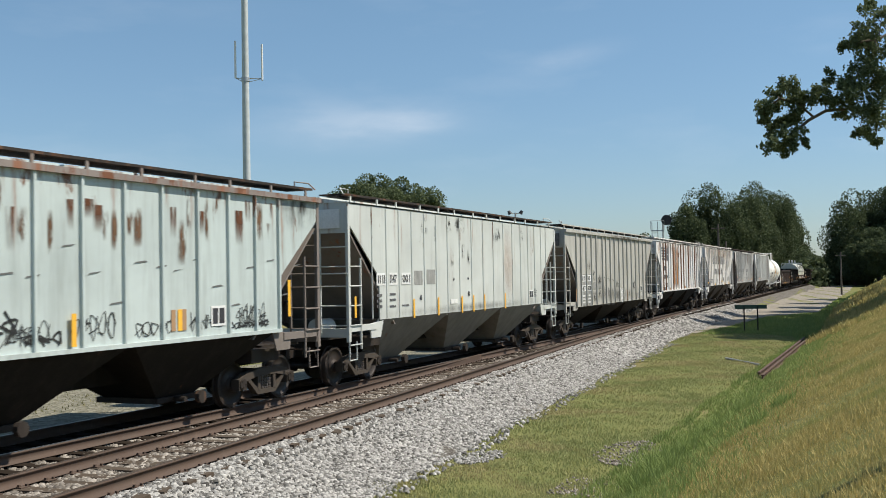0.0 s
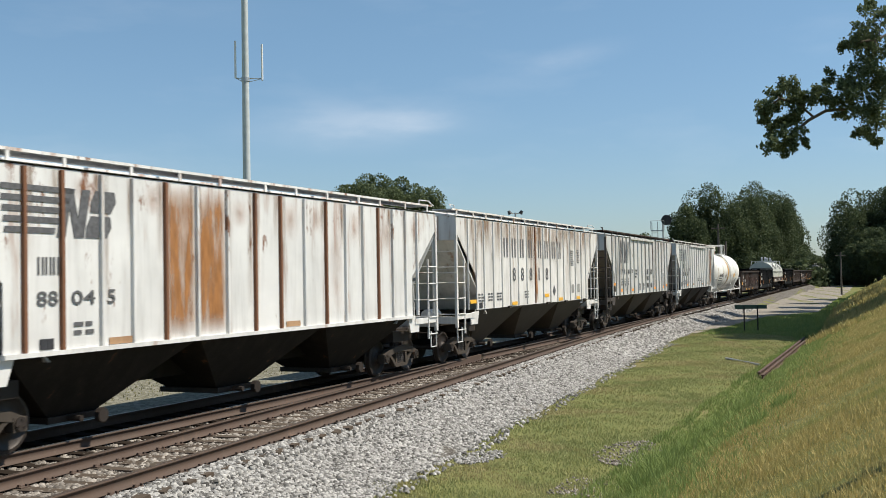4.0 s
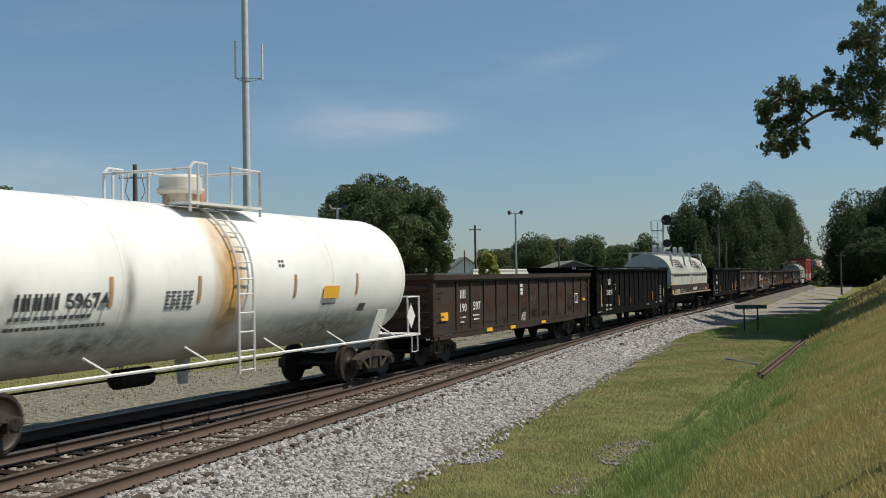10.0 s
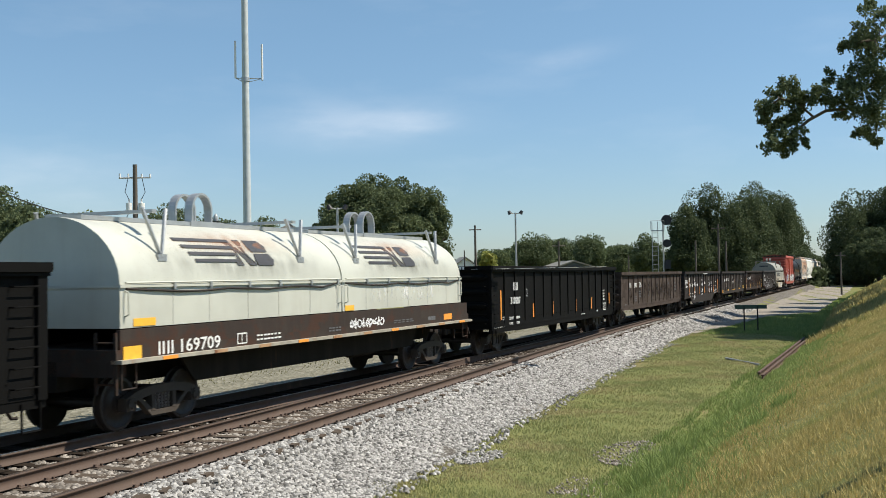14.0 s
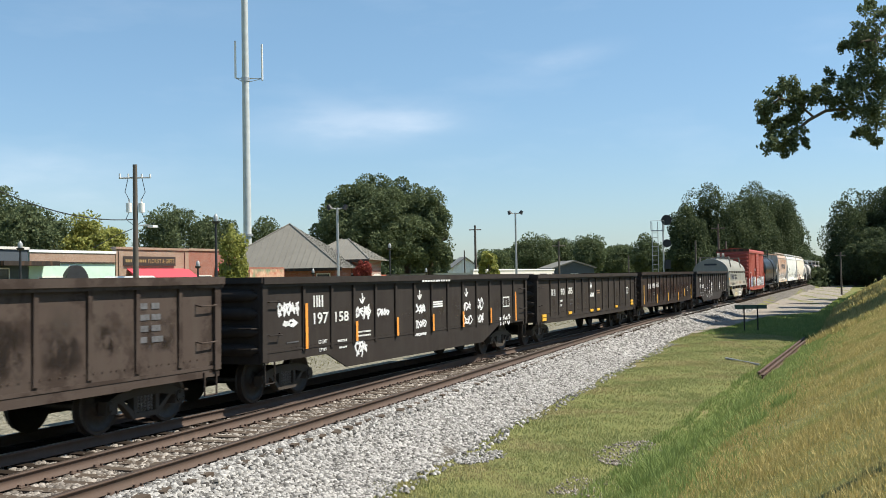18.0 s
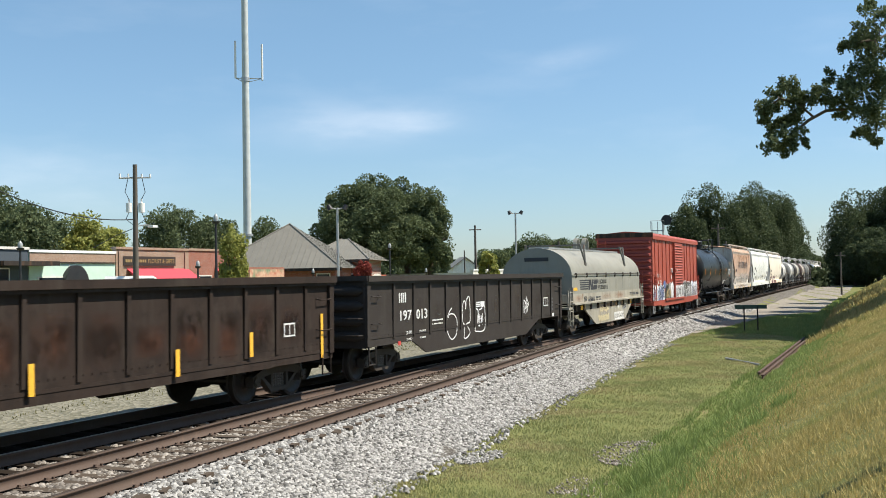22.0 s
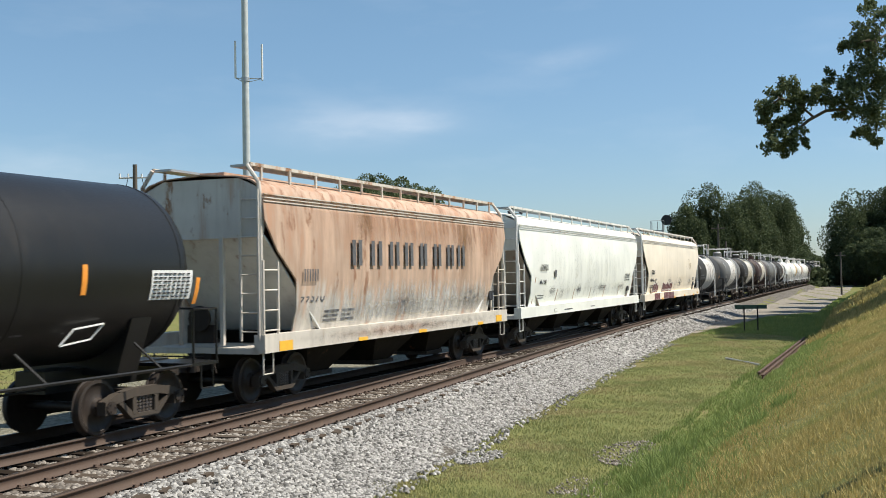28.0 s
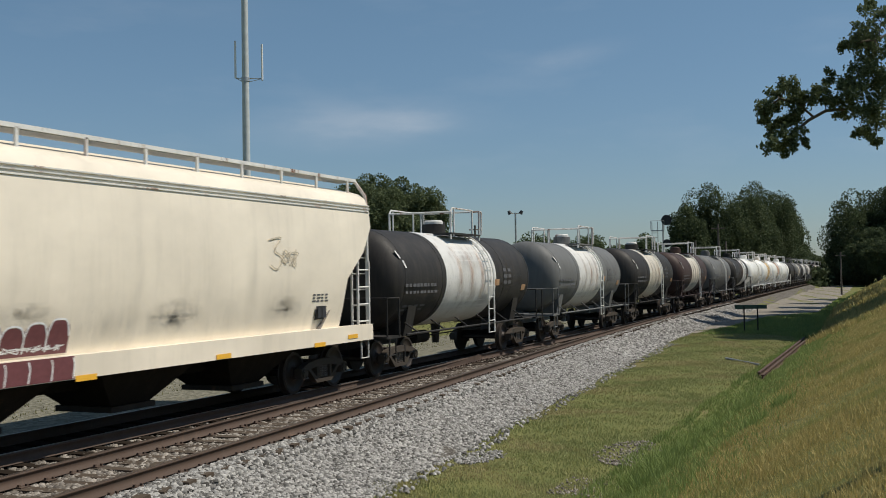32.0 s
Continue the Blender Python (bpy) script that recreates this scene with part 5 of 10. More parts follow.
# ---- tank car ----
def tank_car(L, r, zc, mat, label, band=None, dome_mat=None, trim=None, ladder_mat=None, band_x=(0.0, 0.0), shell=None, ladder_x=0.85, inset=1.6, cap_mat=None, dome=1.0, rail_mat=None):
    car = thing("tank_car", label, "tank car", "cars of the freight train")
    trim, ladder_mat, dome_mat = trim or mat, ladder_mat or trim or mat, dome_mat or mat
    H = L / 2
    h = shell or H - 0.55

    def head(s):
        return [(s * (h - 0.62 + 0.62 * math.sin(a)), r * math.cos(a) ** 0.7 if a < 1.56 else 0.02) for a in [math.pi / 2 * k / 8 for k in range(9)]]
    prof = list(reversed(head(-1))) + [(-h * 0.5, r), (0, r), (h * 0.5, r)] + head(1)
    Mesh().lathe(prof, 0, zc, 48).part("tank_shell", mat, car)
    for x in (-h + 0.66, -h * 0.45, h * 0.45, h - 0.66):
        Mesh().lathe([(x - 0.02, r - 0.02), (x - 0.02, r + 0.006), (x + 0.02, r + 0.006), (x + 0.02, r - 0.02)], 0, zc, 48).part("weld_seam", mat, car)
    if band:
        if band is S_SPILL:
            b = Mesh()
            steps = [band_x[0] + (band_x[1] - band_x[0]) * k / 8 for k in range(9)]
            for k in range(8):
                for j in range(36):
                    a0, a1 = math.pi * (1.0 + j / 36 - 0.5), math.pi * (1.0 + (j + 1) / 36 - 0.5)
                    b.add([(xx, (r + 0.006) * math.cos(aa), zc + (r + 0.006) * math.sin(-aa)) for xx, aa in ((steps[k], a0), (steps[k + 1], a0), (steps[k + 1], a1), (steps[k], a1))], [(0, 1, 2, 3)])
            b.part("rust_spill", band, car, "rust-yellow spill down the side", smooth=True)
        else:
            Mesh().lathe([(band_x[0], r - 0.02), (band_x[0], r + 0.008), (band_x[1], r + 0.008), (band_x[1], r - 0.02)], 0, zc, 48).part("painted_band", band, car)
    top = zc + r
    Mesh().cyl((0, 0, top - 0.1), (0, 0, top + 0.30), 0.36, 20).part("manway", dome_mat, car)
    k = dome
    Mesh().lathe([(top + 0.22 * k, 0.40 * k), (top + 0.28 * k, 0.47 * k), (top + 0.33 * k, 0.47 * k), (top + 0.34 * k, 0.42 * k), (top + 0.54 * k, 0.42 * k), (top + 0.60 * k, 0.36 * k)], 0, 0, 24, "z").part("valve_housing", cap_mat or dome_mat, car)
    Mesh().cyl((0.62, 0, top - 0.1), (0.62, 0, top + 0.4), 0.11, 12).part("safety_valve", dome_mat, car)
    pl = Mesh()
    pl.box(-1.1, 1.3, -1.05, -0.45, top - 0.06, top - 0.01).box(-1.1, 1.3, 0.45, 1.05, top - 0.06, top - 0.01)
    pl.part("platform", trim, car)
    rail = Mesh()
    zr = top + 0.72
    for y in (-1.0, 1.0):
        rail.tube([(-1.05, y, top - 0.2), (-1.05, y, zr - 0.12), (-0.93, y, zr), (ladder_x - 0.15, y, zr), (ladder_x - 0.15, y, top)], 0.03, 6)
        rail.tube([(ladder_x + 0.65, y, top), (ladder_x + 0.65, y, zr), (1.3, y, zr), (1.3, y, top - 0.2)], 0.03, 6)
        for x in (-0.8,):
            rail.tube([(x, y, top - 0.1), (x, y, zr)], 0.025, 6)
    rail.tube([(-1.05, -1.0, zr - 0.12), (-1.05, 1.0, zr - 0.12)], 0.03).tube([(1.3, -1.0, zr), (1.3, 1.0, zr)], 0.03)
    rail.part("platform_railing", rail_mat or trim, car)
    # curved ladders down each side
    for s in (-1, 1):
        lad = Mesh()
        for x in (ladder_x, ladder_x + 0.5):
            lad.tube([(x, s * (r + 0.09) * math.cos(a), zc + (r + 0.09) * math.sin(a)) for a in [1.1 - 1.1 * k / 6 for k in range(7)]] + [(x, s * (r + 0.09), 0.75)], 0.026, 6)
        for k in range(6):
            a = 1.02 - 0.2 * k
            if a > 0:
                p = (s * (r + 0.09) * math.cos(a), zc + (r + 0.09) * math.sin(a))
            else:
                p = (s * (r + 0.09), zc)
            lad.cyl((ladder_x, *p), (ladder_x + 0.5, *p), 0.016, 6)
        for k in range(5):
            z = zc - 0.36 * (k + 0.7)
            lad.cyl((ladder_x, s * (r + 0.09), z), (ladder_x + 0.5, s * (r + 0.09), z), 0.016, 6)
        lad.part("ladder", rail_mat or ladder_mat, car)
        rl = Mesh()
        rl.cyl((-h + 0.5, s * (r + 0.06), 1.04), (h - 0.5, s * (r + 0.06), 1.04), 0.03, 6)
        for k in range(6):
            x = -h + 1.3 + (2 * h - 2.6) * k / 5
            rl.cyl((x, s * (r + 0.06), 1.04), (x - 0.3, s * (r * 0.83), 1.33 if zc < 2.6 else 1.5), 0.024, 6)
        rl.part("side_handrail", trim, car)
    for s in (-1, 1):
        Mesh().box(s * (h - 2.6), s * H, -0.32, 0.32, 0.72, 1.08).part("stub_sill", trim, car)
        Mesh().box(s * (H - 0.85), s * H, -1.45, 1.45, 0.99, 1.05).part("end_platform", trim, car)
        Mesh().hull([(s * (h - 1.7), -1.0, 0.95), (s * (h - 1.2), -1.0, 0.95), (s * (h - 1.2), 1.0, 0.95), (s * (h - 1.7), 1.0, 0.95)],
                    [(s * (h - 1.7), -r * 0.86, zc - r * 0.52), (s * (h - 1.2), -r * 0.86, zc - r * 0.52), (s * (h - 1.2), r * 0.86, zc - r * 0.52), (s * (h - 1.7), r * 0.86, zc - r * 0.52)]).part("saddle", mat, car)
        er = Mesh()
        er.tube([(s * (H - 0.75), -1.44, 1.0), (s * (H - 0.75), -1.44, 2.0), (s * (H - 0.05), -1.44, 2.0), (s * (H - 0.05), -1.44, 1.0)], 0.025, 6)
        er.tube([(s * (H - 0.75), 1.44, 1.0), (s * (H - 0.75), 1.44, 2.0), (s * (H - 0.05), 1.44, 2.0), (s * (H - 0.05), 1.44, 1.0)], 0.025, 6)
        er.tube([(s * (H - 0.05), -1.44, 2.0), (s * (H - 0.05), 1.44, 2.0)], 0.022, 6)
        er.part("end_railing", trim, car)
        stirrup(car, s * (H - 0.35) - 0.18, -1.44, 1.0, trim)
        stirrup(car, s * (H - 0.35) - 0.18, 1.44, 1.0, trim)
    Mesh().cyl((-2.2, -0.2, 0.78), (-1.3, -0.2, 0.78), 0.18, 12).part("air_reservoir", UNDER, car)
    Mesh().cyl((0, 0, zc - r + 0.02), (0, 0, 0.5), 0.16, 12, 0.10).part("bottom_outlet", trim, car)
    Mesh().cyl((-h + 2.4, -0.3, 0.8), (h - 2.4, -0.3, 0.8), 0.02, 6).part("brake_rod", UNDER, car)
    running_gear(car, L, inset)
    return car


# ---- boxcar ----
def boxcar(L, mat, label, roof_mat, end_mat):
    car = thing("boxcar", label, "boxcar", "cars of the freight train")
    H, zb, zt, w = L / 2, 0.78, 4.42, 1.46
    Mesh().box(-H + 0.06, H - 0.06, -w, w, zb + 0.2, zt).part("body", mat, car)
    door0, door1 = -1.40, 1.75
    for s in (-1, 1):
        out = [(-H, zb + 0.22), (-H, zb - 0.02), (-H + 2.4, zb - 0.05), (-H + 2.5, zb - 0.12), (H - 2.5, zb - 0.12), (H - 2.4, zb - 0.05), (H, zb - 0.02), (H, zb + 0.22)]
        Mesh().prism(out, "y", s * w, s * (w + 0.06)).part("side_sill", mat, car)
        Mesh().prism([(s * (w - 0.05), zt - 0.10), (s * (w + 0.10), zt - 0.10), (s * (w + 0.10), zt + 0.10), (s * (w - 0.05), zt + 0.24)], "x", -H, H).part("top_chord", mat, car)
        pm = Mesh().box(-0.035, 0.035, -0.017, 0.017, zb + 0.2, zt - 0.08).data("side_post", mat)
        for x in (-H + 0.08, -6.94, -5.88, -4.71, -3.57, -2.42, -1.52, 1.85, 2.8, 3.75, 5.02, 6.32, H - 0.08):
            hang("side_post", pm, car, pose(x, s * (w + 0.017), 0))
        door = Mesh().box(door0, door1, s * w, s * (w + 0.06), zb + 0.28, zt - 0.14).part("door", mat, car, "corrugated sliding door")
        for k in range(20):
            z = zb + 0.42 + 0.158 * k
            if z < zt - 0.28:
                m = Mesh()
                m.prism([(s * (w + 0.058), z), (s * (w + 0.10), z + 0.05), (s * (w + 0.058), z + 0.10)], "x", door0 + 0.2, door1 - 0.14)
                m.part("door_corrugation", mat, door)
        Mesh().box(door0, door0 + 0.12, s * (w + 0.06), s * (w + 0.14), zb + 0.28, zt - 0.14).part("door_post", mat, door)
        Mesh().box(door0 - 0.2, door0 + 0.2, s * (w + 0.12), s * (w + 0.2), 2.55, 2.75).part("door_latch", mat, door)
        Mesh().box(door0 - 3.0, door1 + 0.2, s * (w + 0.02), s * (w + 0.13), zb + 0.16, zb + 0.27).part("door_rail", mat, car)
        for e in (-1, 1):
            ladder(car, e * (H - 0.06) - (0.5 if e > 0 else 0), s * (w + 0.12), 1.0, 2.3, 0.5, mat, n=4)
            stirrup(car, e * (H - 0.3) - 0.18, s * (w + 0.02), zb, STENCIL_W)
    Mesh().prism([(-w - 0.1, zt + 0.1), (-w - 0.02, zt + 0.20), (0, zt + 0.32), (w + 0.02, zt + 0.20), (w + 0.1, zt + 0.1)], "x", -H, H).part("roof", roof_mat, car)
    rm = Mesh().prism([(-w, zt + 0.18), (0, zt + 0.30), (w, zt + 0.18), (w, zt + 0.24), (0, zt + 0.36), (-w, zt + 0.24)], "x", -0.06, 0.06).data("roof_rib", roof_mat)
    for k in range(14):
        hang("roof_rib", rm, car, pose(-H + 0.5 + (L - 1.0) * k / 13, 0, 0))
    for s in (-1, 1):
        Mesh().box(s * (H - 0.06), s * (H - 0.01), -w, w, zb + 0.1, zt + 0.1).part("end_sheet", end_mat, car)
        for k in range(10):
            z = zb + 0.30 + 0.345 * k
            e, f = s * (H - 0.02), s * (H + 0.13)
            Mesh().hull([(e, -w + 0.02, z - 0.11), (f, -w + 0.10, z - 0.05), (f, w - 0.10, z - 0.05), (e, w - 0.02, z - 0.11)], [(e, -w + 0.02, z + 0.11), (f, -w + 0.10, z + 0.03), (f, w - 0.10, z + 0.03), (e, w - 0.02, z + 0.11)]).part("end_rib", end_mat, car)
        Mesh().box(s * (H - 0.1), s * (H + 0.03), -w - 0.08, w + 0.08, zt + 0.02, zt + 0.26).part("end_fascia", STEEL_DARK if s < 0 else end_mat, car)
        ladder(car, s * (H + 0.19), -w + 0.03, 0.9, 2.6, 0.45, mat, along="y")
        ladder(car, s * (H + 0.19), w - 0.48, 0.9, 4.3, 0.45, mat, along="y")
        Mesh().box(s * (H - 0.05), s * (H + 0.22), -0.3, 0.35, 1.35, 2.0).part("brake_housing", mat, car)
        Mesh().box(s * (H - 0.2), s * H, -w, w, 0.78, 1.04).part("end_sill", mat, car)
    Mesh().box(-H, H, -0.28, 0.28, 0.70, 1.05).part("centre_sill", UNDER, car)
    brake_gear(car, L, UNDER)
    running_gear(car, L, 1.6)
    return car

# ---- the train, car by car; each entry: car, place of its middle along the train ----
TRAIN = []


def couple(car, a, b):
    TRAIN.append((car, (a + b) / 2))
    return car


SY = -1.505   # painted side of a post hopper
YG = -1.445   # painted side of a gondola

P_MINT = paint("mint_grey_rusty_paint", (0.50, 0.565, 0.55), 0.18, 0.55, 0.55, 1.0, (0.17, 0.075, 0.04), spread=(2.6, 4.2, -0.09, 0.07))
P_RUSTPOST = paint("rusted_post_paint", (0.20, 0.085, 0.04), 0.3, 0.5, 0.75, 7.7, (0.13, 0.055, 0.03))
P_GREY = paint("pale_grey_paint", (0.56, 0.58, 0.55), 0.06, 0.35, 0.5, 2.0)
P_GREY2 = paint("warm_grey_paint", (0.48, 0.465, 0.425), 0.0, 0.8, 0.55, 3.0)
P_WHITE_R = paint("white_paint_rust_streaked", (0.72, 0.71, 0.69), 0.16, 0.5, 0.55, 4.0, (0.20, 0.085, 0.04))
P_WHITE_R2 = paint("white_paint_brown_stained", (0.74, 0.715, 0.68), 0.10, 0.6, 0.55, 5.0, (0.22, 0.11, 0.055))
P_NW = paint("dirty_light_grey_paint", (0.60, 0.595, 0.57), 0.08, 0.8, 0.6, 6.0)
P_NS = paint("light_grey_paint", (0.66, 0.66, 0.63), 0.05, 0.35, 0.5, 7.0)
P_RUSTPANEL = paint("rusted_panel", (0.42, 0.25, 0.13), 0.4, 0.6, 0.7, 7.5)
P_TANKW = paint("white_tank_paint", (0.86, 0.85, 0.80), 0.0, 0.25, 0.35, 8.0, grime=(0.45, 0.36, 0.2))
P_BROWN = paint("brown_black_gondola_paint", (0.040, 0.030, 0.025), 0.0, 0.4, 0.75, 9.0, spec=0.2, blotch=(0.058, 0.028, 0.018))
P_BLACK = paint("black_gondola_paint", (0.005, 0.0048, 0.0045), 0.0, 0.25, 0.7, 10.0, grime=(0.011, 0.010, 0.009), spec=0.1)
P_BROWN2 = paint("dusty_brown_gondola_paint", (0.068, 0.050, 0.041), 0.0, 0.4, 0.8, 11.0, spec=0.2, blotch=(0.033, 0.022, 0.017))
P_DARKG = paint("faded_black_gondola_paint", (0.031, 0.0245, 0.021), 0.0, 0.4, 0.7, 12.0, spec=0.2, blotch=(0.035, 0.029, 0.025))
P_DARKG2 = paint("dull_black_brown_paint", (0.033, 0.026, 0.022), 0.0, 0.4, 0.75, 13.0, spec=0.2, blotch=(0.040, 0.031, 0.025))
P_BROWN3 = paint("dark_brown_gondola_paint", (0.033, 0.022, 0.017), 0.0, 0.4, 0.75, 14.0, spec=0.2, blotch=(0.022, 0.015, 0.012))
P_CHARC = paint("charcoal_gondola_paint", (0.039, 0.032, 0.028), 0.0, 0.4, 0.7, 15.0, spec=0.2, blotch=(0.044, 0.038, 0.034))
P_HOODW = paint("cream_white_hood_paint", (0.52, 0.525, 0.455), 0.0, 0.35, 0.4, 16.0, grime=(0.35, 0.31, 0.24))
P_HOODG = paint("grey_hood_paint", (0.27, 0.262, 0.22), 0.0, 0.4, 0.55, 17.0)
P_DECK = paint("dirty_deck_paint", (0.38, 0.35, 0.285), 0.3, 0.8, 0.6, 18.0, (0.2, 0.11, 0.05))
P_RED = paint("oxide_red_boxcar_paint", (0.38, 0.074, 0.043), 0.0, 0.3, 0.5, 19.0, grime=(0.2, 0.07, 0.05))
P_REDEND = paint("oxide_red_end_paint", (0.31, 0.060, 0.046), 0.0, 0.3, 0.55, 20.0, grime=(0.1, 0.04, 0.035))
P_BRACKET = paint("dull_grey_bracket_paint", (0.15, 0.145, 0.13), 0.2, 0.5, 0.6, 41.0)
P_TANKK = paint("black_tank_paint", (0.014, 0.0138, 0.0135), 0.0, 0.25, 0.36, 21.0, grime=(0.05, 0.046, 0.04), spec=0.35)
P_TANKK2 = paint("faded_black_tank_paint", (0.026, 0.024, 0.023), 0.0, 0.6, 0.6, 22.0, grime=(0.10, 0.085, 0.07), spec=0.3)
P_TANKG = paint("grey_tank_paint", (0.15, 0.152, 0.15), 0.0, 0.7, 0.6, 23.0, grime=(0.07, 0.065, 0.06), spec=0.3)
P_TANKM = paint("maroon_black_tank_paint", (0.055, 0.032, 0.028), 0.0, 0.5, 0.6, 24.0, spec=0.3)
P_SOU = paint("salmon_stained_paint", (0.58, 0.40, 0.29), 0.36, 1.0, 0.65, 25.0, (0.28, 0.15, 0.09), worn=(0.60, 0.58, 0.53))
P_SOUSILL = paint("stained_white_sill_paint", (0.62, 0.57, 0.50), 0.22, 0.5, 0.55, 26.0, (0.28, 0.15, 0.08))
P_ACF = paint("white_green_paint", (0.84, 0.85, 0.79), 0.0, 0.28, 0.4, 27.0, grime=(0.33, 0.34, 0.32))
P_ACF2 = paint("cream_paint", (0.89, 0.80, 0.66), 0.0, 0.3, 0.4, 28.0, grime=(0.35, 0.31, 0.25))
# end colour greyed down to hold the bluish shade of the car ends
P_GREYEND = paint("blue_grey_end_paint", (0.30, 0.31, 0.31), 0.05, 0.5, 0.6, 29.0)
P_BAND = paint("cream_band_paint", (0.68, 0.64, 0.55), 0.0, 0.4, 0.4, 30.0, grime=(0.4, 0.33, 0.24))
P_RUSTBAND = paint("rusty_spill_band", (0.66, 0.48, 0.24), 0.0, 0.7, 0.5, 31.0, grime=(0.42, 0.24, 0.09))
P_DOME = paint("rust_topped_dome", (0.60, 0.50, 0.38), 0.6, 0.5, 0.6, 32.0, (0.25, 0.10, 0.04))
P_WHITETRIM = paint("white_trim_paint", (0.72, 0.71, 0.68), 0.05, 0.4, 0.5, 33.0)
G_WHITE = plain("white_spray_paint", (0.80, 0.80, 0.80), 0.5)
G_BLUE = plain("blue_spray_paint", (0.10, 0.16, 0.38), 0.5)
G_BLACK = plain("black_spray_paint", (0.03, 0.03, 0.03), 0.5)
G_MAROON = plain("maroon_spray_paint", (0.16, 0.055, 0.06), 0.5)
G_PALE = plain("pale_lilac_spray_paint", (0.62, 0.64, 0.74), 0.5)
P_RUSTCHORD = paint("rust_brown_chord_paint", (0.24, 0.20, 0.18), 0.3, 0.6, 0.7, 37.0)
P_BAYOIL = paint("oily_brown_bay_paint", (0.075, 0.062, 0.050), 0.1, 0.8, 0.75, 42.0, spec=0.2)
P_BAY = paint("grimy_grey_bay_paint", (0.22, 0.21, 0.19), 0.1, 0.8, 0.7, 39.0, spec=0.2)
P_SMUDGE = paint("grey_rubbed_paint", (0.46, 0.45, 0.41), 0.0, 0.9, 0.6, 45.0, grime=(0.2, 0.19, 0.17))
# brown-grey that paints the shade on the overhung slope sheets
P_SLOPE_SHADE = paint("grimy_slope_paint", (0.26, 0.225, 0.19), 0.1, 0.6, 0.7, 38.0)
# two brown tones, darker than the sides, for hopper ends
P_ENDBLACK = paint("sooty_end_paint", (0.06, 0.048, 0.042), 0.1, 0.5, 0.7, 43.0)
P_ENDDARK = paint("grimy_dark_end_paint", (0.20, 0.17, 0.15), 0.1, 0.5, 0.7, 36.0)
G_SMOKE = plain("dark_olive_spray_paint", (0.07, 0.065, 0.045), 0.6, 0, 0.4, 5)
ORANGE_R = plain("red_label", (0.55, 0.06, 0.05), 0.5)
G_TAN = plain("tan_spray_paint", (0.55, 0.42, 0.22), 0.5)

# stains
S_RUST = stain("dark_rust_stain", (0.13, 0.055, 0.028), 0.95, 0.18, 5.0, True, 0.40, 0.56)
S_RUSTB = stain("ragged_brown_rust", (0.15, 0.085, 0.05), 0.95, 0.3, 6.0, False, 0.42, 0.54, 0.3)
S_RUSTO = stain("orange_rust_stain", (0.36, 0.16, 0.055), 0.92, 0.16, 4.0, False, 0.30, 0.56)
S_BROWN = stain("brown_run_stain", (0.24, 0.14, 0.075), 0.85, 0.45, 6.0, True, 0.34, 0.66)
S_BLUSH = stain("pale_rust_blush", (0.42, 0.20, 0.11), 0.6, 0.5, 2.5, False, 0.25, 0.65, 0.7)
S_GRIME = stain("grey_grime_stain", (0.12, 0.115, 0.10), 0.62, 0.45, 3.0, False, 0.30, 0.68, 0.35)
# broken black band, densest along its top edge
S_TOPDARK = stain("black_top_soot", (0.05, 0.042, 0.036), 0.85, 0.4, 3.0, True, 0.36, 0.60, 0.5)
S_SPLASH = stain("dark_paint_splash", (0.035, 0.035, 0.035), 0.95, 0.35, 7.0, False, 0.50, 0.56, 0.55)
S_FADED = stain("faded_grey_overpaint", (0.30, 0.30, 0.285), 0.95, 0.04, 3.0, False, 0.10, 0.25, 0.5)
S_SCUFF = stain("dark_grey_rub_mark", (0.10, 0.10, 0.095), 0.75, 0.5, 4.0, False, 0.36, 0.64, 1.8)
G_PENCIL = plain("grey_marker_line", (0.13, 0.13, 0.125), 0.7)


def post_stains(c, xs, mat, y, seed, zlo=1.6, zhi=4.2, wide=0.2):
    """Runs of rust down the sheets beside the posts."""
    q = random.Random(seed)
    for x in xs:
        for e in (-1, 1):
            if q.random() < 0.75:
                a = x + e * 0.03
                b = a + e * wide * q.uniform(0.5, 1.4)
                stain_patch(c, min(a, b), max(a, b), zhi - (zhi - zlo) * q.uniform(0.25, 1.0), zhi, mat, y, "rust_stain")


P_CREAMTAG = plain("cream_spray_paint", (0.62, 0.54, 0.34), 0.6)
S_PALE2 = stain("white_overpaint", (0.72, 0.71, 0.68), 0.95, 0.05, 4.0, False, 0.10, 0.40, 0.5)
S_TANKDUST = stain("thin_grey_tank_dust", (0.10, 0.09, 0.08), 0.35, 0.45, 2.0, False, 0.40, 0.70, 0.35)
S_CHALK = stain("chalky_worn_runs", (0.62, 0.62, 0.60), 0.9, 0.45, 7.0, False, 0.40, 0.62, 0.10)
S_SALMON = stain("salmon_brown_wash", (0.42, 0.24, 0.15), 0.7, 0.4, 4.0, True, 0.30, 0.66, 0.15)
S_HAZE = stain("faint_grey_wash", (0.30, 0.30, 0.28), 0.28, 0.5, 2.0, False, 0.40, 0.72, 0.18)
S_CHALKMARK = plain("faint_brown_chalk", (0.52, 0.46, 0.36), 0.8)
S_PALE = stain("chalky_white_scrawl", (0.75, 0.75, 0.72), 0.85, 0.3, 5.0, False, 0.48, 0.60, 0.35)
S_SPILL = stain("rust_yellow_spill", (0.60, 0.36, 0.13), 1.0, 0.4, 2.2, False, 0.12, 0.52, 0.25)

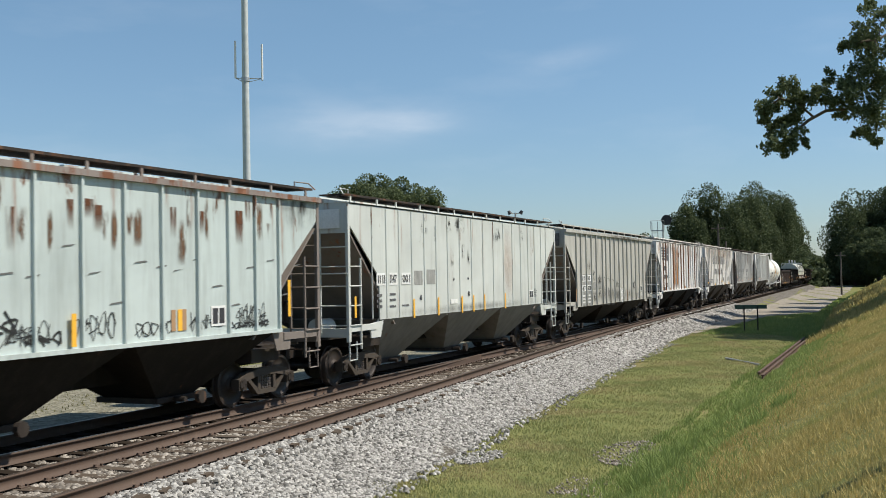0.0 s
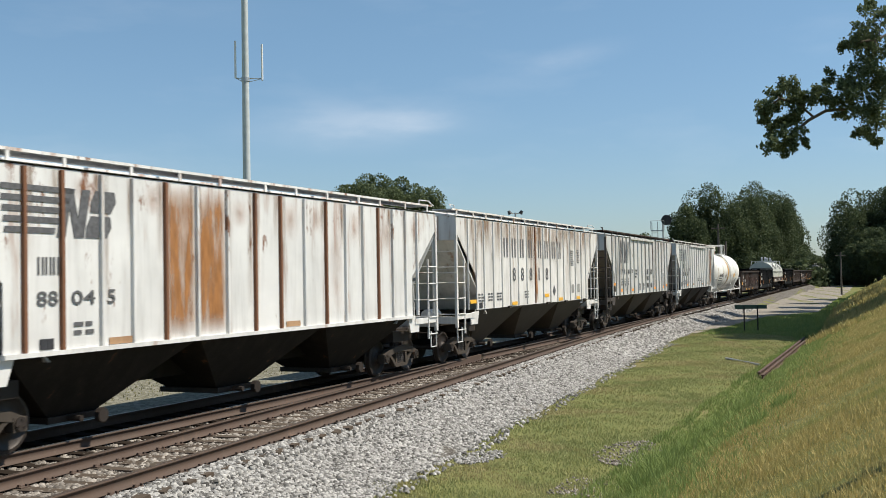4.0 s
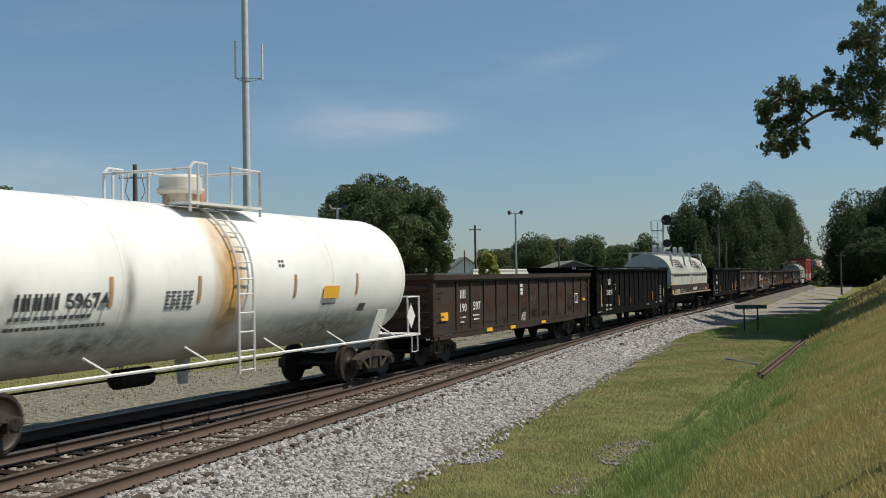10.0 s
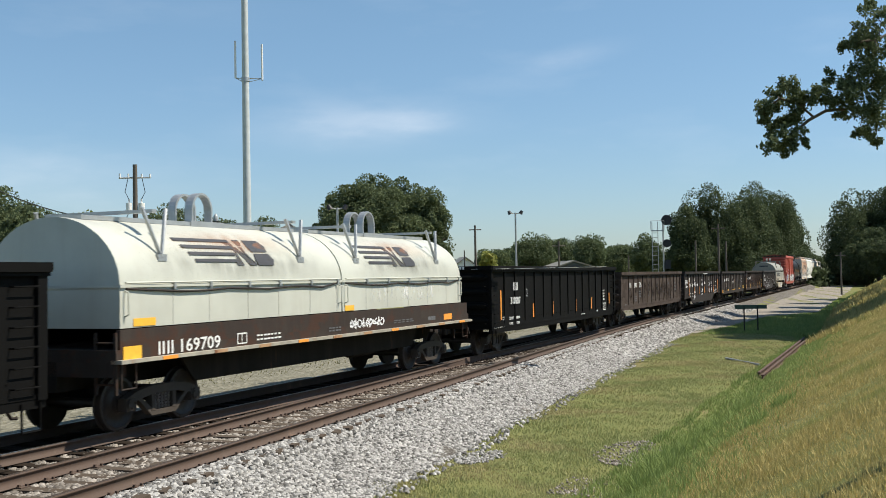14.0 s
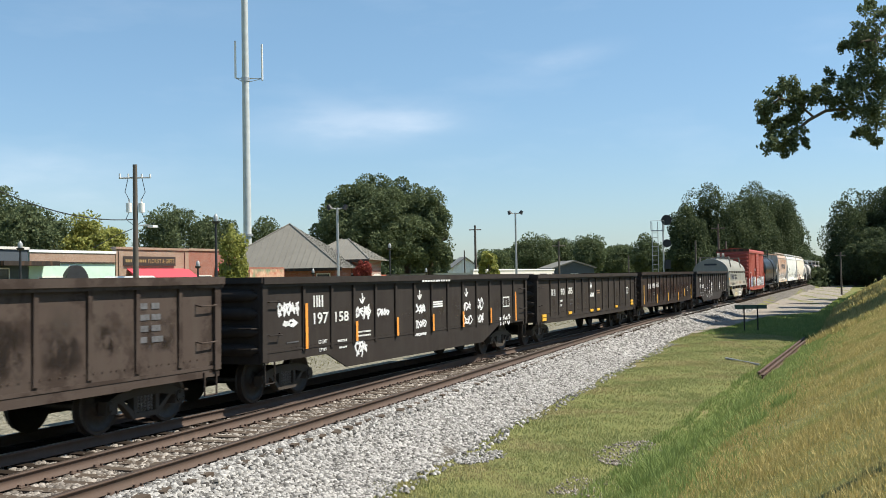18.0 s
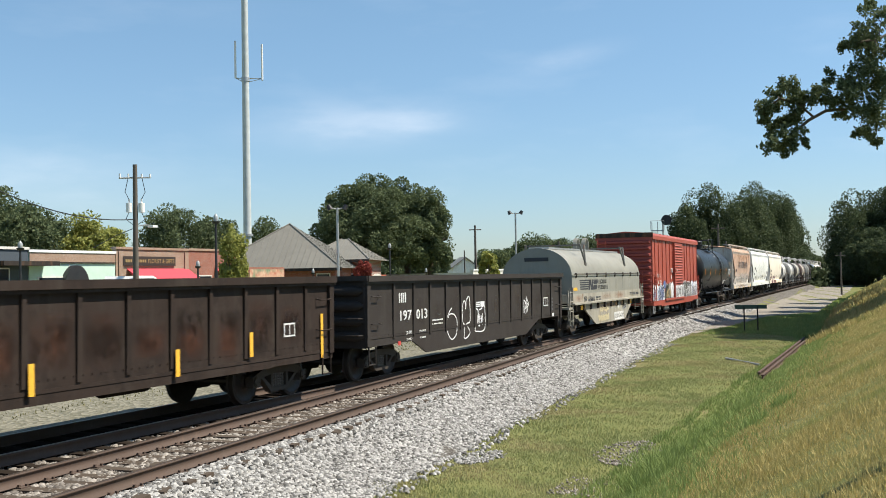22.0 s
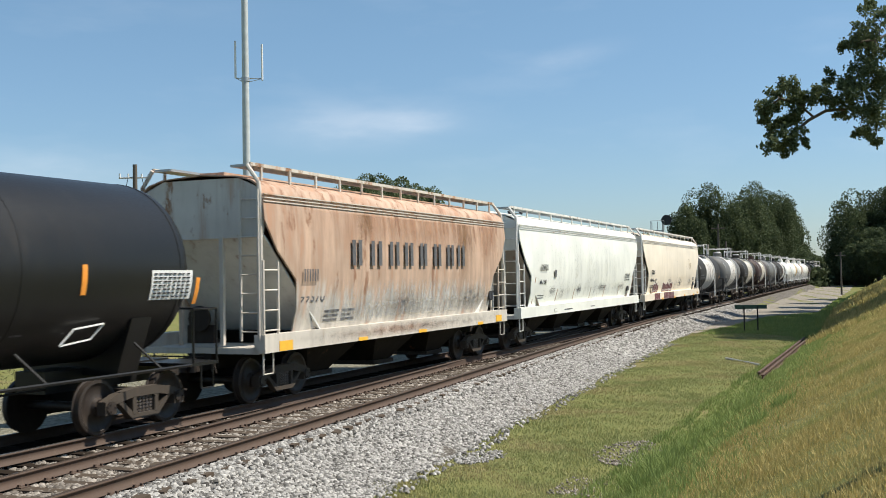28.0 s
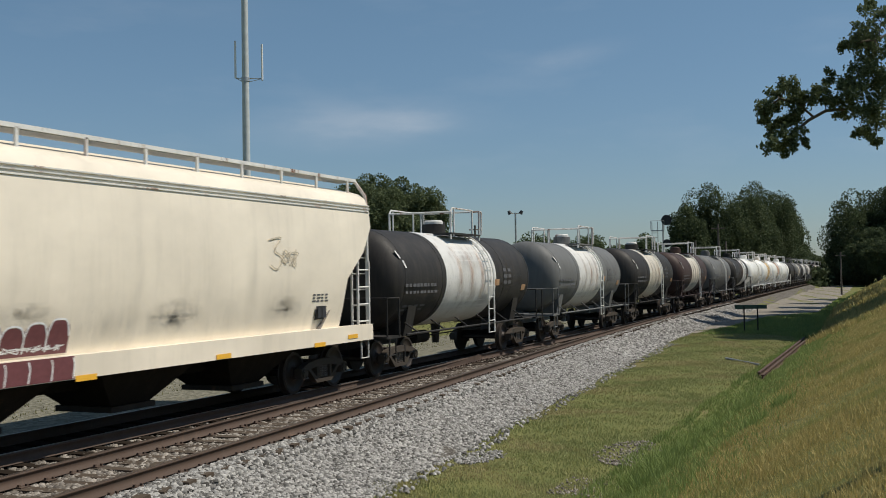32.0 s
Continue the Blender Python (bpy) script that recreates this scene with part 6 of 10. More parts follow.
# 1 mint grey, rust hung from the roof edge
XS = mirrored([-6.6, -5.75, -4.85, -3.9, -2.9, -1.95, -0.98, 0.0])
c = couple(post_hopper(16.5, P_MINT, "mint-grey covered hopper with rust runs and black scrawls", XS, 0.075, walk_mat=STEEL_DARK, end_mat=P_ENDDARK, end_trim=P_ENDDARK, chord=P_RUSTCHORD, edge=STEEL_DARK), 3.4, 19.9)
q1 = random.Random(3)
for k, x in enumerate(XS[:-1]):
    w2 = XS[k + 1] - x
    for j in range(4):
        if q1.random() < 0.4:
            continue
        a = x + 0.05 + (w2 - 0.2) * j / 4 + q1.uniform(-0.03, 0.05)
        za = q1.uniform(3.6, 4.16)
        stain_patch(c, a, a + q1.uniform(0.12, 0.30), za - q1.uniform(0.3, 0.9), za, S_RUST if q1.random() < 0.6 else S_RUSTB, SY - 0.001 - 0.001 * j, "rust_stain")
stain_patch(c, 6.6, 8.2, 3.5, 4.14, S_TOPDARK, SY - 0.004)
for k in range(26):
    x, z = -6.8 + 0.56 * k + q1.uniform(-0.1, 0.1), 2.0 + 0.05 * (k % 7) + q1.uniform(0.0, 0.8)
    Mesh().prism([(x, z), (x + q1.uniform(0.15, 0.4), z + 0.03), (x + 0.3, z + 0.055), (x + 0.05, z + 0.03)], "y", SY - 0.004, SY - 0.002).part("scrape_mark", G_PENCIL, c)
tags(c, [(0.75, 1.55)], YELLOW, SY - 0.056, 0.10, 0.5)
tags(c, [(7.0, 1.75)], YELLOW, SY, 0.10, 0.75)
framed(c, 4.3, 4.75, 1.68, 2.05, STENCIL_W, STENCIL_K, SY)
for x, m2 in ((3.15, P_RUSTPANEL), (3.33, YELLOW), (3.45, P_RUSTPANEL)):
    Mesh().box(x, x + 0.12, SY - 0.008, SY - 0.002, 1.65, 2.02).part("reflector", m2, c)
for k in range(9):
    scrawl(c, -6.5 + 1.45 * k, -5.5 + 1.45 * k, 1.57, 1.9 + 0.1 * (k % 3), 5, 0.016, G_BLACK, SY, 40 + k)
scrawl(c, -1.75, -0.25, 1.58, 2.2, 4, 0.04, G_BLACK, SY, 49)
scrawl(c, 4.9, 6.2, 1.58, 1.74, 9, 0.022, G_BLACK, SY, 51)
scrawl(c, -0.2, 0.6, 1.55, 1.85, 3, 0.028, G_BLACK, SY, 52)

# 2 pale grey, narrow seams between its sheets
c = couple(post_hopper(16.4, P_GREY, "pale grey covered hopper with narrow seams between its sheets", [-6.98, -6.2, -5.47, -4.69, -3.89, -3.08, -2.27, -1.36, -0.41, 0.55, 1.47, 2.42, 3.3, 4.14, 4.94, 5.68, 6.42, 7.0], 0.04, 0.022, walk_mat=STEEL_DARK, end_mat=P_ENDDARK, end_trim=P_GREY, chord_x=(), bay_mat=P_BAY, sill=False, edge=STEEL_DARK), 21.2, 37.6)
for x0, x1, s in ((-6.05, -5.58, "47"), (-5.33, -4.78, "001")):
    Mesh().box(x0, x1, SY - 0.006, SY - 0.002, 2.33, 2.63).part("mark_panel", STENCIL_W, c)
    text_fit(c, s, x0 + (0.18 if s == "47" else 0.05), x1 - 0.05, 2.38, 2.58, STENCIL_K, SY - 0.006)
name_blocks(c, -6.01, -5.8, 2.38, 2.58, 1, STENCIL_K, SY - 0.006)
Mesh().box(-6.75, -6.26, SY - 0.006, SY - 0.002, 2.32, 2.62).part("mark_panel", STENCIL_W, c)
name_blocks(c, -6.68, -6.44, 2.37, 2.57, 2, STENCIL_K, SY - 0.006, 0.8)
for x0, x1, z0, z1 in ((-4.55, -4.0, 2.30, 2.68), (-3.74, -3.16, 2.31, 2.71)):
    stain_patch(c, x0, x1, z0, z1, S_FADED, SY - 0.002)
for z in (2.05, 1.91, 1.75):
    bars(c, -6.02, z, 0.36, 0.10, 1, STENCIL_G, SY, cols=4)
bars(c, -5.3, 1.76, 0.42, 0.08, 1, STENCIL_G, SY, cols=4)
bars(c, -6.75, 1.75, 0.3, 0.4, 3, STENCIL_G, SY, cols=3)
tags(c, [(-7.9, 1.6), (-4.63, 1.46), (-3.0, 1.46), (-1.26, 1.46), (-0.34, 1.46), (0.6, 1.46), (2.48, 1.46)], YELLOW, SY - 0.022, 0.09, 0.49)
framed(c, -2.08, -1.56, 1.74, 1.87, STENCIL_W, STENCIL_W, SY, "white_label")
framed(c, 5.02, 5.45, 1.71, 2.0, STENCIL_W, STENCIL_K, SY)
for x, z, r in ((-4.13, 1.97, 0.065), (-0.66, 2.0, 0.07), (-1.81, 2.43, 0.04), (-0.7, 2.45, 0.04), (6.85, 2.0, 0.05)):
    Mesh().prism([(x + r * math.cos(a) * (1.2 if a > 3 else 0.9), z + r * math.sin(a) * 1.15) for a in [math.pi * j / 6 for j in range(12)]], "y", SY - 0.006, SY - 0.001).part("tar_spot", STENCIL_K, c)
for x, z, w2 in ((-2.35, 3.95, 0.5), (-1.75, 4.0, 0.9), (-1.2, 3.25, 0.3), (-0.75, 3.1, 0.3), (-3.2, 3.7, 0.2), (-4.1, 3.9, 0.5), (1.4, 3.8, 0.9), (-2.0, 3.0, 0.2), (4.2, 3.9, 0.3)):
    stain_patch(c, x, x + w2, z - 0.25, z + 0.22, S_SPLASH, SY - 0.002)
stain_patch(c, -7.0, 7.0, 1.46, 1.75, S_GRIME, SY - 0.003)
stain_patch(c, 2.3, 3.4, 1.6, 4.2, S_BLUSH, SY - 0.003)
bars(c, 5.6, 1.75, 0.3, 0.3, 5, STENCIL_G, SY, cols=1)
Mesh().box(-8.205, -8.18, -1.3, -0.55, 3.66, 4.1).part("end_mark_panel", STENCIL_W, c)

# 3 warm grey, wide posts
c = couple(post_hopper(16.7, P_GREY2, "warm grey covered hopper with grime and pale scrawls", [-6.75, -6.05, -5.2, -4.35, -3.53, -2.44, -1.81, -0.99, -0.17, 0.72, 1.59, 2.42, 3.36, 4.3, 5.16, 6.05, 6.92], 0.10, walk_mat=STEEL_DARK, end_mat=P_ENDDARK, zb=1.20, sill=False), 38.9, 55.6)
for x0, x1, s in ((-5.98, -5.3, "47"), (-5.1, -4.4, "038")):
    stain_patch(c, x0, x1, 1.2, 2.52, S_FADED, SY - 0.002)
    Mesh().box(x0 + 0.03, x1 - 0.1, SY - 0.010, SY - 0.006, 2.21, 2.48).part("mark_panel", STENCIL_W, c)
    Mesh().box(x0 + 0.06, x1 - 0.03, SY - 0.010, SY - 0.006, 1.81, 2.06).part("number_panel", STENCIL_W, c)
    text_fit(c, s, x0 + 0.12, x1 - 0.09, 1.84, 2.03, STENCIL_K, SY - 0.010)
    name_blocks(c, x0 + 0.10, x0 + 0.34, 2.25, 2.44, 2, STENCIL_K, SY - 0.010, 0.75)
    bars(c, x0 + 0.15, 1.3, 0.4, 0.4, 3, STENCIL_W, SY - 0.006, cols=3)
stain_patch(c, -4.25, -3.6, 1.85, 2.16, S_FADED, SY - 0.002)
stain_patch(c, -3.4, -2.5, 1.85, 2.18, S_FADED, SY - 0.002)
for x0, x1, z0, z1 in ((-4.25, -3.65, 2.1, 2.9), (-5.05, -4.5, 2.5, 3.1), (-3.35, -2.6, 2.05, 2.5), (-4.2, -3.6, 1.35, 1.8), (-3.2, -2.7, 1.5, 2.0)):
    stain_patch(c, x0, x1, z0, z1, S_SPLASH, SY - 0.004)
tags(c, [(-6.82, 1.42), (-5.14, 1.2), (-2.38, 1.2), (-0.1, 1.2), (2.40, 1.22)], P_RUSTPANEL, SY - 0.012, 0.13, 0.52)
tags(c, [(7.02, 1.25)], P_RUSTPANEL, SY - 0.012, 0.16, 1.05)
# large outlined letters
for k, (x0, x1, z0, z1) in enumerate(((-2.3, -1.88, 1.2, 2.32), (-1.72, -1.08, 1.18, 2.27), (-0.9, -0.25, 1.16, 2.2))):
    m = Mesh()
    stroke(m, [(x0, z0), (x0 - 0.03, (z0 + z1) / 2), (x0 + 0.05, z1), (x1 - 0.05, z1 - 0.03), (x1, (z0 + z1) / 2 + 0.1), (x1 - 0.12, (z0 + z1) / 2), (x1, z0 + 0.25), (x1 - 0.08, z0), (x0 + 0.05, z0)], 0.022, SY - 0.004)
    m.part("graffiti", G_PENCIL, c, "thin outlined letter shape")
    scrawl(c, x0 + 0.12, x1 - 0.12, z0 + 0.3, z1 - 0.3, 1, 0.02, G_PENCIL, SY, 620 + k)
scrawl(c, -0.05, 0.62, 1.82, 2.22, 3, 0.026, G_PENCIL, SY, 63)
scrawl(c, 0.05, 0.6, 1.35, 1.75, 2, 0.028, G_PENCIL, SY, 66)
scrawl(c, 0.82, 1.55, 1.12, 1.98, 3, 0.055, G_WHITE, SY, 62)
scrawl(c, 2.52, 3.0, 1.4, 1.7, 4, 0.022, G_PENCIL, SY, 64)
scrawl(c, 3.6, 4.15, 1.72, 2.2, 3, 0.022, G_BLACK, SY, 65)
framed(c, 5.4, 5.78, 1.64, 1.88, STENCIL_W, STENCIL_K, SY)
Mesh().box(5.62, 5.76, SY - 0.008, SY - 0.002, 1.38, 1.55).part("white_label", STENCIL_W, c)
stain_patch(c, 4.48, 5.08, 1.27, 1.55, S_FADED, SY - 0.002)
stain_patch(c, -2.0, 6.5, 4.02, 4.24, S_TOPDARK, SY - 0.09)
stain_patch(c, -6.6, 6.6, 1.18, 1.9, S_GRIME, SY - 0.003)
Mesh().box(-8.37, -8.325, -1.3, -0.35, 3.62, 4.1).part("end_mark_panel", STENCIL_G, c)

# 4 white, heavy rust
XS = [-7.28, -6.45, -5.7, -4.84, -4.09, -3.25, -2.36, -1.43, -0.5, 0.43, 1.38, 2.3, 3.2, 4.05, 4.85, 5.65, 6.4, 7.1]
c = couple(post_hopper(16.9, P_WHITE_R, "white covered hopper streaked with brown rust", XS, 0.085, end_mat=P_GREYEND, chord_x=(), rusty=(1, 2, 5, 8, 9, 11, 14)), 57.0, 73.9)
stripe_mark(c, -7.02, 3.2, 2.45, 0.74, STENCIL_G, SY)
name_blocks(c, -6.18, -5.87, 2.64, 2.9, 3, STENCIL_G, SY, 0.8)
text_fit(c, "88", -6.2, -5.78, 2.18, 2.4, STENCIL_G, SY)
text_fit(c, "04", -5.5, -4.98, 2.18, 2.4, STENCIL_G, SY)
text_fit(c, "5", -4.7, -4.52, 2.18, 2.4, STENCIL_G, SY)
stain_patch(c, -3.2, -2.38, 1.53, 4.2, S_RUSTO, SY - 0.003, "rust_stain")
stain_patch(c, -2.34, -1.46, 1.53, 4.2, S_RUSTO, SY - 0.003, "rust_stain")
post_stains(c, XS, S_BROWN, SY - 0.002, 8)
for x0, x1, z0, z1 in ((-8.0, -7.45, 3.5, 4.1), (-5.5, -4.95, 3.7, 4.18), (-3.8, -3.3, 3.6, 4.16), (-1.3, -0.7, 3.5, 4.1), (0.55, 1.2, 3.3, 4.15), (1.6, 2.2, 3.5, 4.1), (3.4, 3.9, 3.2, 4.1), (5.0, 5.6, 3.0, 4.1), (6.6, 7.6, 3.4, 4.1), (2.5, 3.1, 1.6, 4.1)):
    stain_patch(c, x0, x1, z0, z1, S_BLUSH, SY - 0.004, "rust_stain")
tags(c, [(-7.02, 1.54)], P_RUSTPANEL, SY - 0.004, 0.13, 0.95)
tags(c, [(-4.4, 1.53), (0.9, 1.54)], P_RUSTPANEL, SY - 0.004, 0.55, 0.11)
framed(c, -6.15, -5.87, 1.54, 1.70, STENCIL_K, STENCIL_K, SY)
bars(c, -5.45, 1.7, 0.5, 0.25, 2, STENCIL_G, SY, cols=2)

# 5 white, brown runs beside the seams
XS = [-7.2, -6.53, -5.86, -5.02, -4.2, -3.39, -2.57, -1.66, -0.71, 0.23, 1.11, 2.01, 2.85, 3.72, 4.5, 5.36, 6.08, 6.86]
c = couple(post_hopper(16.2, P_WHITE_R2, "white covered hopper with brown runs and a long faded name", XS, 0.05, 0.04, hatches=10, chord_x=(), bay_mat=P_BAYOIL, rusty=(8,), sill=False), 75.3, 91.5)
for x0, x1 in ((-3.98, -3.56), (-3.17, -2.79), (-2.33, -1.93), (-1.4, -1.05), (-0.33, -0.02), (0.47, 0.88), (1.36, 1.78), (2.12, 2.6)):
    name_blocks(c, x0, x0, 3.1, 3.73, 1, STENCIL_G, SY)
for x0, s in ((-3.13, "8"), (-2.27, "8"), (-1.34, "8"), (0.54, "8")):
    text_fit(c, s, x0, x0 + 0.3, 2.32, 2.77, STENCIL_G, SY)
text_fit(c, "1", -0.3, -0.2, 2.32, 2.77, STENCIL_G, SY)
Mesh().prism([(1.38, 1.92), (1.58, 1.74), (1.78, 1.92), (1.58, 2.12)], "y", SY - 0.008, SY - 0.002).part("diamond_mark", STENCIL_G, c)
tags(c, [(-6.8, 1.70), (-2.97, 1.54), (0.66, 1.72), (2.42, 1.54), (4.9, 1.53)], YELLOW, SY - 0.004, 0.52, 0.11)
bars(c, 3.88, 2.84, 0.5, 0.62, 8, STENCIL_G, SY, cols=1)
bars(c, 4.8, 2.95, 0.4, 0.55, 8, STENCIL_G, SY, cols=1)
for x in (-6.35, -5.5, -4.7, -1.9):
    bars(c, x, 1.72, 0.5, 0.28, 3, STENCIL_G, SY, cols=2)
for x, z in ((3.95, 1.79), (4.78, 1.80)):
    stain_patch(c, x, x + 0.36, z, z + 0.33, S_FADED, SY - 0.003)
framed(c, -6.3, -6.02, 1.54, 1.71, STENCIL_K, STENCIL_K, SY)
stain_patch(c, -0.68, -0.42, 1.55, 4.2, S_RUSTO, SY - 0.003, "rust_stain")
stain_patch(c, -0.4, 0.2, 2.6, 4.2, S_BROWN, SY - 0.003, "rust_stain")
stain_patch(c, -1.62, -0.75, 2.0, 4.2, S_BROWN, SY - 0.003, "rust_stain")
post_stains(c, XS, S_BROWN, SY - 0.002, 9, wide=0.26)
for k, x in enumerate(XS[:-1]):
    stain_patch(c, x + 0.1, XS[k + 1] - 0.1, 3.2 + 0.3 * math.sin(k * 1.7), 4.2, S_BROWN, SY - 0.0045, "rust_stain")
for x in (-3.7, 0.55, 2.9, 5.6):
    Mesh().box(x, x + 0.28, SY - 0.07, SY - 0.002, 1.46, 1.53).part("sill_bracket", STEEL_DARK, c)

# 6 dirty light grey
XS = [-6.99, -6.28, -5.56, -4.81, -4.01, -3.21, -2.36, -1.43, -0.49, 0.46, 1.42, 2.37, 3.23, 4.04, 4.84, 5.72, 6.51]
c = couple(post_hopper(16.3, P_NW, "dirty light grey covered hopper with two large faded initials", XS, 0.10, walk_mat=STEEL_DARK, end_mat=P_ENDDARK, end_trim=P_ENDBLACK, chord_x=(-3.26, 2.42), bay_mat=P_BAYOIL, sill=False, edge=STEEL_DARK), 93.0, 109.3)
za, zz = 3.0, 4.02
for pts in ([(-5.26, 0), (-5.06, 0), (-5.06, 0.62), (-4.72, 0), (-4.48, 0), (-4.56, 1), (-4.76, 1), (-4.74, 0.42), (-5.02, 1), (-5.26, 1)],
            [(-4.44, 0), (-4.2, 0), (-4.1, 0.5), (-3.98, 0), (-3.66, 0), (-3.43, 1), (-3.64, 1), (-3.80, 0.3), (-3.92, 0.96), (-4.08, 0.96), (-4.24, 0.3), (-4.3, 1), (-4.5, 1)]):
    Mesh().prism([(x, za + (zz - za) * v) for x, v in pts], "y", SY - 0.008, SY - 0.002).part("initial_block", STENCIL_G, c, "broad zigzag mark")
for x0, x1, s in ((-5.26, -4.88, "17"), (-4.7, -4.1, "81"), (-3.88, -3.37, "98")):
    text_fit(c, s, x0, x1, 2.47, 2.71, STENCIL_G, SY)
for k, s in enumerate(("GRAIN", "LOADING", "ONLY")):
    text_fit(c, s, -2.13, -1.65 + 0.06 * (k == 1) - 0.12 * (k == 2), 2.60 - 0.15 * k, 2.70 - 0.15 * k, STENCIL_G, SY)
framed(c, -2.9, -2.62, 2.5, 2.76, STENCIL_W, STENCIL_G, SY)
name_blocks(c, 0.65, 1.05, 2.45, 2.71, 3, STENCIL_G, SY, 0.7)
name_blocks(c, 1.55, 2.0, 2.45, 2.71, 4, STENCIL_G, SY, 0.7)
name_blocks(c, 0.64, 1.05, 2.14, 2.36, 3, STENCIL_G, SY, 0.7)
name_blocks(c, 0.63, 1.05, 1.76, 2.0, 3, STENCIL_G, SY, 0.7)
name_blocks(c, 1.55, 2.0, 1.76, 2.0, 4, STENCIL_G, SY, 0.7)
tags(c, [(-6.62, 1.97), (-5.18, 1.67), (-2.78, 1.65), (2.85, 1.65), (5.3, 1.68), (6.3, 1.75)], ORANGE_Y, SY - 0.002, 0.46, 0.12)
Mesh().box(-6.78, -6.46, SY - 0.02, SY - 0.002, 1.69, 1.93).part("route_card_box", STEEL_DARK, c)
for x in (-5.15, -4.7, -3.9):
    bars(c, x, 1.95, 0.45, 0.35, 3, STENCIL_G, SY, cols=2)
for x in (-1.2, -0.35):
    bars(c, x, 1.66, 0.55, 0.36, 7, STENCIL_G, SY)
stain_patch(c, 4.94, 5.51, 1.7, 2.5, S_FADED, SY - 0.002)
stain_patch(c, -5.5, -4.85, 1.6, 4.1, S_BROWN, SY - 0.003, "rust_stain")
stain_patch(c, -6.2, -5.6, 1.6, 4.1, S_GRIME, SY - 0.003)
stain_patch(c, 2.5, 3.2, 1.6, 4.1, S_GRIME, SY - 0.003)
stain_patch(c, 2.5, 3.2, 1.6, 2.2, S_BLUSH, SY - 0.004, "rust_stain")
stain_patch(c, -5.5, -3.3, 1.6, 2.3, S_SCUFF, SY - 0.004)
post_stains(c, XS, S_BROWN, SY - 0.002, 11, zlo=2.4, wide=0.1)

# 7 light grey, whiter sheets in its middle and a rust panel
XS = [-6.94, -6.23, -5.48, -4.72, -3.92, -3.13, -2.29, -1.33, -0.4, 0.56, 1.52, 2.45, 3.37, 4.1, 4.86, 5.65, 6.45, 7.05]
c = couple(post_hopper(16.7, P_NS, "light grey covered hopper with a dark emblem and rust panel", XS, 0.10, walk_mat=STEEL_DARK, end_mat=P_GREYEND, chord_x=(-3.2, 3.42), bay_mat=P_BAYOIL, sill=False), 110.8, 127.5)
stripe_mark(c, -7.31, 3.19, 2.43, 0.74, STENCIL_G, SY)
name_blocks(c, -6.05, -5.78, 2.76, 3.03, 2, STENCIL_K, SY, 0.75)
for x0, x1, s in ((-6.05, -5.58, "25"), (-5.32, -4.86, "40"), (-4.52, -4.05, "61")):
    text_fit(c, s, x0, x1, 2.3, 2.55, STENCIL_K, SY)
framed(c, -3.66, -3.33, 2.58, 2.85, STENCIL_W, STENCIL_G, SY)
for q in range(2):
    stain_patch(c, 5.45, 6.4, 1.53, 4.16, S_RUSTO, SY - 0.003 - 0.002 * q, "rust_stain")
    stain_patch(c, 6.05, 6.92, 1.53, 4.16, S_BROWN, SY - 0.004 - 0.002 * q, "rust_stain")
for k in range(5):
    stain_patch(c, XS[k] + 0.06, XS[k + 1] - 0.06, 1.55, 4.2, S_GRIME, SY - 0.0028)
stain_patch(c, -6.2, -3.2, 1.6, 2.1, S_SCUFF, SY - 0.004)
tags(c, [(-4.3, 1.66)], ORANGE_Y, SY - 0.005, 0.5, 0.14)
tags(c, [(-1.8, 1.69), (2.05, 1.67), (4.55, 1.69)], P_RUSTPANEL, SY - 0.003, 0.48, 0.09)
Mesh().box(-6.7, -6.37, SY - 0.02, SY - 0.002, 1.67, 1.94).part("route_card_box", STEEL_DARK, c)
scrawl(c, -0.19, 0.5, 1.75, 2.28, 3, 0.02, STENCIL_K, SY, 71)
scrawl(c, 0.65, 1.45, 1.75, 2.25, 4, 0.018, STENCIL_K, SY, 72)
scrawl(c, 1.6, 2.3, 1.75, 2.2, 3, 0.016, STENCIL_K, SY, 73)
bars(c, -6.0, 1.75, 1.7, 0.3, 2, STENCIL_G, SY, cols=4)

# 8 white tank
c = couple(tank_car(16.4, 1.50, 2.50, P_TANKW, "white tank car with a rust-yellow spill band", S_SPILL, P_DOME, P_WHITETRIM, P_WHITETRIM, (-1.05, 0.12), 7.75, -0.38, 1.9, P_BAND), 128.3, 144.7)
ty = -1.5
text_fit(c, "59674", -4.78, -3.86, 2.11, 2.36, STENCIL_K, ty)
name_blocks(c, -5.78, -5.12, 2.11, 2.36, 4, STENCIL_K, ty, 0.85)
bars(c, -5.86, 1.95, 1.7, 0.10, 1, STENCIL_G, ty, cols=14)
bars(c, -5.9, 1.80, 2.15, 0.10, 1, STENCIL_G, ty, cols=18)
bars(c, -2.41, 2.02, 0.8, 0.34, 5, STENCIL_G, ty, cols=5)
bars(c, 1.24, 2.75, 0.22, 0.18, 2, STENCIL_G, ty, cols=2)
tags(c, [(-6.6, 1.9)], P_RUSTPANEL, ty, 0.10, 0.9)
tags(c, [(-3.79, 2.12), (-1.46, 2.12), (1.84, 2.13), (4.59, 2.14)], P_RUSTPANEL, ty, 0.09, 0.48)
Mesh().box(3.02, 3.71, ty - 0.01, ty - 0.002, 2.08, 2.35).part("warning_panel", YELLOW, c)
bars(c, 3.1, 1.92, 0.6, 0.08, 1, STENCIL_G, ty, cols=6)
Mesh().box(4.85, 5.15, ty - 0.01, ty - 0.002, 1.74, 1.92).part("data_panel", STENCIL_G, c)
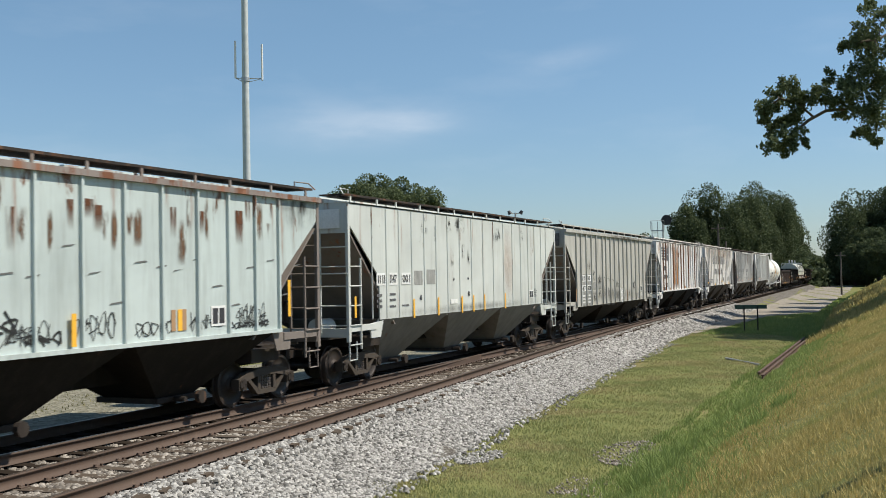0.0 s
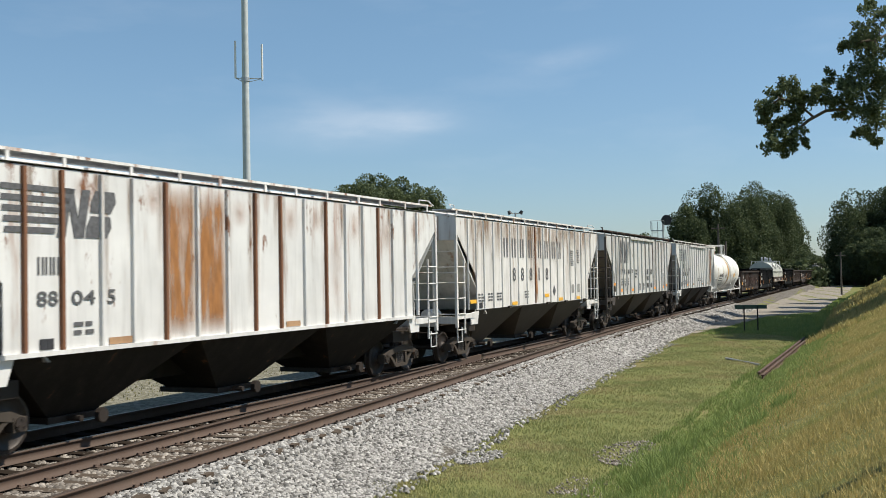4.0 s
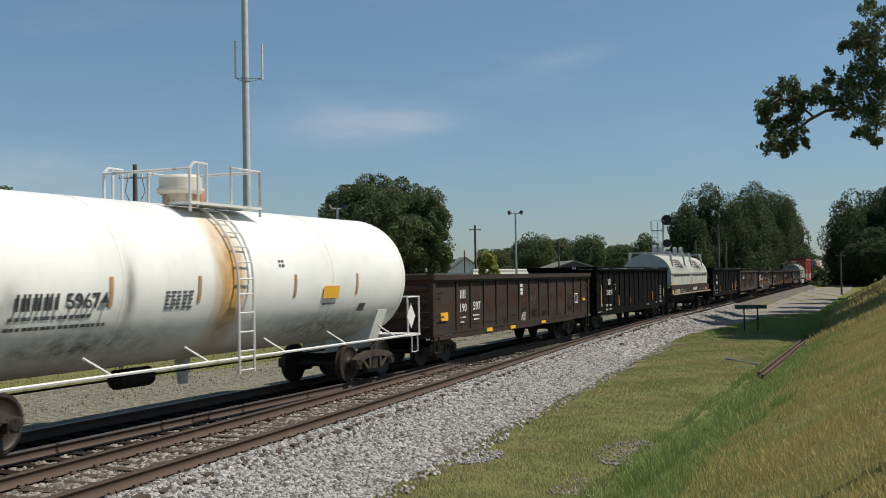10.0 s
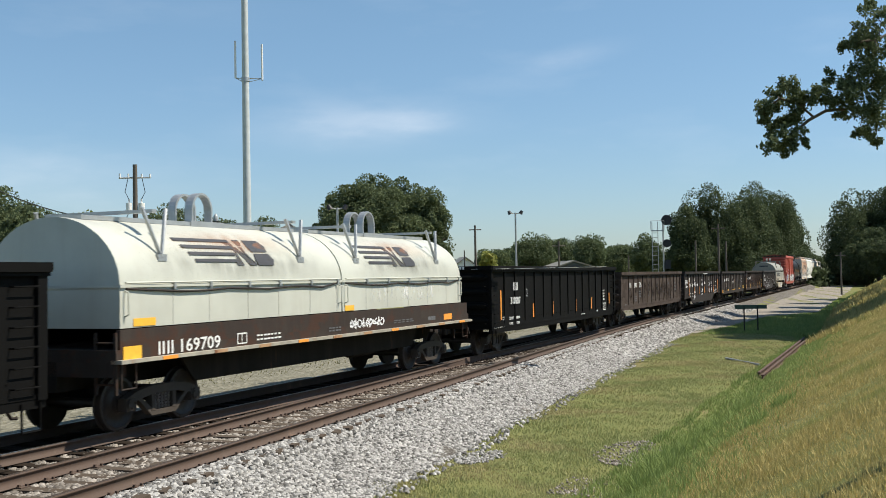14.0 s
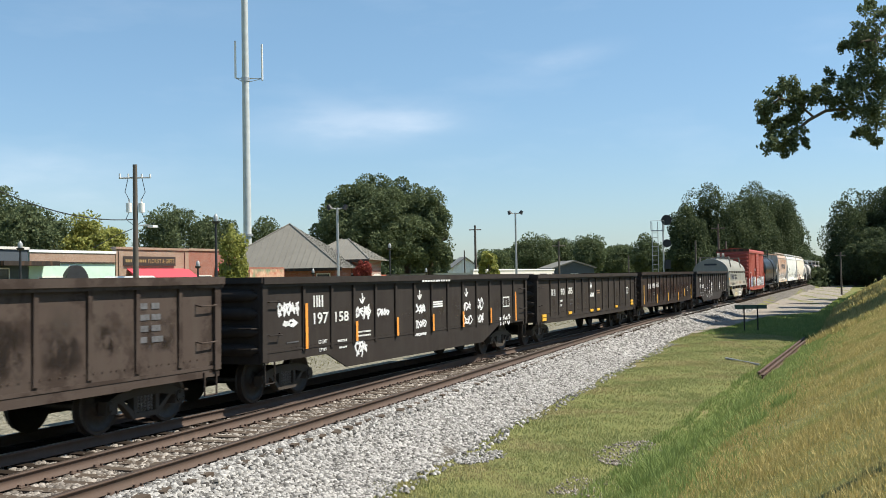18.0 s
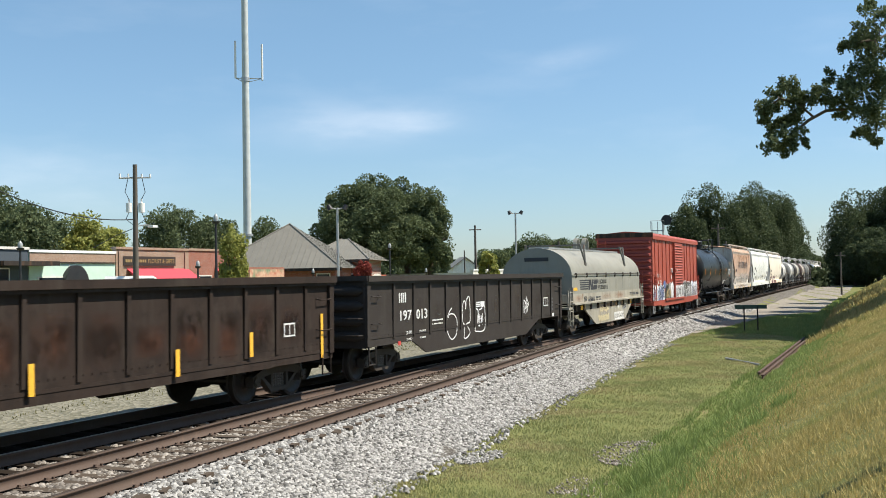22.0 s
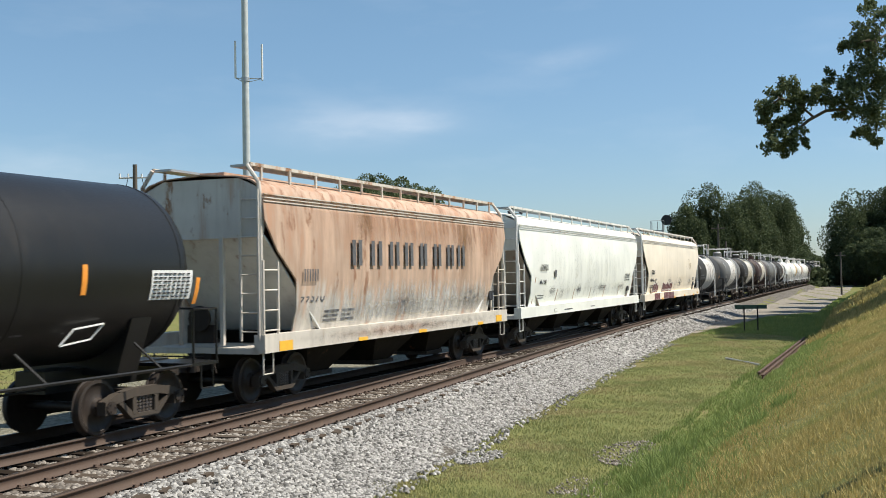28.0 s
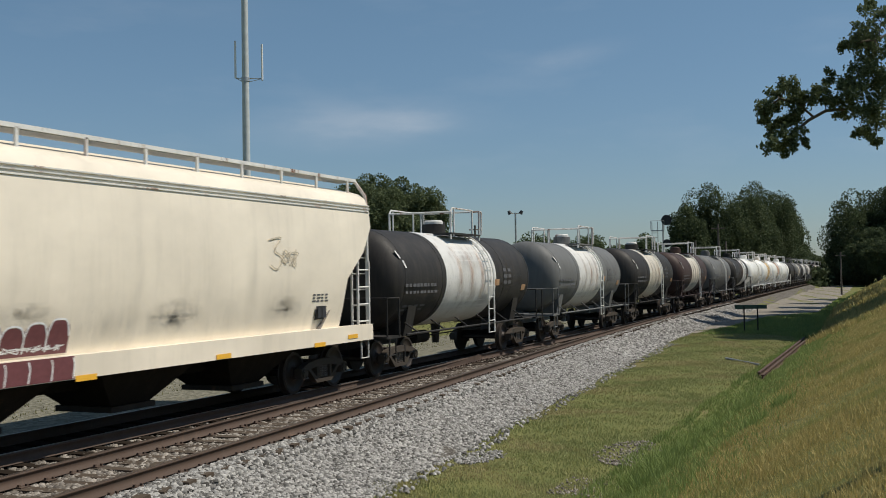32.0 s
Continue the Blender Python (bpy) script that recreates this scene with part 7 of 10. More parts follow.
for x0, x1, z0, z1, mt in ((-7.1, -1.2, 1.1, 1.9, S_SCUFF), (0.4, 7.1, 1.1, 1.85, S_SCUFF), (-3.5, -3.1, 1.5, 3.2, S_GRIME), (-6.2, -5.6, 1.7, 2.6, S_GRIME)):
    stain_patch(c, x0, x1, z0, z1, mt, ty, rows=12)
wrap(c, round_side(1.5, 2.5))
Mesh().prism([(7.35, 1.5), (7.6, 1.2), (7.85, 1.5), (7.6, 1.83)], "y", -1.47, -1.46).part("hazard_placard", STENCIL_W, c)

# 9 brown gondola
def panel_stains(c, mat, y, seed, z0=1.05, z1=2.2, n=12):
    """Rusted and rubbed fields in the panels between the posts."""
    q = random.Random(seed)
    for k in range(n):
        x = -6.42 + 1.125 * k
        stain_patch(c, x + 0.08, x + 1.04, z0 + q.uniform(0, 0.3), z1 - q.uniform(0, 0.4), mat, y - 0.003)


S_GONRUST = stain("dull_red_rust_field", (0.085, 0.036, 0.022), 0.8, 0.4, 2.0, False, 0.28, 0.60, 0.8)
S_GONDARK = stain("dark_rubbed_field", (0.020, 0.014, 0.011), 0.85, 0.3, 2.6, False, 0.44, 0.56, 0.8)
S_GONDUST = stain("grey_dust_field", (0.075, 0.062, 0.052), 0.6, 0.4, 2.2, False, 0.40, 0.66, 0.7)

c = couple(gondola(16.45, 2.46, P_BROWN, "rusty brown gondola with amber reflectors"), 145.45, 161.9)
panel_stains(c, S_GONRUST, YG, 4, 1.2)
panel_stains(c, S_GONDARK, YG, 5, 0.85, 1.5)
text_fit(c, "190", -6.12, -5.62, 1.48, 1.72, STENCIL_W, YG)
text_fit(c, "597", -5.08, -4.46, 1.5, 1.75, STENCIL_W, YG)
name_blocks(c, -6.12, -5.88, 1.87, 2.12, 2, STENCIL_W, YG, 0.85)
for x0, x1, z0, z1, n2 in ((-6.11, -5.7, 1.28, 1.36, 5), (-6.11, -5.8, 1.15, 1.23, 4), (-5.12, -4.52, 1.31, 1.39, 6), (-5.05, -4.55, 1.19, 1.27, 5)):
    bars(c, x0, z0, x1 - x0, z1 - z0, 1, STENCIL_W, YG, cols=n2)
for x, z, w2, h2 in ((-7.65, 1.28, 0.52, 0.23), (-4.01, 0.80, 0.49, 0.11), (-1.78, 0.77, 0.5, 0.10), (1.6, 0.79, 0.52, 0.09), (7.2, 1.45, 0.4, 0.1)):
    Mesh().box(x, x + w2, YG - 0.04, YG - 0.002, z, z + h2).part("reflector", YELLOW, c, "amber reflective panel")
for z in (2.12, 1.98, 1.86):
    Mesh().box(-0.62, -0.38, YG - 0.007, YG - 0.002, z, z + 0.10).part("white_stencil_bar", STENCIL_W, c)
scrawl(c, -0.55, -0.1, 0.95, 1.3, 3, 0.02, STENCIL_W, YG, 81)
scrawl(c, 0.45, 1.1, 1.4, 2.0, 3, 0.015, STENCIL_G, YG, 82)
framed(c, 6.12, 6.58, 1.38, 1.76, STENCIL_W, P_BROWN, YG)
bars(c, -7.35, 0.84, 0.55, 0.07, 1, STENCIL_G, YG, cols=7)


def black_gon(a, b, num):
    c = couple(gondola(b - a, 2.72, P_BLACK, "black high-sided gondola with orange reflector bars", [-6.9 + 1.07 * k for k in range(14)], post_w=0.09, zb=0.70, ladders=True), a, b)
    text_fit(c, num, -6.38, -5.37, 1.57, 1.80, STENCIL_W, YG - 0.036)
    name_blocks(c, -6.08, -5.82, 2.02, 2.28, 2, STENCIL_W, YG - 0.036, 0.85)
    framed(c, -4.78, -4.51, 1.79, 2.04, STENCIL_W, P_BLACK, YG)
    text_fit(c, "LD LMT", -6.41, -6.0, 1.07, 1.16, STENCIL_W, YG)
    text_fit(c, "208000", -5.8, -5.36, 1.07, 1.16, STENCIL_W, YG)
    text_fit(c, "LT WT", -6.42, -6.06, 0.89, 0.97, STENCIL_W, YG)
    text_fit(c, "77000", -5.71, -5.36, 0.90, 0.98, STENCIL_W, YG)
    bars(c, -7.9, 0.83, 0.95, 0.07, 1, STENCIL_W, YG, cols=9)
    bars(c, -7.1, 1.08, 0.3, 0.12, 2, STENCIL_W, YG, cols=3)
    # number along the chord of the leading end
    ob = text_fit(c, num, 0.0, 0.46, 0.0, 0.085, STENCIL_W, 0.0)
    end = pose(-(b - a) / 2 - 0.082, -0.72, 2.722, 0, 0, -90)
    ob.matrix_local = end @ ob.matrix_local
    for k in range(2):
        Mesh().box(-(b - a) / 2 - 0.086, -(b - a) / 2 - 0.081, -0.54 - 0.1 * k, -0.48 - 0.1 * k, 2.722, 2.806).part("name_blocks", STENCIL_W, c)
    tags(c, [(-7.26, 1.1)], ORANGE_Y, YG - 0.01, 0.10, 0.94)
    tags(c, [(-3.87, 1.05), (-1.49, 1.06), (1.71, 1.07), (4.11, 1.07), (7.22, 1.2)], ORANGE_Y, YG - 0.01, 0.10, 0.47)
    framed(c, 6.14, 6.6, 0.93, 1.25, STENCIL_W, P_BLACK, YG)
    bars(c, 6.15, 1.35, 0.3, 0.5, 4, STENCIL_W, YG, cols=2)
    Mesh().box(5.0, 5.15, YG - 0.008, YG - 0.002, 0.92, 0.99).part("white_label", STENCIL_W, c)
    bars(c, 2.5, 0.86, 0.6, 0.08, 1, STENCIL_W, YG, cols=6)
    return c


black_gon(163.1, 179.6, "210211")

# 11 coil car, two white hoods
c = thing("coil_car", "coil car with two cream-white hoods on a dark deck", "coil car", "cars of the freight train")
L = 15.25
Mesh().box(-L / 2, L / 2, -1.5, 1.5, 1.22, 1.42).part("deck", P_BROWN, c)
for s in (-1, 1):
    Mesh().box(-L / 2 + 0.1, L / 2 - 0.1, s * 1.42, s * 1.5, 1.42, 1.74).part("side_sill", P_BROWN, c)
    Mesh().box(-L / 2, L / 2, s * 1.40, s * 1.62, 1.20, 1.26).part("walkway", P_DECK, c)
    for k in range(10):
        x = -6.6 + 1.47 * k
        Mesh().box(x, x + 0.4, s * 1.62, s * 1.63, 1.20, 1.26).part("sill_reflector", ORANGE_Y if k % 3 == 0 else P_RUSTPANEL, c)
    Mesh().prism([(-5.3, 1.22), (-4.8, 0.66), (4.8, 0.66), (5.3, 1.22)], "y", s * 0.95, s * 0.90).part("belly_girder", UNDER, c)
for x0, x1 in ((-7.45, 0.0), (0.06, 7.2)):
    h2 = hood_part(c, x0, x1, P_HOODW, zs=1.76)
    Mesh().box(x0 - 0.02, x1 + 0.02, -1.475, 1.475, 2.42, 2.47).part("hood_seam", P_HOODW, h2)
    Mesh().tube([(x0 + 0.1, -1.48, 2.50), (x1 - 0.1, -1.48, 2.50)], 0.018, 5).part("grab_rail", P_HOODW, h2)
    stripe_mark(c, -5.46 if x0 < -1 else 1.43, 2.80, 2.9, 0.50, STENCIL_K, -1.44, stripes=4, lean=-0.05)
    hoop(c, -3.6 if x0 < -1 else 3.7, GALV)
    for x in (-6.25, -1.61) if x0 < -1 else (0.93, 5.7):
        bracket(c, x, GALV)
    Mesh().box(x0 + 0.3, x1 - 0.3, -0.4, 0.4, 3.58, 3.66).part("hood_walk", GALV, h2)
    for x in (-6.08, -5.02, -3.76, -2.65, -1.39, -0.22) if x0 < -1 else (1.23, 2.39, 3.6, 4.84, 6.13, 7.0):
        Mesh().box(x - 0.03, x + 0.03, -1.50, -1.43, 2.38, 2.50).part("hood_clamp", GALV, h2)
        Mesh().box(x - 0.008, x + 0.008, -1.445, -1.435, 1.78, 2.40).part("panel_seam", P_SMUDGE, h2)
    for x in (x0 + 0.12, x1 - 0.12):
        Mesh().tube([(x, -1.44, 1.95), (x, -1.52, 1.98), (x, -1.52, 2.34), (x, -1.44, 2.37)], 0.016, 5).part("hood_handle", P_HOODW, h2)
    Mesh().tube([(x0 + 0.15, -1.455, 2.40)] + [(x0 + 0.15 + (x1 - x0 - 0.3) * k / 10, -1.47, 2.35 + 0.02 * math.sin(1.9 * k)) for k in range(1, 10)] + [(x1 - 0.15, -1.455, 2.42)], 0.02, 5).part("rubber_seal", STEEL_DARK, h2, "dark wavy seal strip")
    stain_patch(c, x0 + 0.5, x1 - 0.5, 2.5, 3.2, S_GRIME, -1.44, rows=12)
    stain_patch(c, x0 + 1.5, x1 - 1.5, 3.0, 3.5, S_BLUSH, -1.44, rows=12)
stain_patch(c, 1.2, 6.0, 1.9, 2.4, S_PALE, -1.446)
text_fit(c, "169709", -5.96, -4.79, 1.28, 1.51, STENCIL_W, -1.502)
name_blocks(c, -6.57, -6.33, 1.28, 1.50, 2, STENCIL_W, -1.502, 0.8)
Mesh().box(-7.46, -7.01, -1.512, -1.504, 1.26, 1.47).part("reflector", YELLOW, c)
Mesh().box(-7.13, -6.56, -1.45, -1.442, 1.78, 1.91).part("warning_label", YELLOW, c)
Mesh().box(0.16, 0.6, -1.45, -1.442, 1.77, 1.89).part("warning_label", YELLOW, c)
framed(c, -4.24, -3.92, 1.30, 1.51, STENCIL_W, P_BROWN, -1.502)
for z in (1.40, 1.32):
    bars(c, -3.57, z, 0.9, 0.06, 1, STENCIL_W, -1.502, cols=7)
scrawl(c, 0.27, 2.02, 1.33, 1.58, 9, 0.028, G_WHITE, -1.503, 91)
bars(c, -0.7, 1.33, 0.6, 0.12, 2, STENCIL_G, -1.502, cols=4)
bars(c, 2.6, 1.36, 1.2, 0.10, 2, STENCIL_G, -1.502, cols=5)
Mesh().box(4.71, 5.19, -1.506, -1.502, 1.35, 1.45).part("white_label", STENCIL_G, c)
Mesh().box(5.79, 6.36, -1.508, -1.502, 1.32, 1.48).part("reflector", ORANGE_Y, c)
Mesh().box(-L / 2, L / 2, -0.28, 0.28, 0.72, 1.22).part("centre_sill", UNDER, c)
for s in (-1, 1):
    Mesh().box(s * (L / 2 - 0.3), s * L / 2, -1.45, 1.45, 0.98, 1.22).part("end_sill", P_BROWN, c)
    ladder(c, s * (L / 2 - 0.05), -1.45, 0.7, 1.7, 0.4, P_BROWN, n=3, along="y")
    stirrup(c, s * (L / 2 - 0.3) - 0.18, -1.5, 1.2, P_BROWN)
wrap(c, hood_side, 2.5)
brake_gear(c, L, UNDER)
running_gear(c, L, 1.75, 0.35)
couple(c, 181.05, 196.3)

black_gon(198.3, 214.8, "310207")

# 13 dusty brown gondola
c = couple(gondola(16.5, 2.48, P_BROWN2, "dusty brown gondola with scuffed side sheets"), 215.97, 232.5)
panel_stains(c, S_GONDARK, YG, 13)
panel_stains(c, S_GONDUST, YG, 14, 1.3, 2.3)
text_fit(c, "190", -5.09, -4.51, 1.80, 2.04, STENCIL_W, YG)
text_fit(c, "676", -4.06, -3.42, 1.80, 2.05, STENCIL_W, YG)
name_blocks(c, -6.29, -5.97, 1.81, 2.05, 2, STENCIL_W, YG, 0.75)
bars(c, -4.05, 1.3, 0.6, 0.36, 3, STENCIL_G, YG, cols=4)
bars(c, -5.05, 1.1, 0.55, 0.3, 3, STENCIL_G, YG, cols=4)
bars(c, -7.3, 0.98, 0.5, 0.08, 1, STENCIL_G, YG, cols=3)
bars(c, 5.95, 1.45, 0.75, 0.75, 4, STENCIL_G, YG, cols=2)

# 14 graffiti gondola
c = couple(gondola(16.55, 2.46, P_DARKG, "dull black gondola covered in white graffiti", [-6.62, -5.4] + [-4.35 + 1.13 * k for k in range(11)], belly=True), 233.85, 250.4)
panel_stains(c, S_GONDUST, YG, 15, 1.1, 2.1)
text_fit(c, "197", -6.18, -5.55, 1.53, 1.78, STENCIL_W, YG)
text_fit(c, "158", -5.22, -4.59, 1.54, 1.77, STENCIL_W, YG)
name_blocks(c, -6.18, -5.95, 1.9, 2.15, 2, STENCIL_W, YG, 0.9)
for x, z, h2 in ((-6.58, 1.04, 0.96), (-4.29, 1.06, 0.46), (-2.08, 1.05, 0.47), (0.18, 1.05, 0.46), (2.36, 1.05, 0.45), (4.68, 1.06, 0.46), (7.04, 1.02, 0.95)):
    tags(c, [(x, z)], ORANGE_Y, YG - 0.06, 0.10, h2)
for k, (x0, x1, z0, z1, n) in enumerate(((-7.63, -6.78, 1.72, 2.08, 5), (-7.42, -7.0, 1.53, 1.67, 2), (-4.22, -3.5, 1.53, 1.92, 4), (-4.25, -3.66, 0.66, 1.1, 3), (-3.12, -2.46, 1.56, 1.77, 4), (-0.93, -0.25, 1.53, 1.8, 3), (-0.94, -0.2, 1.16, 1.4, 5), (-0.94, -0.2, 0.97, 1.05, 6), (2.44, 3.12, 1.5, 1.78, 3), (2.44, 3.2, 1.05, 1.38, 3), (3.6, 4.15, 1.45, 1.87, 2), (3.6, 4.15, 1.06, 1.4, 3), (5.6, 6.6, 0.9, 1.3, 4))):
    scrawl(c, x0, x1, z0, z1, n, 0.045 if k < 6 else 0.04, G_WHITE, YG, 100 + k)
for x in (-3.9, -0.6, 2.75):
    arrow(c, x, 1.93, 2.16, 0.045, G_WHITE, YG)
Mesh().prism([(-7.05, 1.50), (-6.85, 1.60), (-7.05, 1.70)], "y", YG - 0.008, YG - 0.002).part("graffiti", G_WHITE, c, "spray-painted arrow head")
for k in range(3):
    Mesh().prism([(0.22 + 0.03 * k, 1.68 + 0.06 * k), (0.95, 1.68 + 0.06 * k), (0.97, 1.72 + 0.06 * k), (0.24 + 0.03 * k, 1.72 + 0.06 * k)], "y", YG - 0.008, YG - 0.002).part("stripe", STENCIL_W, c)
framed(c, 5.94, 6.55, 1.5, 1.83, STENCIL_W, P_DARKG, YG)
text_fit(c, "LD LMT", -5.98, -5.62, 1.10, 1.18, STENCIL_W, YG)
text_fit(c, "LT WT", -5.94, -5.64, 0.93, 1.00, STENCIL_W, YG)
bars(c, -5.12, 1.06, 0.45, 0.10, 1, STENCIL_W, YG, cols=6)
bars(c, -5.05, 0.92, 0.38, 0.08, 1, STENCIL_W, YG, cols=5)
bars(c, -0.67, 2.36, 1.95, 0.09, 1, STENCIL_W, YG - 0.125, cols=11)
bars(c, -7.3, 1.18, 0.5, 0.06, 1, STENCIL_G, YG, cols=7)
for z in (1.22, 1.13):
    bars(c, -4.2, z, 0.75, 0.07, 1, STENCIL_W, YG, cols=8)

# 15 black brown gondola
c = couple(gondola(16.4, 2.43, P_DARKG2, "dull black gondola with amber reflector pairs"), 251.5, 267.9)
panel_stains(c, S_GONDUST, YG, 16, 1.0, 2.2)
text_fit(c, "190", -5.22, -4.51, 1.73, 1.98, STENCIL_W, YG)
text_fit(c, "585", -4.13, -3.38, 1.75, 2.0, STENCIL_W, YG)
name_blocks(c, -6.24, -5.94, 1.73, 1.97, 2, STENCIL_W, YG, 0.8)
text_fit(c, "LD LMT", -5.2, -4.8, 1.47, 1.55, STENCIL_W, YG)
text_fit(c, "LT WT", -5.2, -4.88, 1.30, 1.38, STENCIL_W, YG)
for z in (1.48, 1.33):
    bars(c, -3.75, z, 0.35, 0.08, 1, STENCIL_G, YG, cols=5)
for x, z in ((-7.52, 0.86), (-7.52, 0.99), (-4.08, 0.97), (-0.74, 0.95), (0.39, 0.95), (3.77, 0.97), (7.0, 1.0), (7.0, 1.14)):
    Mesh().box(x, x + 0.48, YG - 0.04, YG - 0.002, z, z + 0.10).part("reflector", YELLOW, c, "amber reflective panel")
scrawl(c, -0.72, -0.34, 1.88, 2.18, 2, 0.06, G_WHITE, YG, 121)
scrawl(c, -0.74, 0.0, 1.54, 1.76, 4, 0.055, G_WHITE, YG, 122)
for z in (1.76, 1.66):
    bars(c, 0.42, z, 0.6, 0.09, 1, P_RUSTPANEL, YG, cols=5)
framed(c, 6.16, 6.62, 1.56, 1.86, STENCIL_W, P_DARKG2, YG)

# 16 dark brown gondola
c = couple(gondola(16.5, 2.46, P_BROWN3, "dark brown gondola with yellow reflector bars"), 269.1, 285.6)
panel_stains(c, S_GONRUST, YG, 17, 0.95, 2.2)
panel_stains(c, S_GONDARK, YG, 18, 1.0, 2.2)
text_fit(c, "190", -5.04, -4.36, 1.70, 1.95, STENCIL_W, YG)
text_fit(c, "611", -3.92, -3.35, 1.73, 1.99, STENCIL_W, YG)
name_blocks(c, -6.15, -5.75, 1.69, 1.95, 2, STENCIL_W, YG, 0.6)
tags(c, [(-7.34, 0.93)], YELLOW, YG - 0.004, 0.10, 0.95)
tags(c, [(-4.05, 0.87), (-0.70, 0.89), (2.67, 0.86), (4.95, 1.03)], YELLOW, YG - 0.06, 0.11, 0.47)
tags(c, [(7.75, 0.80)], YELLOW, YG - 0.02, 0.10, 0.95)
framed(c, 6.23, 6.66, 1.33, 1.61, STENCIL_W, P_BROWN3, YG)
for z in (1.42, 1.32):
    bars(c, -4.85, z, 0.45, 0.07, 1, STENCIL_G, YG, cols=3)

# 17 charcoal gondola
c = couple(gondola(16.25, 2.46, P_CHARC, "charcoal gondola with white outline graffiti", [-6.58, -5.37] + [-4.3 + 1.115 * k for k in range(11)], belly=True), 287.2, 303.45)
panel_stains(c, S_GONDUST, YG, 19, 1.0, 2.2)
text_fit(c, "197", -6.19, -5.5, 1.41, 1.67, STENCIL_W, YG)
text_fit(c, "013", -5.2, -4.49, 1.41, 1.67, STENCIL_W, YG)
name_blocks(c, -6.25, -6.02, 1.87, 2.12, 2, STENCIL_W, YG, 0.85)
m = Mesh()
stroke(m, [(-2.75, 1.62), (-3.05, 1.40), (-3.1, 1.0), (-2.8, 0.74), (-2.45, 0.85), (-2.36, 1.2), (-2.55, 1.42), (-2.9, 1.45), (-3.02, 1.35)], 0.035, YG - 0.005)
m.part("graffiti", G_WHITE, c, "white outlined loop")
m = Mesh()
stroke(m, [(-1.75, 1.1), (-1.92, 1.2), (-1.9, 1.7), (-1.7, 1.78), (-1.68, 1.55), (-1.6, 1.8), (-1.36, 1.88), (-1.33, 1.2), (-1.62, 1.12), (-1.35, 0.85), (-1.8, 0.70), (-1.75, 1.1)], 0.035, YG - 0.005)
m.part("graffiti", G_WHITE, c, "white outlined letter shape")
m = Mesh()
stroke(m, [(-0.92, 0.86), (-0.88, 1.45), (-0.7, 1.5), (-0.6, 1.25), (-0.58, 1.48), (-0.35, 1.52), (-0.12, 1.66), (-0.1, 0.9), (-0.9, 0.86)], 0.035, YG - 0.005)
m.part("graffiti", G_WHITE, c, "white outlined letter shape")
scrawl(c, -0.75, -0.25, 0.95, 1.4, 3, 0.025, G_WHITE, YG, 133)
scrawl(c, 3.68, 4.2, 1.12, 1.85, 2, 0.03, G_WHITE, YG, 134)
for k in range(3):
    Mesh().box(-0.85 + 0.02 * k, -0.5, YG - 0.008, YG - 0.002, 1.58 + 0.058 * k, 1.62 + 0.058 * k).part("stripe", STENCIL_W, c)
Mesh().box(-0.45, -0.1, YG - 0.008, YG - 0.002, 1.58, 1.74).part("stripe_block", STENCIL_W, c)
text_fit(c, "LD LMT", -5.86, -5.5, 1.05, 1.13, STENCIL_W, YG)
text_fit(c, "LT WT", -5.82, -5.52, 0.88, 0.95, STENCIL_W, YG)
bars(c, -5.01, 1.04, 0.42, 0.10, 1, STENCIL_W, YG, cols=6)
bars(c, -4.95, 0.88, 0.35, 0.08, 1, STENCIL_W, YG, cols=5)
for z in (1.30, 1.20):
    bars(c, -4.15, z, 0.75, 0.07, 1, STENCIL_W, YG, cols=8)
framed(c, 5.96, 6.5, 1.39, 1.70, STENCIL_W, P_CHARC, YG)
Mesh().box(7.0, 7.2, YG - 0.01, YG - 0.002, 0.98, 1.1).part("white_label", STENCIL_W, c)
bars(c, 6.95, 1.2, 0.25, 0.5, 4, STENCIL_G, YG)
Mesh().box(-6.35, -6.19, YG - 0.01, YG - 0.002, 0.80, 0.90).part("reflector", ORANGE_R, c)

# 18 coil car, one grey hood
c = thing("coil_car", "coil car with one grey hood and stained skirt", "coil car", "cars of the freight train")
L = 13.0
Mesh().box(-L / 2, L / 2, -1.46, 1.46, 1.36, 1.72).part("deck", P_DECK, c)
for s in (-1, 1):
    Mesh().box(-L / 2 - 0.02, L / 2 + 0.02, s * 1.40, s * 1.60, 1.30, 1.37).part("walkway", P_DECK, c)
    Mesh().prism([(-4.6, 1.30), (-4.2, 0.98), (-2.6, 0.38), (2.9, 0.38), (4.2, 0.98), (4.6, 1.30)], "y", s * 1.44, s * 1.38).part("skirt", P_DECK, c, "stained tapered skirt")
    # sill coloured near-black to stand in for the shaded recess below the walkway
    Mesh().box(-L / 2, L / 2, s * 1.36, s * 1.43, 1.02, 1.30).part("side_sill", UNDER, c)
    for k in range(11):
        x = -6.0 + 1.2 * k
        Mesh().box(x - 0.05, x + 0.05, s * 1.44, s * 1.52, 1.05, 1.36).part("sill_gusset", STEEL_DARK, c)
h2 = hood_part(c, -6.35, 6.3, P_HOODG, zs=1.72, zr=3.58)
Mesh().box(-6.38, 6.33, -1.475, 1.475, 2.44, 2.49).part("hood_seam", P_HOODG, h2)
Mesh().tube([(-6.2, -1.49, 2.52), (6.2, -1.49, 2.52)], 0.018, 5).part("grab_rail", STEEL_DARK, h2)
Mesh().box(-6.0, 6.0, -0.42, 0.42, 3.54, 3.62).part("hood_walk", GALV, h2)
for k in range(8):
    x = -5.8 + 1.66 * k
    Mesh().box(x - 0.03, x + 0.03, -1.50, -1.43, 2.38, 2.56).part("hood_clamp", STEEL_DARK, h2)
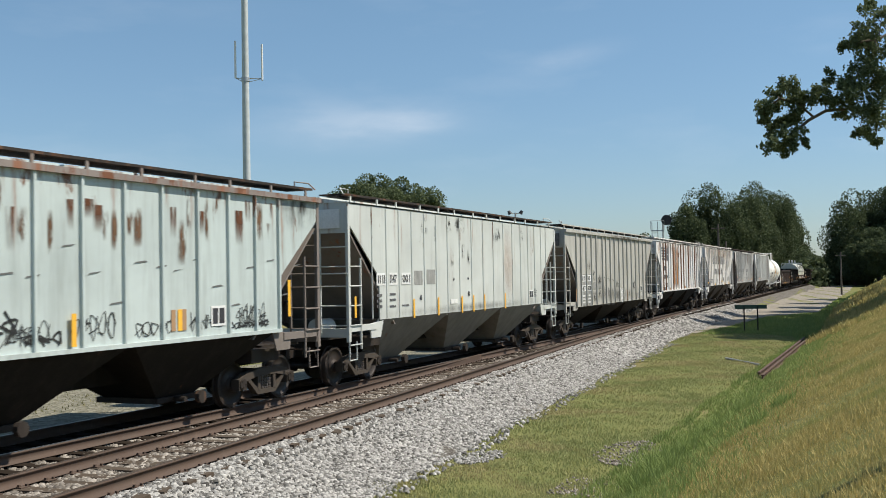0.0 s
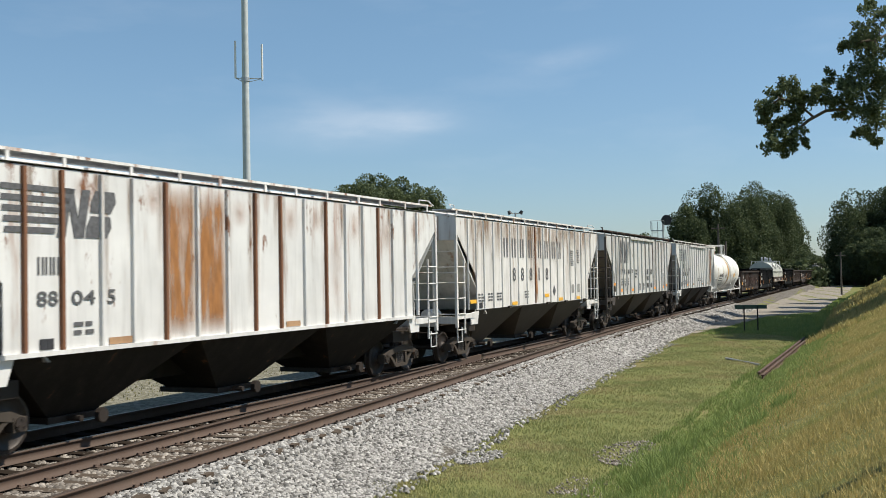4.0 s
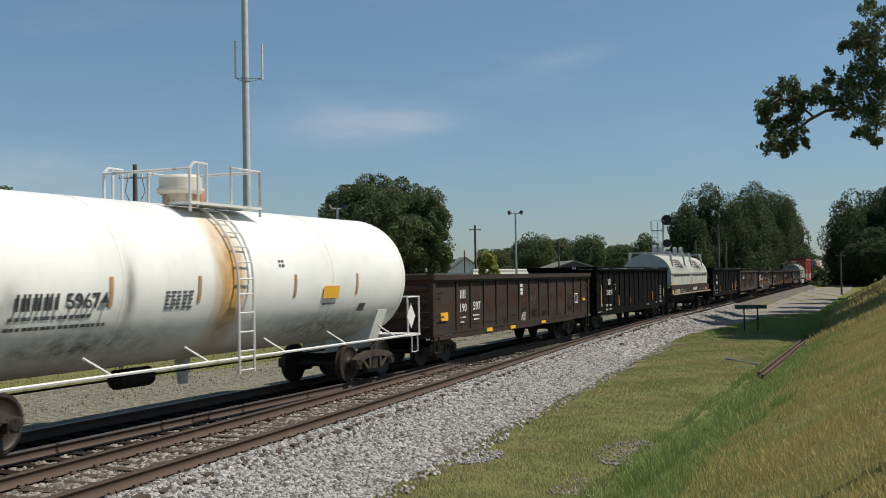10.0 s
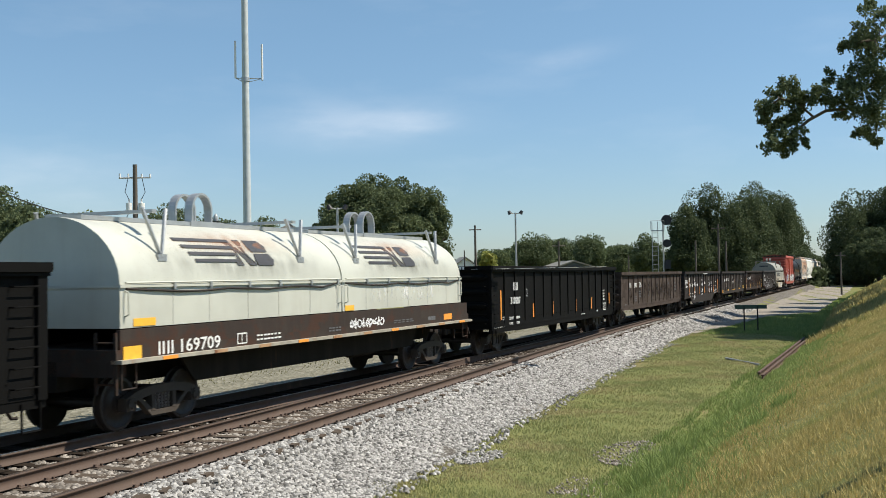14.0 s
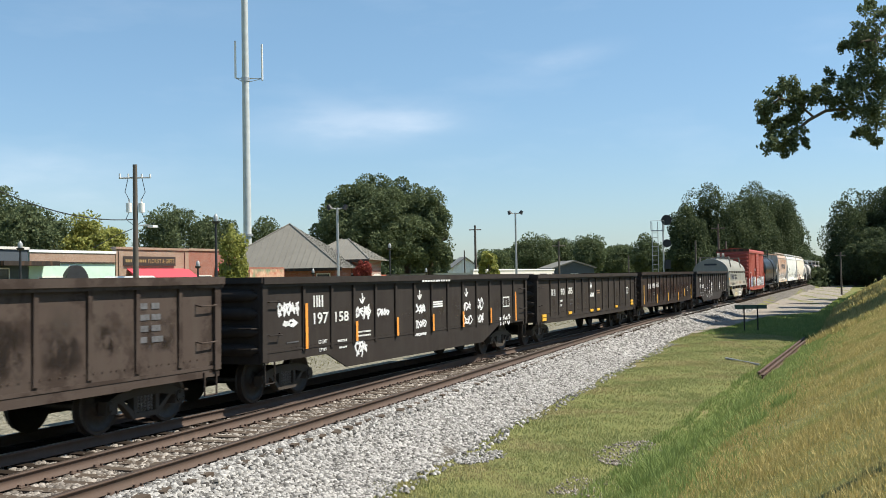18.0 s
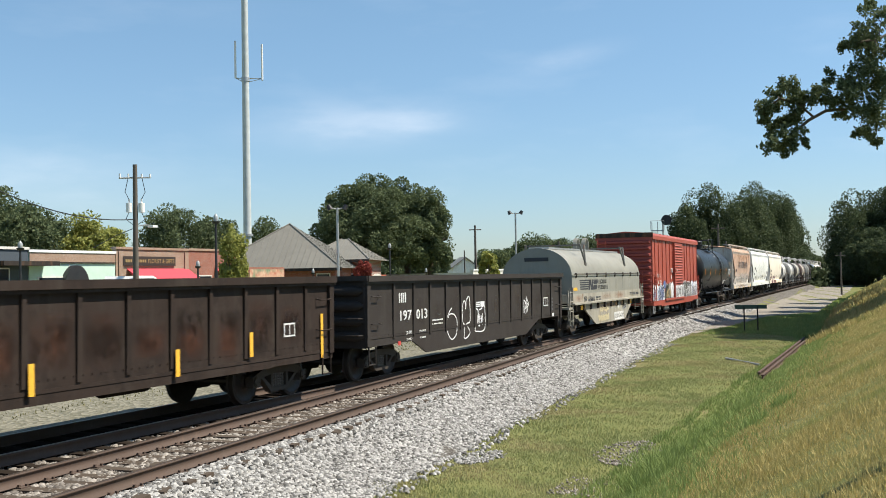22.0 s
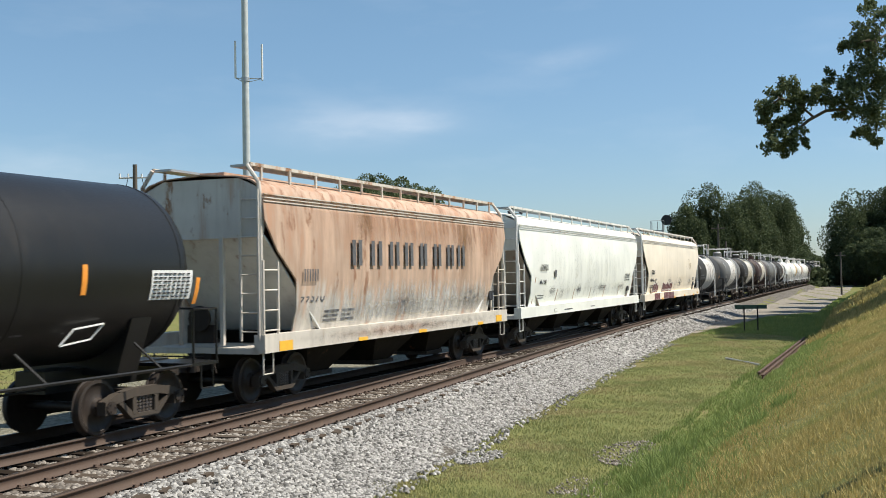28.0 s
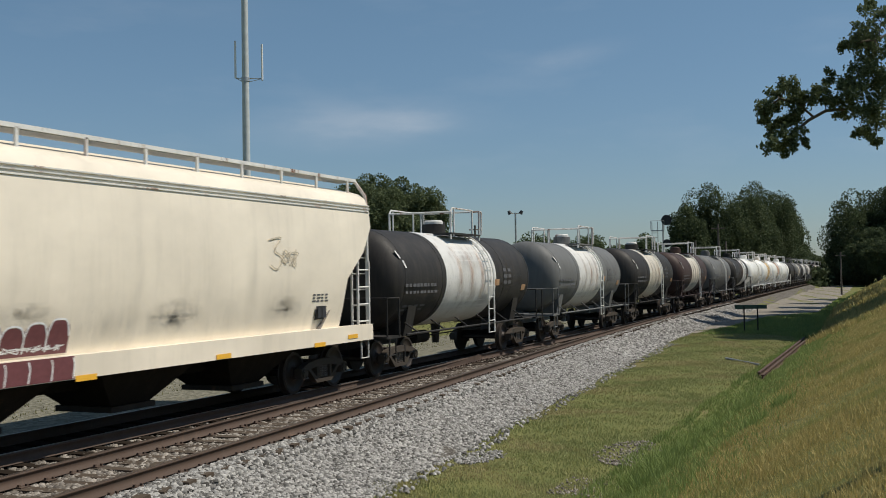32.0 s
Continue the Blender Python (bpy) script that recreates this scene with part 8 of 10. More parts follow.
stripe_mark(c, -5.35, 1.86, 3.06, 0.42, STENCIL_K, -1.44, lean=0.05)
name_blocks(c, -2.08, -0.82, 2.09, 2.27, 7, STENCIL_K, -1.44, 0.8)
name_blocks(c, -2.13, -0.64, 1.85, 2.03, 8, STENCIL_K, -1.44, 0.8)
text_fit(c, "165664", -4.03, -2.93, 1.37, 1.58, STENCIL_K, -1.462)
name_blocks(c, -4.61, -4.40, 1.39, 1.60, 2, STENCIL_K, -1.462, 0.9)
Mesh().box(-6.15, -5.6, -1.45, -1.442, 1.86, 1.98).part("warning_label", YELLOW, c)
text_fit(c, "LD LMT", -2.69, -2.28, 1.49, 1.56, STENCIL_G, -1.462)
text_fit(c, "LT WT", -2.69, -2.34, 1.39, 1.46, STENCIL_G, -1.462)
bars(c, -2.2, 1.38, 0.4, 0.2, 2, STENCIL_G, -1.462, cols=6)
for x0, x1, z0, z1, mt in ((-1.75, 0.2, 1.38, 1.7, S_BLUSH), (-6.4, -4.7, 1.36, 1.7, S_BLUSH), (0.5, 3.0, 1.36, 1.7, S_BLUSH), (4.0, 6.4, 1.36, 1.7, S_GRIME), (-4.4, 4.4, 1.02, 1.3, S_BLUSH)):
    stain_patch(c, x0, x1, z0, z1, mt, -1.4635 if z1 < 1.75 else -1.443)
for k in range(9):
    x = -5.6 + 1.36 * k
    Mesh().box(x - 0.008, x + 0.008, -1.446, -1.438, 1.74, 2.42).part("panel_seam", P_SMUDGE, c)
scrawl(c, -2.28, -0.35, 0.42, 0.80, 8, 0.06, P_CREAMTAG, -1.442, 141)
scrawl(c, -2.25, -0.35, 0.44, 0.78, 10, 0.05, P_CREAMTAG, -1.445, 146)
scrawl(c, -2.05, -0.4, 0.84, 1.16, 5, 0.05, P_CREAMTAG, -1.442, 142)
stain_patch(c, -2.3, -0.3, 0.80, 1.25, S_BLUSH, -1.4415)
stain_patch(c, 0.65, 2.65, 0.40, 0.78, S_PALE2, -1.4415)
scrawl(c, 0.75, 2.55, 0.44, 0.74, 7, 0.02, G_PENCIL, -1.443, 144)
stain_patch(c, 0.5, 2.4, 0.82, 1.25, S_PALE, -1.4415)
framed(c, 2.47, 2.98, 0.87, 1.11, STENCIL_W, STENCIL_K, -1.462)
for x, w2, mt in ((-5.2, 0.7, YELLOW), (0.9, 0.5, P_RUSTPANEL), (2.1, 0.4, P_RUSTPANEL), (3.6, 0.6, YELLOW)):
    Mesh().box(x, x + w2, -1.470, -1.461, 1.08, 1.24).part("worn_reflector", mt, c)
bars(c, 3.9, 1.48, 1.2, 0.14, 2, STENCIL_K, -1.462, cols=3)
bars(c, 5.4, 1.44, 0.5, 0.18, 1, STENCIL_K, -1.462, cols=4)
Mesh().prism([(-0.5, 3.05), (0.5, 3.05), (0.5, 3.2), (-0.5, 3.2)], "x", -6.37, -6.36).part("end_stripes", STENCIL_K, c)
hoop(c, 0.5, P_HOODG, 3.5)
for x in (-3.8, 3.5):
    bracket(c, x, P_BRACKET)
Mesh().box(-L / 2, L / 2, -0.28, 0.28, 0.72, 1.3).part("centre_sill", UNDER, c)
for s in (-1, 1):
    Mesh().box(s * (L / 2 + 0.05), s * (L / 2 + 0.55), -1.5, 1.5, 1.14, 1.22).part("end_platform", P_DECK, c)
    Mesh().box(s * (L / 2 - 0.1), s * (L / 2 + 0.3), -0.3, 0.3, 0.75, 1.14).part("draft_sill", UNDER, c)
    ladder(c, s * (L / 2 + 0.15) - 0.2, -1.48, 0.5, 2.0, 0.42, P_DECK, n=4)
    ladder(c, s * (L / 2 + 0.5), -1.45, 0.7, 1.9, 0.4, P_DECK, n=3, along="y")
running_gear(c, L, 1.5, 0.9)
couple(c, 305.0, 318.0)

# 19 red boxcar
c = couple(boxcar(15.6, P_RED, "oxide red boxcar with white and black graffiti", P_RED, P_REDEND), 321.0, 336.6)
yb = -1.475


def fill(x0, x1, z0, z1, n, mats, y, seed):
    """Fat overlapping sprayed letter shapes."""
    q = random.Random(seed)
    for k in range(n):
        x = x0 + (x1 - x0) * (k + 0.5) / n
        w2, zc2, h2 = (x1 - x0) / n * q.uniform(0.55, 0.75), (z0 + z1) / 2, (z1 - z0) / 2
        pts = []
        for j in range(14):
            a = 2 * math.pi * j / 14
            pts.append((x + w2 * (abs(math.cos(a)) ** 0.6) * math.copysign(1, math.cos(a)) * q.uniform(0.75, 1.1), zc2 + h2 * (abs(math.sin(a)) ** 0.6) * math.copysign(1, math.sin(a)) * q.uniform(0.8, 1.05)))
        yy = y - 0.003 - 0.0013 * (k % 4)
        big = [(x + (px - x) * 1.10, zc2 + (pz - zc2) * 1.06) for px, pz in pts]
        mt = mats[k % len(mats)]
        Mesh().prism(big, "y", yy, yy - 0.0005).part("graffiti_outline", G_BLACK if mt is not G_BLACK else G_WHITE, c, "sprayed letter outline")
        Mesh().prism(pts, "y", yy - 0.0006, yy - 0.0011).part("graffiti", mt, c, "sprayed letter fill")


yg = yb - 0.022
fill(-7.7, -6.45, 0.75, 2.0, 2, (G_WHITE,), yg, 7)
fill(-6.45, -5.4, 0.72, 1.86, 3, (G_WHITE, G_WHITE, G_PALE), yg, 17)
fill(-5.75, -4.5, 0.75, 1.9, 3, (G_WHITE, G_PALE, G_WHITE), yg, 27)
fill(-4.7, -4.05, 1.62, 2.1, 1, (G_BLUE,), yg, 28)
fill(-4.45, -3.6, 0.72, 1.5, 1, (G_SMOKE,), yg, 8)
fill(-3.95, -2.4, 0.72, 1.95, 3, (G_BLACK, G_SMOKE, G_BLACK), yg, 18)
fill(-2.35, -1.58, 0.70, 2.03, 1, (G_WHITE,), yg, 9)
fill(-1.3, 1.6, 1.0, 1.8, 6, (G_WHITE,), yb - 0.108, 10)
fill(1.85, 5.0, 0.72, 1.98, 6, (G_BLACK, G_BLACK, G_SMOKE), yg, 11)
fill(5.0, 7.6, 0.70, 2.0, 5, (G_WHITE, G_PALE), yg, 12)
for x0, x1, z0, z1, n, w2, mt, sd in ((-7.65, -6.5, 0.8, 1.95, 2, 0.03, G_BLUE, 151), (-6.5, -4.6, 0.8, 1.85, 6, 0.035, G_BLUE, 152), (-6.2, -4.6, 0.8, 1.8, 5, 0.03, G_BLACK, 161), (-5.25, -4.55, 1.5, 1.88, 3, 0.03, G_BLACK, 154), (-3.9, -2.5, 0.8, 1.85, 5, 0.03, G_TAN, 153), (-3.1, -2.45, 1.5, 1.95, 3, 0.025, G_WHITE, 162), (-2.3, -1.65, 0.85, 1.9, 1, 0.03, G_BLACK, 163), (5.0, 7.3, 0.9, 1.8, 7, 0.035, G_BLACK, 156), (1.9, 5.0, 0.8, 1.85, 7, 0.04, G_WHITE, 157)):
    scrawl(c, x0, x1, z0, z1, n, w2, mt, yg - 0.012, sd)
scrawl(c, -1.3, 1.6, 1.0, 1.8, 8, 0.035, G_BLACK, yb - 0.122, 159)
scrawl(c, -0.2, 1.2, 1.75, 2.2, 5, 0.015, G_MAROON, yb - 0.128, 158)
stain_patch(c, -7.7, 7.6, 0.86, 1.25, S_SCUFF, yg - 0.02)
Mesh().tube([(-7.5, yb - 0.02, 2.62), (-7.45, yb - 0.12, 2.62), (-6.95, yb - 0.12, 2.60), (-6.9, yb - 0.02, 2.60)], 0.018, 5).part("grab_iron", P_RED, c)
text_fit(c, "85", -6.42, -6.15, 1.9, 2.09, STENCIL_W, yg - 0.016)
text_fit(c, "52", -5.74, -5.42, 1.9, 2.1, STENCIL_W, yg - 0.016)
name_blocks(c, -6.35, -6.2, 2.27, 2.48, 2, STENCIL_W, yb, 0.7)
name_blocks(c, -5.7, -5.7, 2.27, 2.48, 1, STENCIL_W, yb)
for x, z in ((-2.04, 2.70), (-2.04, 2.58), (-0.35, 2.66)):
    Mesh().cyl((x, yb - 0.07, z), (x, yb - 0.002, z), 0.07, 10).part("round_decal", STENCIL_W, c)
Mesh().box(-2.15, -1.98, yb - 0.01, yb - 0.002, 2.15, 2.36).part("data_panel", STENCIL_W, c)

# 20 black tank
c = couple(tank_car(16.7, 1.55, 2.72, P_TANKK, "glossy black tank car with orange reflector bars", trim=P_TANKK, shell=7.8), 338.4, 355.1)
ty = -1.55
tags(c, [(-6.6, 2.28), (-4.0, 2.28), (-1.38, 2.28), (1.2, 2.28), (4.76, 2.32), (7.62, 2.1)], ORANGE_Y, ty, 0.11, 0.47)
plate = Mesh().add([(x, ty - 0.006, 2.2 + 0.5 * k / 6) for k in range(7) for x in (6.35, 7.45)], [(2 * k, 2 * k + 1, 2 * k + 3, 2 * k + 2) for k in range(6)])
plate.part("placard_table", STENCIL_W, c, "white tabulated data panel")
for k in range(7):
    bars(c, 6.4, 2.225 + 0.065 * k, 1.0, 0.05, 1, STENCIL_K, ty - 0.012, "table_lines", 8)
bars(c, -5.0, 1.85, 2.0, 0.16, 1, STENCIL_G, ty, cols=12)
bars(c, 2.77, 1.73, 1.2, 0.05, 1, STENCIL_G, ty, cols=3)
bars(c, -0.3, 1.3, 0.7, 0.12, 2, STENCIL_G, ty, cols=4)
bars(c, 0.2, 3.62, 0.35, 0.12, 1, STENCIL_W, ty, cols=3)
for x0, x1, z0, z1 in ((-7.0, 6.8, 1.2, 1.75), (-4.0, 6.5, 2.6, 3.6)):
    stain_patch(c, x0, x1, z0, z1, S_TANKDUST, ty, rows=14)
b = Mesh()
for p0, p1 in (((4.57, 1.55), (5.2, 1.62)), ((5.2, 1.62), (5.38, 1.86)), ((5.38, 1.86), (4.75, 1.80)), ((4.75, 1.80), (4.57, 1.55))):
    b.cyl((p0[0], ty + 0.36 - 0.5 * (p0[1] - 1.5), p0[1]), (p1[0], ty + 0.36 - 0.5 * (p1[1] - 1.5), p1[1]), 0.018, 4)
b.part("placard_frame", STENCIL_W, c)

wrap(c, round_side(1.55, 2.72))

# 21 salmon stained smooth hopper
c = couple(smooth_hopper(14.3, P_SOU, "salmon-stained smooth-sided covered hopper", P_SOUSILL, P_SOUSILL, P_SOUSILL, bays=3, slope_mat=P_WHITETRIM), 356.5, 370.8)
for x0, x1 in ((-3.53, -3.05), (-2.56, -2.0), (-1.55, -1.02), (-0.68, -0.18), (0.27, 0.7), (1.18, 1.66), (2.11, 2.58), (2.88, 3.4)):
    for a, b2 in ((x0, x0 + 0.17), (x1 - 0.17, x1)):
        Mesh().box(a, b2, -1.58, -1.572, 2.80, 3.39).part("name_blocks", STENCIL_G, c)
text_fit(c, "99370", -5.72, -4.67, 2.02, 2.23, STENCIL_G, -1.50)
name_blocks(c, -5.68, -5.25, 2.46, 2.72, 3, STENCIL_G, -1.565, 0.75)
for x, z, w2, h2 in ((-6.63, 1.07, 0.51, 0.2), (-3.18, 1.06, 0.45, 0.08), (0.21, 1.06, 0.5, 0.08), (4.5, 1.06, 0.45, 0.08), (6.1, 1.08, 0.5, 0.2)):
    Mesh().box(x, x + w2, -1.562, -1.552, z, z + h2).part("reflector", YELLOW, c, "amber reflective panel")
for x0, x1, z0, z1, mt in ((-5.6, 6.2, 1.5, 2.5, S_CHALK), (-5.8, 6.3, 1.46, 2.0, S_CHALK), (-6.6, 6.6, 3.1, 4.0, S_SALMON), (-3.2, -2.2, 3.3, 4.0, S_BROWN), (2.8, 4.4, 2.2, 4.0, S_BROWN), (-1.5, 0.5, 1.5, 2.2, S_SCUFF), (2.5, 5.8, 1.5, 2.3, S_SCUFF), (4.5, 6.4, 2.6, 4.0, S_SALMON)):
    stain_patch(c, x0, x1, z0, z1, mt, -1.56, "rust_stain", 14)
for x0, x1, z0, z1, mt in ((-6.9, 7.0, 1.07, 1.41, S_SCUFF), (-5.0, 3.0, 1.07, 1.41, S_BLUSH)):
    stain_patch(c, x0, x1, z0, z1, mt, -1.5515)
bars(c, -4.6, 1.55, 1.6, 0.3, 3, STENCIL_G, -1.47, cols=2)
framed(c, 5.6, 5.98, 1.75, 2.05, STENCIL_K, STENCIL_K, -1.51)
wrap(c, shell_side, 1.45)

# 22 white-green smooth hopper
c = couple(smooth_hopper(18.6, P_ACF, "white covered hopper with smooth rounded sides", P_ACF, P_ACF, P_WHITETRIM, slope_mat=P_SLOPE_SHADE), 372.2, 390.8)
text_fit(c, "66738", -7.08, -6.27, 2.18, 2.38, STENCIL_K, -1.525)
name_blocks(c, -7.07, -6.42, 2.66, 2.88, 4, STENCIL_K, -1.57, 0.75)
bars(c, -7.16, 1.75, 0.75, 0.06, 1, STENCIL_G, -1.50, cols=8)
bars(c, -7.1, 1.66, 0.65, 0.06, 1, STENCIL_G, -1.50, cols=8)
framed(c, -5.38, -5.12, 2.42, 2.68, STENCIL_G, P_ACF, -1.555)
for x, z1 in ((-7.7, 2.44), (-4.86, 1.96), (-2.46, 1.95), (0.13, 1.95), (2.5, 1.98), (5.25, 1.96), (8.02, 2.42)):
    Mesh().prism([(x, 1.52), (x + 0.055, 1.52), (x + 0.15, z1), (x + 0.095, z1)], "y", -1.53, -1.50).part("drip_strap", P_RUSTPANEL, c)
for x0, x1, z0, z1, mt in ((-5.95, -4.85, 1.65, 2.12, S_SCUFF), (-2.25, -1.2, 1.65, 2.2, S_SCUFF), (1.35, 2.9, 1.7, 2.15, S_SCUFF), (4.3, 6.8, 1.68, 2.15, S_SCUFF), (-4.6, -3.8, 1.48, 2.1, S_SCUFF), (-7.0, 8.0, 1.46, 2.3, S_HAZE), (-8.0, 8.0, 1.5, 3.9, S_HAZE), (-4.9, -4.3, 1.5, 3.6, S_HAZE), (-2.5, -2.0, 1.5, 3.6, S_HAZE), (0.0, 0.7, 1.5, 3.8, S_HAZE), (2.6, 3.1, 1.5, 3.6, S_HAZE), (4.0, 4.6, 1.5, 3.6, S_HAZE)):
    stain_patch(c, x0, x1, z0, z1, mt, -1.55, "scuff_stain", 14)
scrawl(c, -1.9, -1.4, 1.78, 2.02, 2, 0.025, G_PENCIL, -1.545, 48)
scrawl(c, -5.5, -5.1, 1.85, 2.05, 2, 0.018, G_PENCIL, -1.545, 44)
scrawl(c, 1.5, 2.7, 1.85, 2.05, 4, 0.02, G_PENCIL, -1.545, 51)
bars(c, -4.05, 1.15, 1.12, 0.08, 1, STENCIL_K, -1.552, cols=11)
bars(c, -0.15, 1.16, 0.68, 0.06, 1, STENCIL_G, -1.552, cols=7)
bars(c, 6.32, 2.18, 1.05, 0.34, 4, STENCIL_G, -1.56, cols=4)
framed(c, 6.85, 7.25, 1.68, 1.92, STENCIL_K, STENCIL_K, -1.515)
framed(c, -5.39, -5.14, 1.13, 1.26, STENCIL_G, P_ACF, -1.551)
wrap(c, shell_side, 1.45)

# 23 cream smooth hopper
c = couple(smooth_hopper(18.45, P_ACF2, "cream covered hopper with maroon graffiti along its sill", P_ACF2, P_ACF2, P_WHITETRIM, slope_mat=P_SLOPE_SHADE), 392.3, 410.75)
text_fit(c, "68466", -7.45, -6.35, 2.05, 2.25, STENCIL_K, -1.51)
name_blocks(c, -7.42, -6.75, 2.43, 2.66, 4, STENCIL_K, -1.57, 0.75)
bars(c, -7.4, 1.7, 1.0, 0.18, 2, STENCIL_G, -1.5, cols=8)
framed(c, -6.16, -5.9, 1.97, 2.2, STENCIL_G, P_ACF2, -1.52)
# maroon bubble letters that run over shell and sill
for k, (x0, x1, n2) in enumerate(((-6.55, -5.0, 3), (-3.82, -0.7, 7))):
    pw = (x1 - x0) / n2
    for j in range(n2):
        x = x0 + pw * (j + 0.5)
        top = 1.92 + 0.05 * math.sin(2.3 * j + k)
        m = Mesh().add([(x + pw * 0.52 * u * (1.0 if v < 0.75 else math.sqrt(max(0.05, 1 - ((v - 0.75) / 0.25) ** 2 * 0.85))), -1.556 - 0.0004 * j, 1.46 + (top - 1.46) * v) for v in [q / 8 for q in range(9)] for u in (-1, 1)], [(2 * q, 2 * q + 1, 2 * q + 3, 2 * q + 2) for q in range(8)])
        m.part("graffiti", G_MAROON, c, "maroon spray-painted bubble shape")
        Mesh().box(x - pw * 0.5, x + pw * 0.5, -1.557 - 0.0003 * j, -1.552, 1.07, 1.415).part("sill_graffiti", G_MAROON, c, "maroon spray-painted bubble shape")
        b = Mesh()
        stroke(b, [(x - pw * 0.5, 1.50), (x - pw * 0.5, 1.72), (x - pw * 0.34, top - 0.02), (x, top + 0.02), (x + pw * 0.34, top - 0.02), (x + pw * 0.5, 1.72)], 0.03, -1.562)
        b.part("graffiti", G_WHITE, c, "white sprayed outline")
        b = Mesh()
        stroke(b, [(x + pw * 0.45, 1.39), (x + pw * 0.5, 1.28), (x + pw * 0.42, 1.08)], 0.025, -1.562)
        b.part("sill_graffiti", G_WHITE, c, "white sprayed outline")
    scrawl(c, x0 + 0.1, x1 - 0.1, 1.5, 1.62, 2 * n2, 0.018, G_WHITE, -1.562, 170 + k)
stain_patch(c, -6.5, -5.9, 1.55, 1.85, S_PALE, -1.566, rows=8)
stain_patch(c, -3.8, -3.4, 1.6, 1.85, S_PALE, -1.566, rows=8)
for x0, x1, z0, z1, mt in ((-2.25, -0.95, 1.9, 2.25, S_SCUFF), (0.95, 2.7, 1.62, 2.25, S_SCUFF), (1.3, 2.2, 1.66, 2.0, S_SCUFF), (4.8, 6.1, 1.68, 2.2, S_SCUFF), (5.0, 5.8, 1.75, 2.1, S_SCUFF), (-5.9, -4.86, 1.5, 2.4, S_HAZE), (-7.6, 8.0, 1.46, 2.2, S_HAZE), (0.6, 1.0, 1.5, 3.4, S_HAZE), (3.9, 4.4, 1.5, 3.4, S_HAZE)):
    stain_patch(c, x0, x1, z0, z1, mt, -1.55, "scuff_stain", 14)
tags(c, [(-4.35, 1.05), (-0.45, 1.02), (3.15, 1.07), (6.7, 1.05), (8.2, 1.14)], YELLOW, -1.556, 0.46, 0.09)
framed(c, 6.65, 7.08, 1.63, 1.92, STENCIL_K, STENCIL_K, -1.51)
bars(c, 6.5, 2.0, 0.7, 0.2, 3, STENCIL_G, -1.54, cols=4)
m = Mesh()
stroke(m, [(4.7, 3.3), (5.15, 3.35), (4.9, 3.1), (5.2, 2.95), (5.0, 2.72), (4.75, 2.8)], 0.03, -1.568)
m.part("graffiti", S_CHALKMARK, c, "faint chalk scribble")
scrawl(c, 5.2, 5.8, 2.7, 3.2, 2, 0.025, S_CHALKMARK, -1.568, 175)
wrap(c, shell_side, 1.45)

# 24 and on: tank cars with pale bands
bodies = ((P_TANKK2, P_WHITETRIM, "black tank car with a broad white band"), (P_TANKG, P_WHITETRIM, "grey tank car with a white band"),
          (P_TANKK2, P_BAND, "dull black tank car with a buff band"), (P_TANKM, P_BAND, "maroon-black tank car with a tan band"),
          (P_TANKG, None, "plain dark grey tank car"), (P_TANKK2, P_WHITETRIM, "black tank car with a white band"),
          (P_TANKW, None, "plain white tank car with railings"), (P_TANKW, P_RUSTBAND, "white tank car with a rusty band"), (P_TANKW, P_SOU, "white tank car with a salmon band"),
          (P_TANKW, None, "plain white tank car with railings"), (P_TANKK2, None, "plain dull black tank car"), (P_TANKG, P_BAND, "grey tank car with a cream band"))
first_tanks = {}
at = 411.7
for k in range(20):
    mt, bd, lab = bodies[k % len(bodies)]
    L2 = 12.85
    key = k % len(bodies)
    if key in first_tanks:
        c = copy_thing(first_tanks[key], Matrix())
    else:
        c = tank_car(L2, 1.36, 2.46, mt, lab, bd, trim=mt if mt is not P_TANKW else P_WHITETRIM, band_x=((-2.3, 1.8), (-2.2, 1.5), (-1.9, 1.6), (-1.7, 1.5), (0, 0), (0.6, 3.4))[k] if k < 6 else (-1.35, 1.35), shell=5.7, dome_mat=mt, dome=0.7,
                     cap_mat=P_WHITETRIM if k in (0, 1, 2) else None, rail_mat=P_WHITETRIM if k < 10 else None)
        if mt is not P_TANKW:
            for z, h in ((2.22, 0.16), (2.05, 0.13)):
                bars(c, -5.1, z, 2.1, h, 1, STENCIL_G, -1.37, "number_bars", 9)
            bars(c, -4.9, 1.6, 1.5, 0.2, 2, STENCIL_G, -1.345, cols=4)
            bars(c, 2.5, 2.2, 0.9, 0.6, 3, STENCIL_G, -1.37, cols=2)
            # bright reflective strips slanting round the head
            for x, z in ((-5.2, 3.0), (-5.0, 2.75)):
                Mesh().prism([(x, z), (x + 0.08, z), (x - 0.02, z + 0.2), (x - 0.10, z + 0.2)], "y", -1.37, -1.362).part("reflector", STENCIL_W, c, "white reflective strip")
        for x0, x1, z0, z1 in ((-4.8, 4.8, 1.3, 2.6), (-2.2, 1.8, 2.2, 3.5), (1.6, 4.6, 2.0, 3.4)):
            stain_patch(c, x0, x1, z0, z1, S_TANKDUST, -1.365, rows=14)
        if bd:
            for dx in (0.2, 1.1, 2.0):
                stain_patch(c, -1.6 + dx, -1.2 + dx, 1.7, 3.5, S_BLUSH, -1.37, "rust_stain", 14)
        tags(c, [(1.9, 2.2), (4.6, 2.0)], P_RUSTPANEL, -1.362, 0.4, 0.2)
        wrap(c, round_side(1.36, 2.46))
        first_tanks[key] = c
    couple(c, at, at + L2)
    at += 14.1

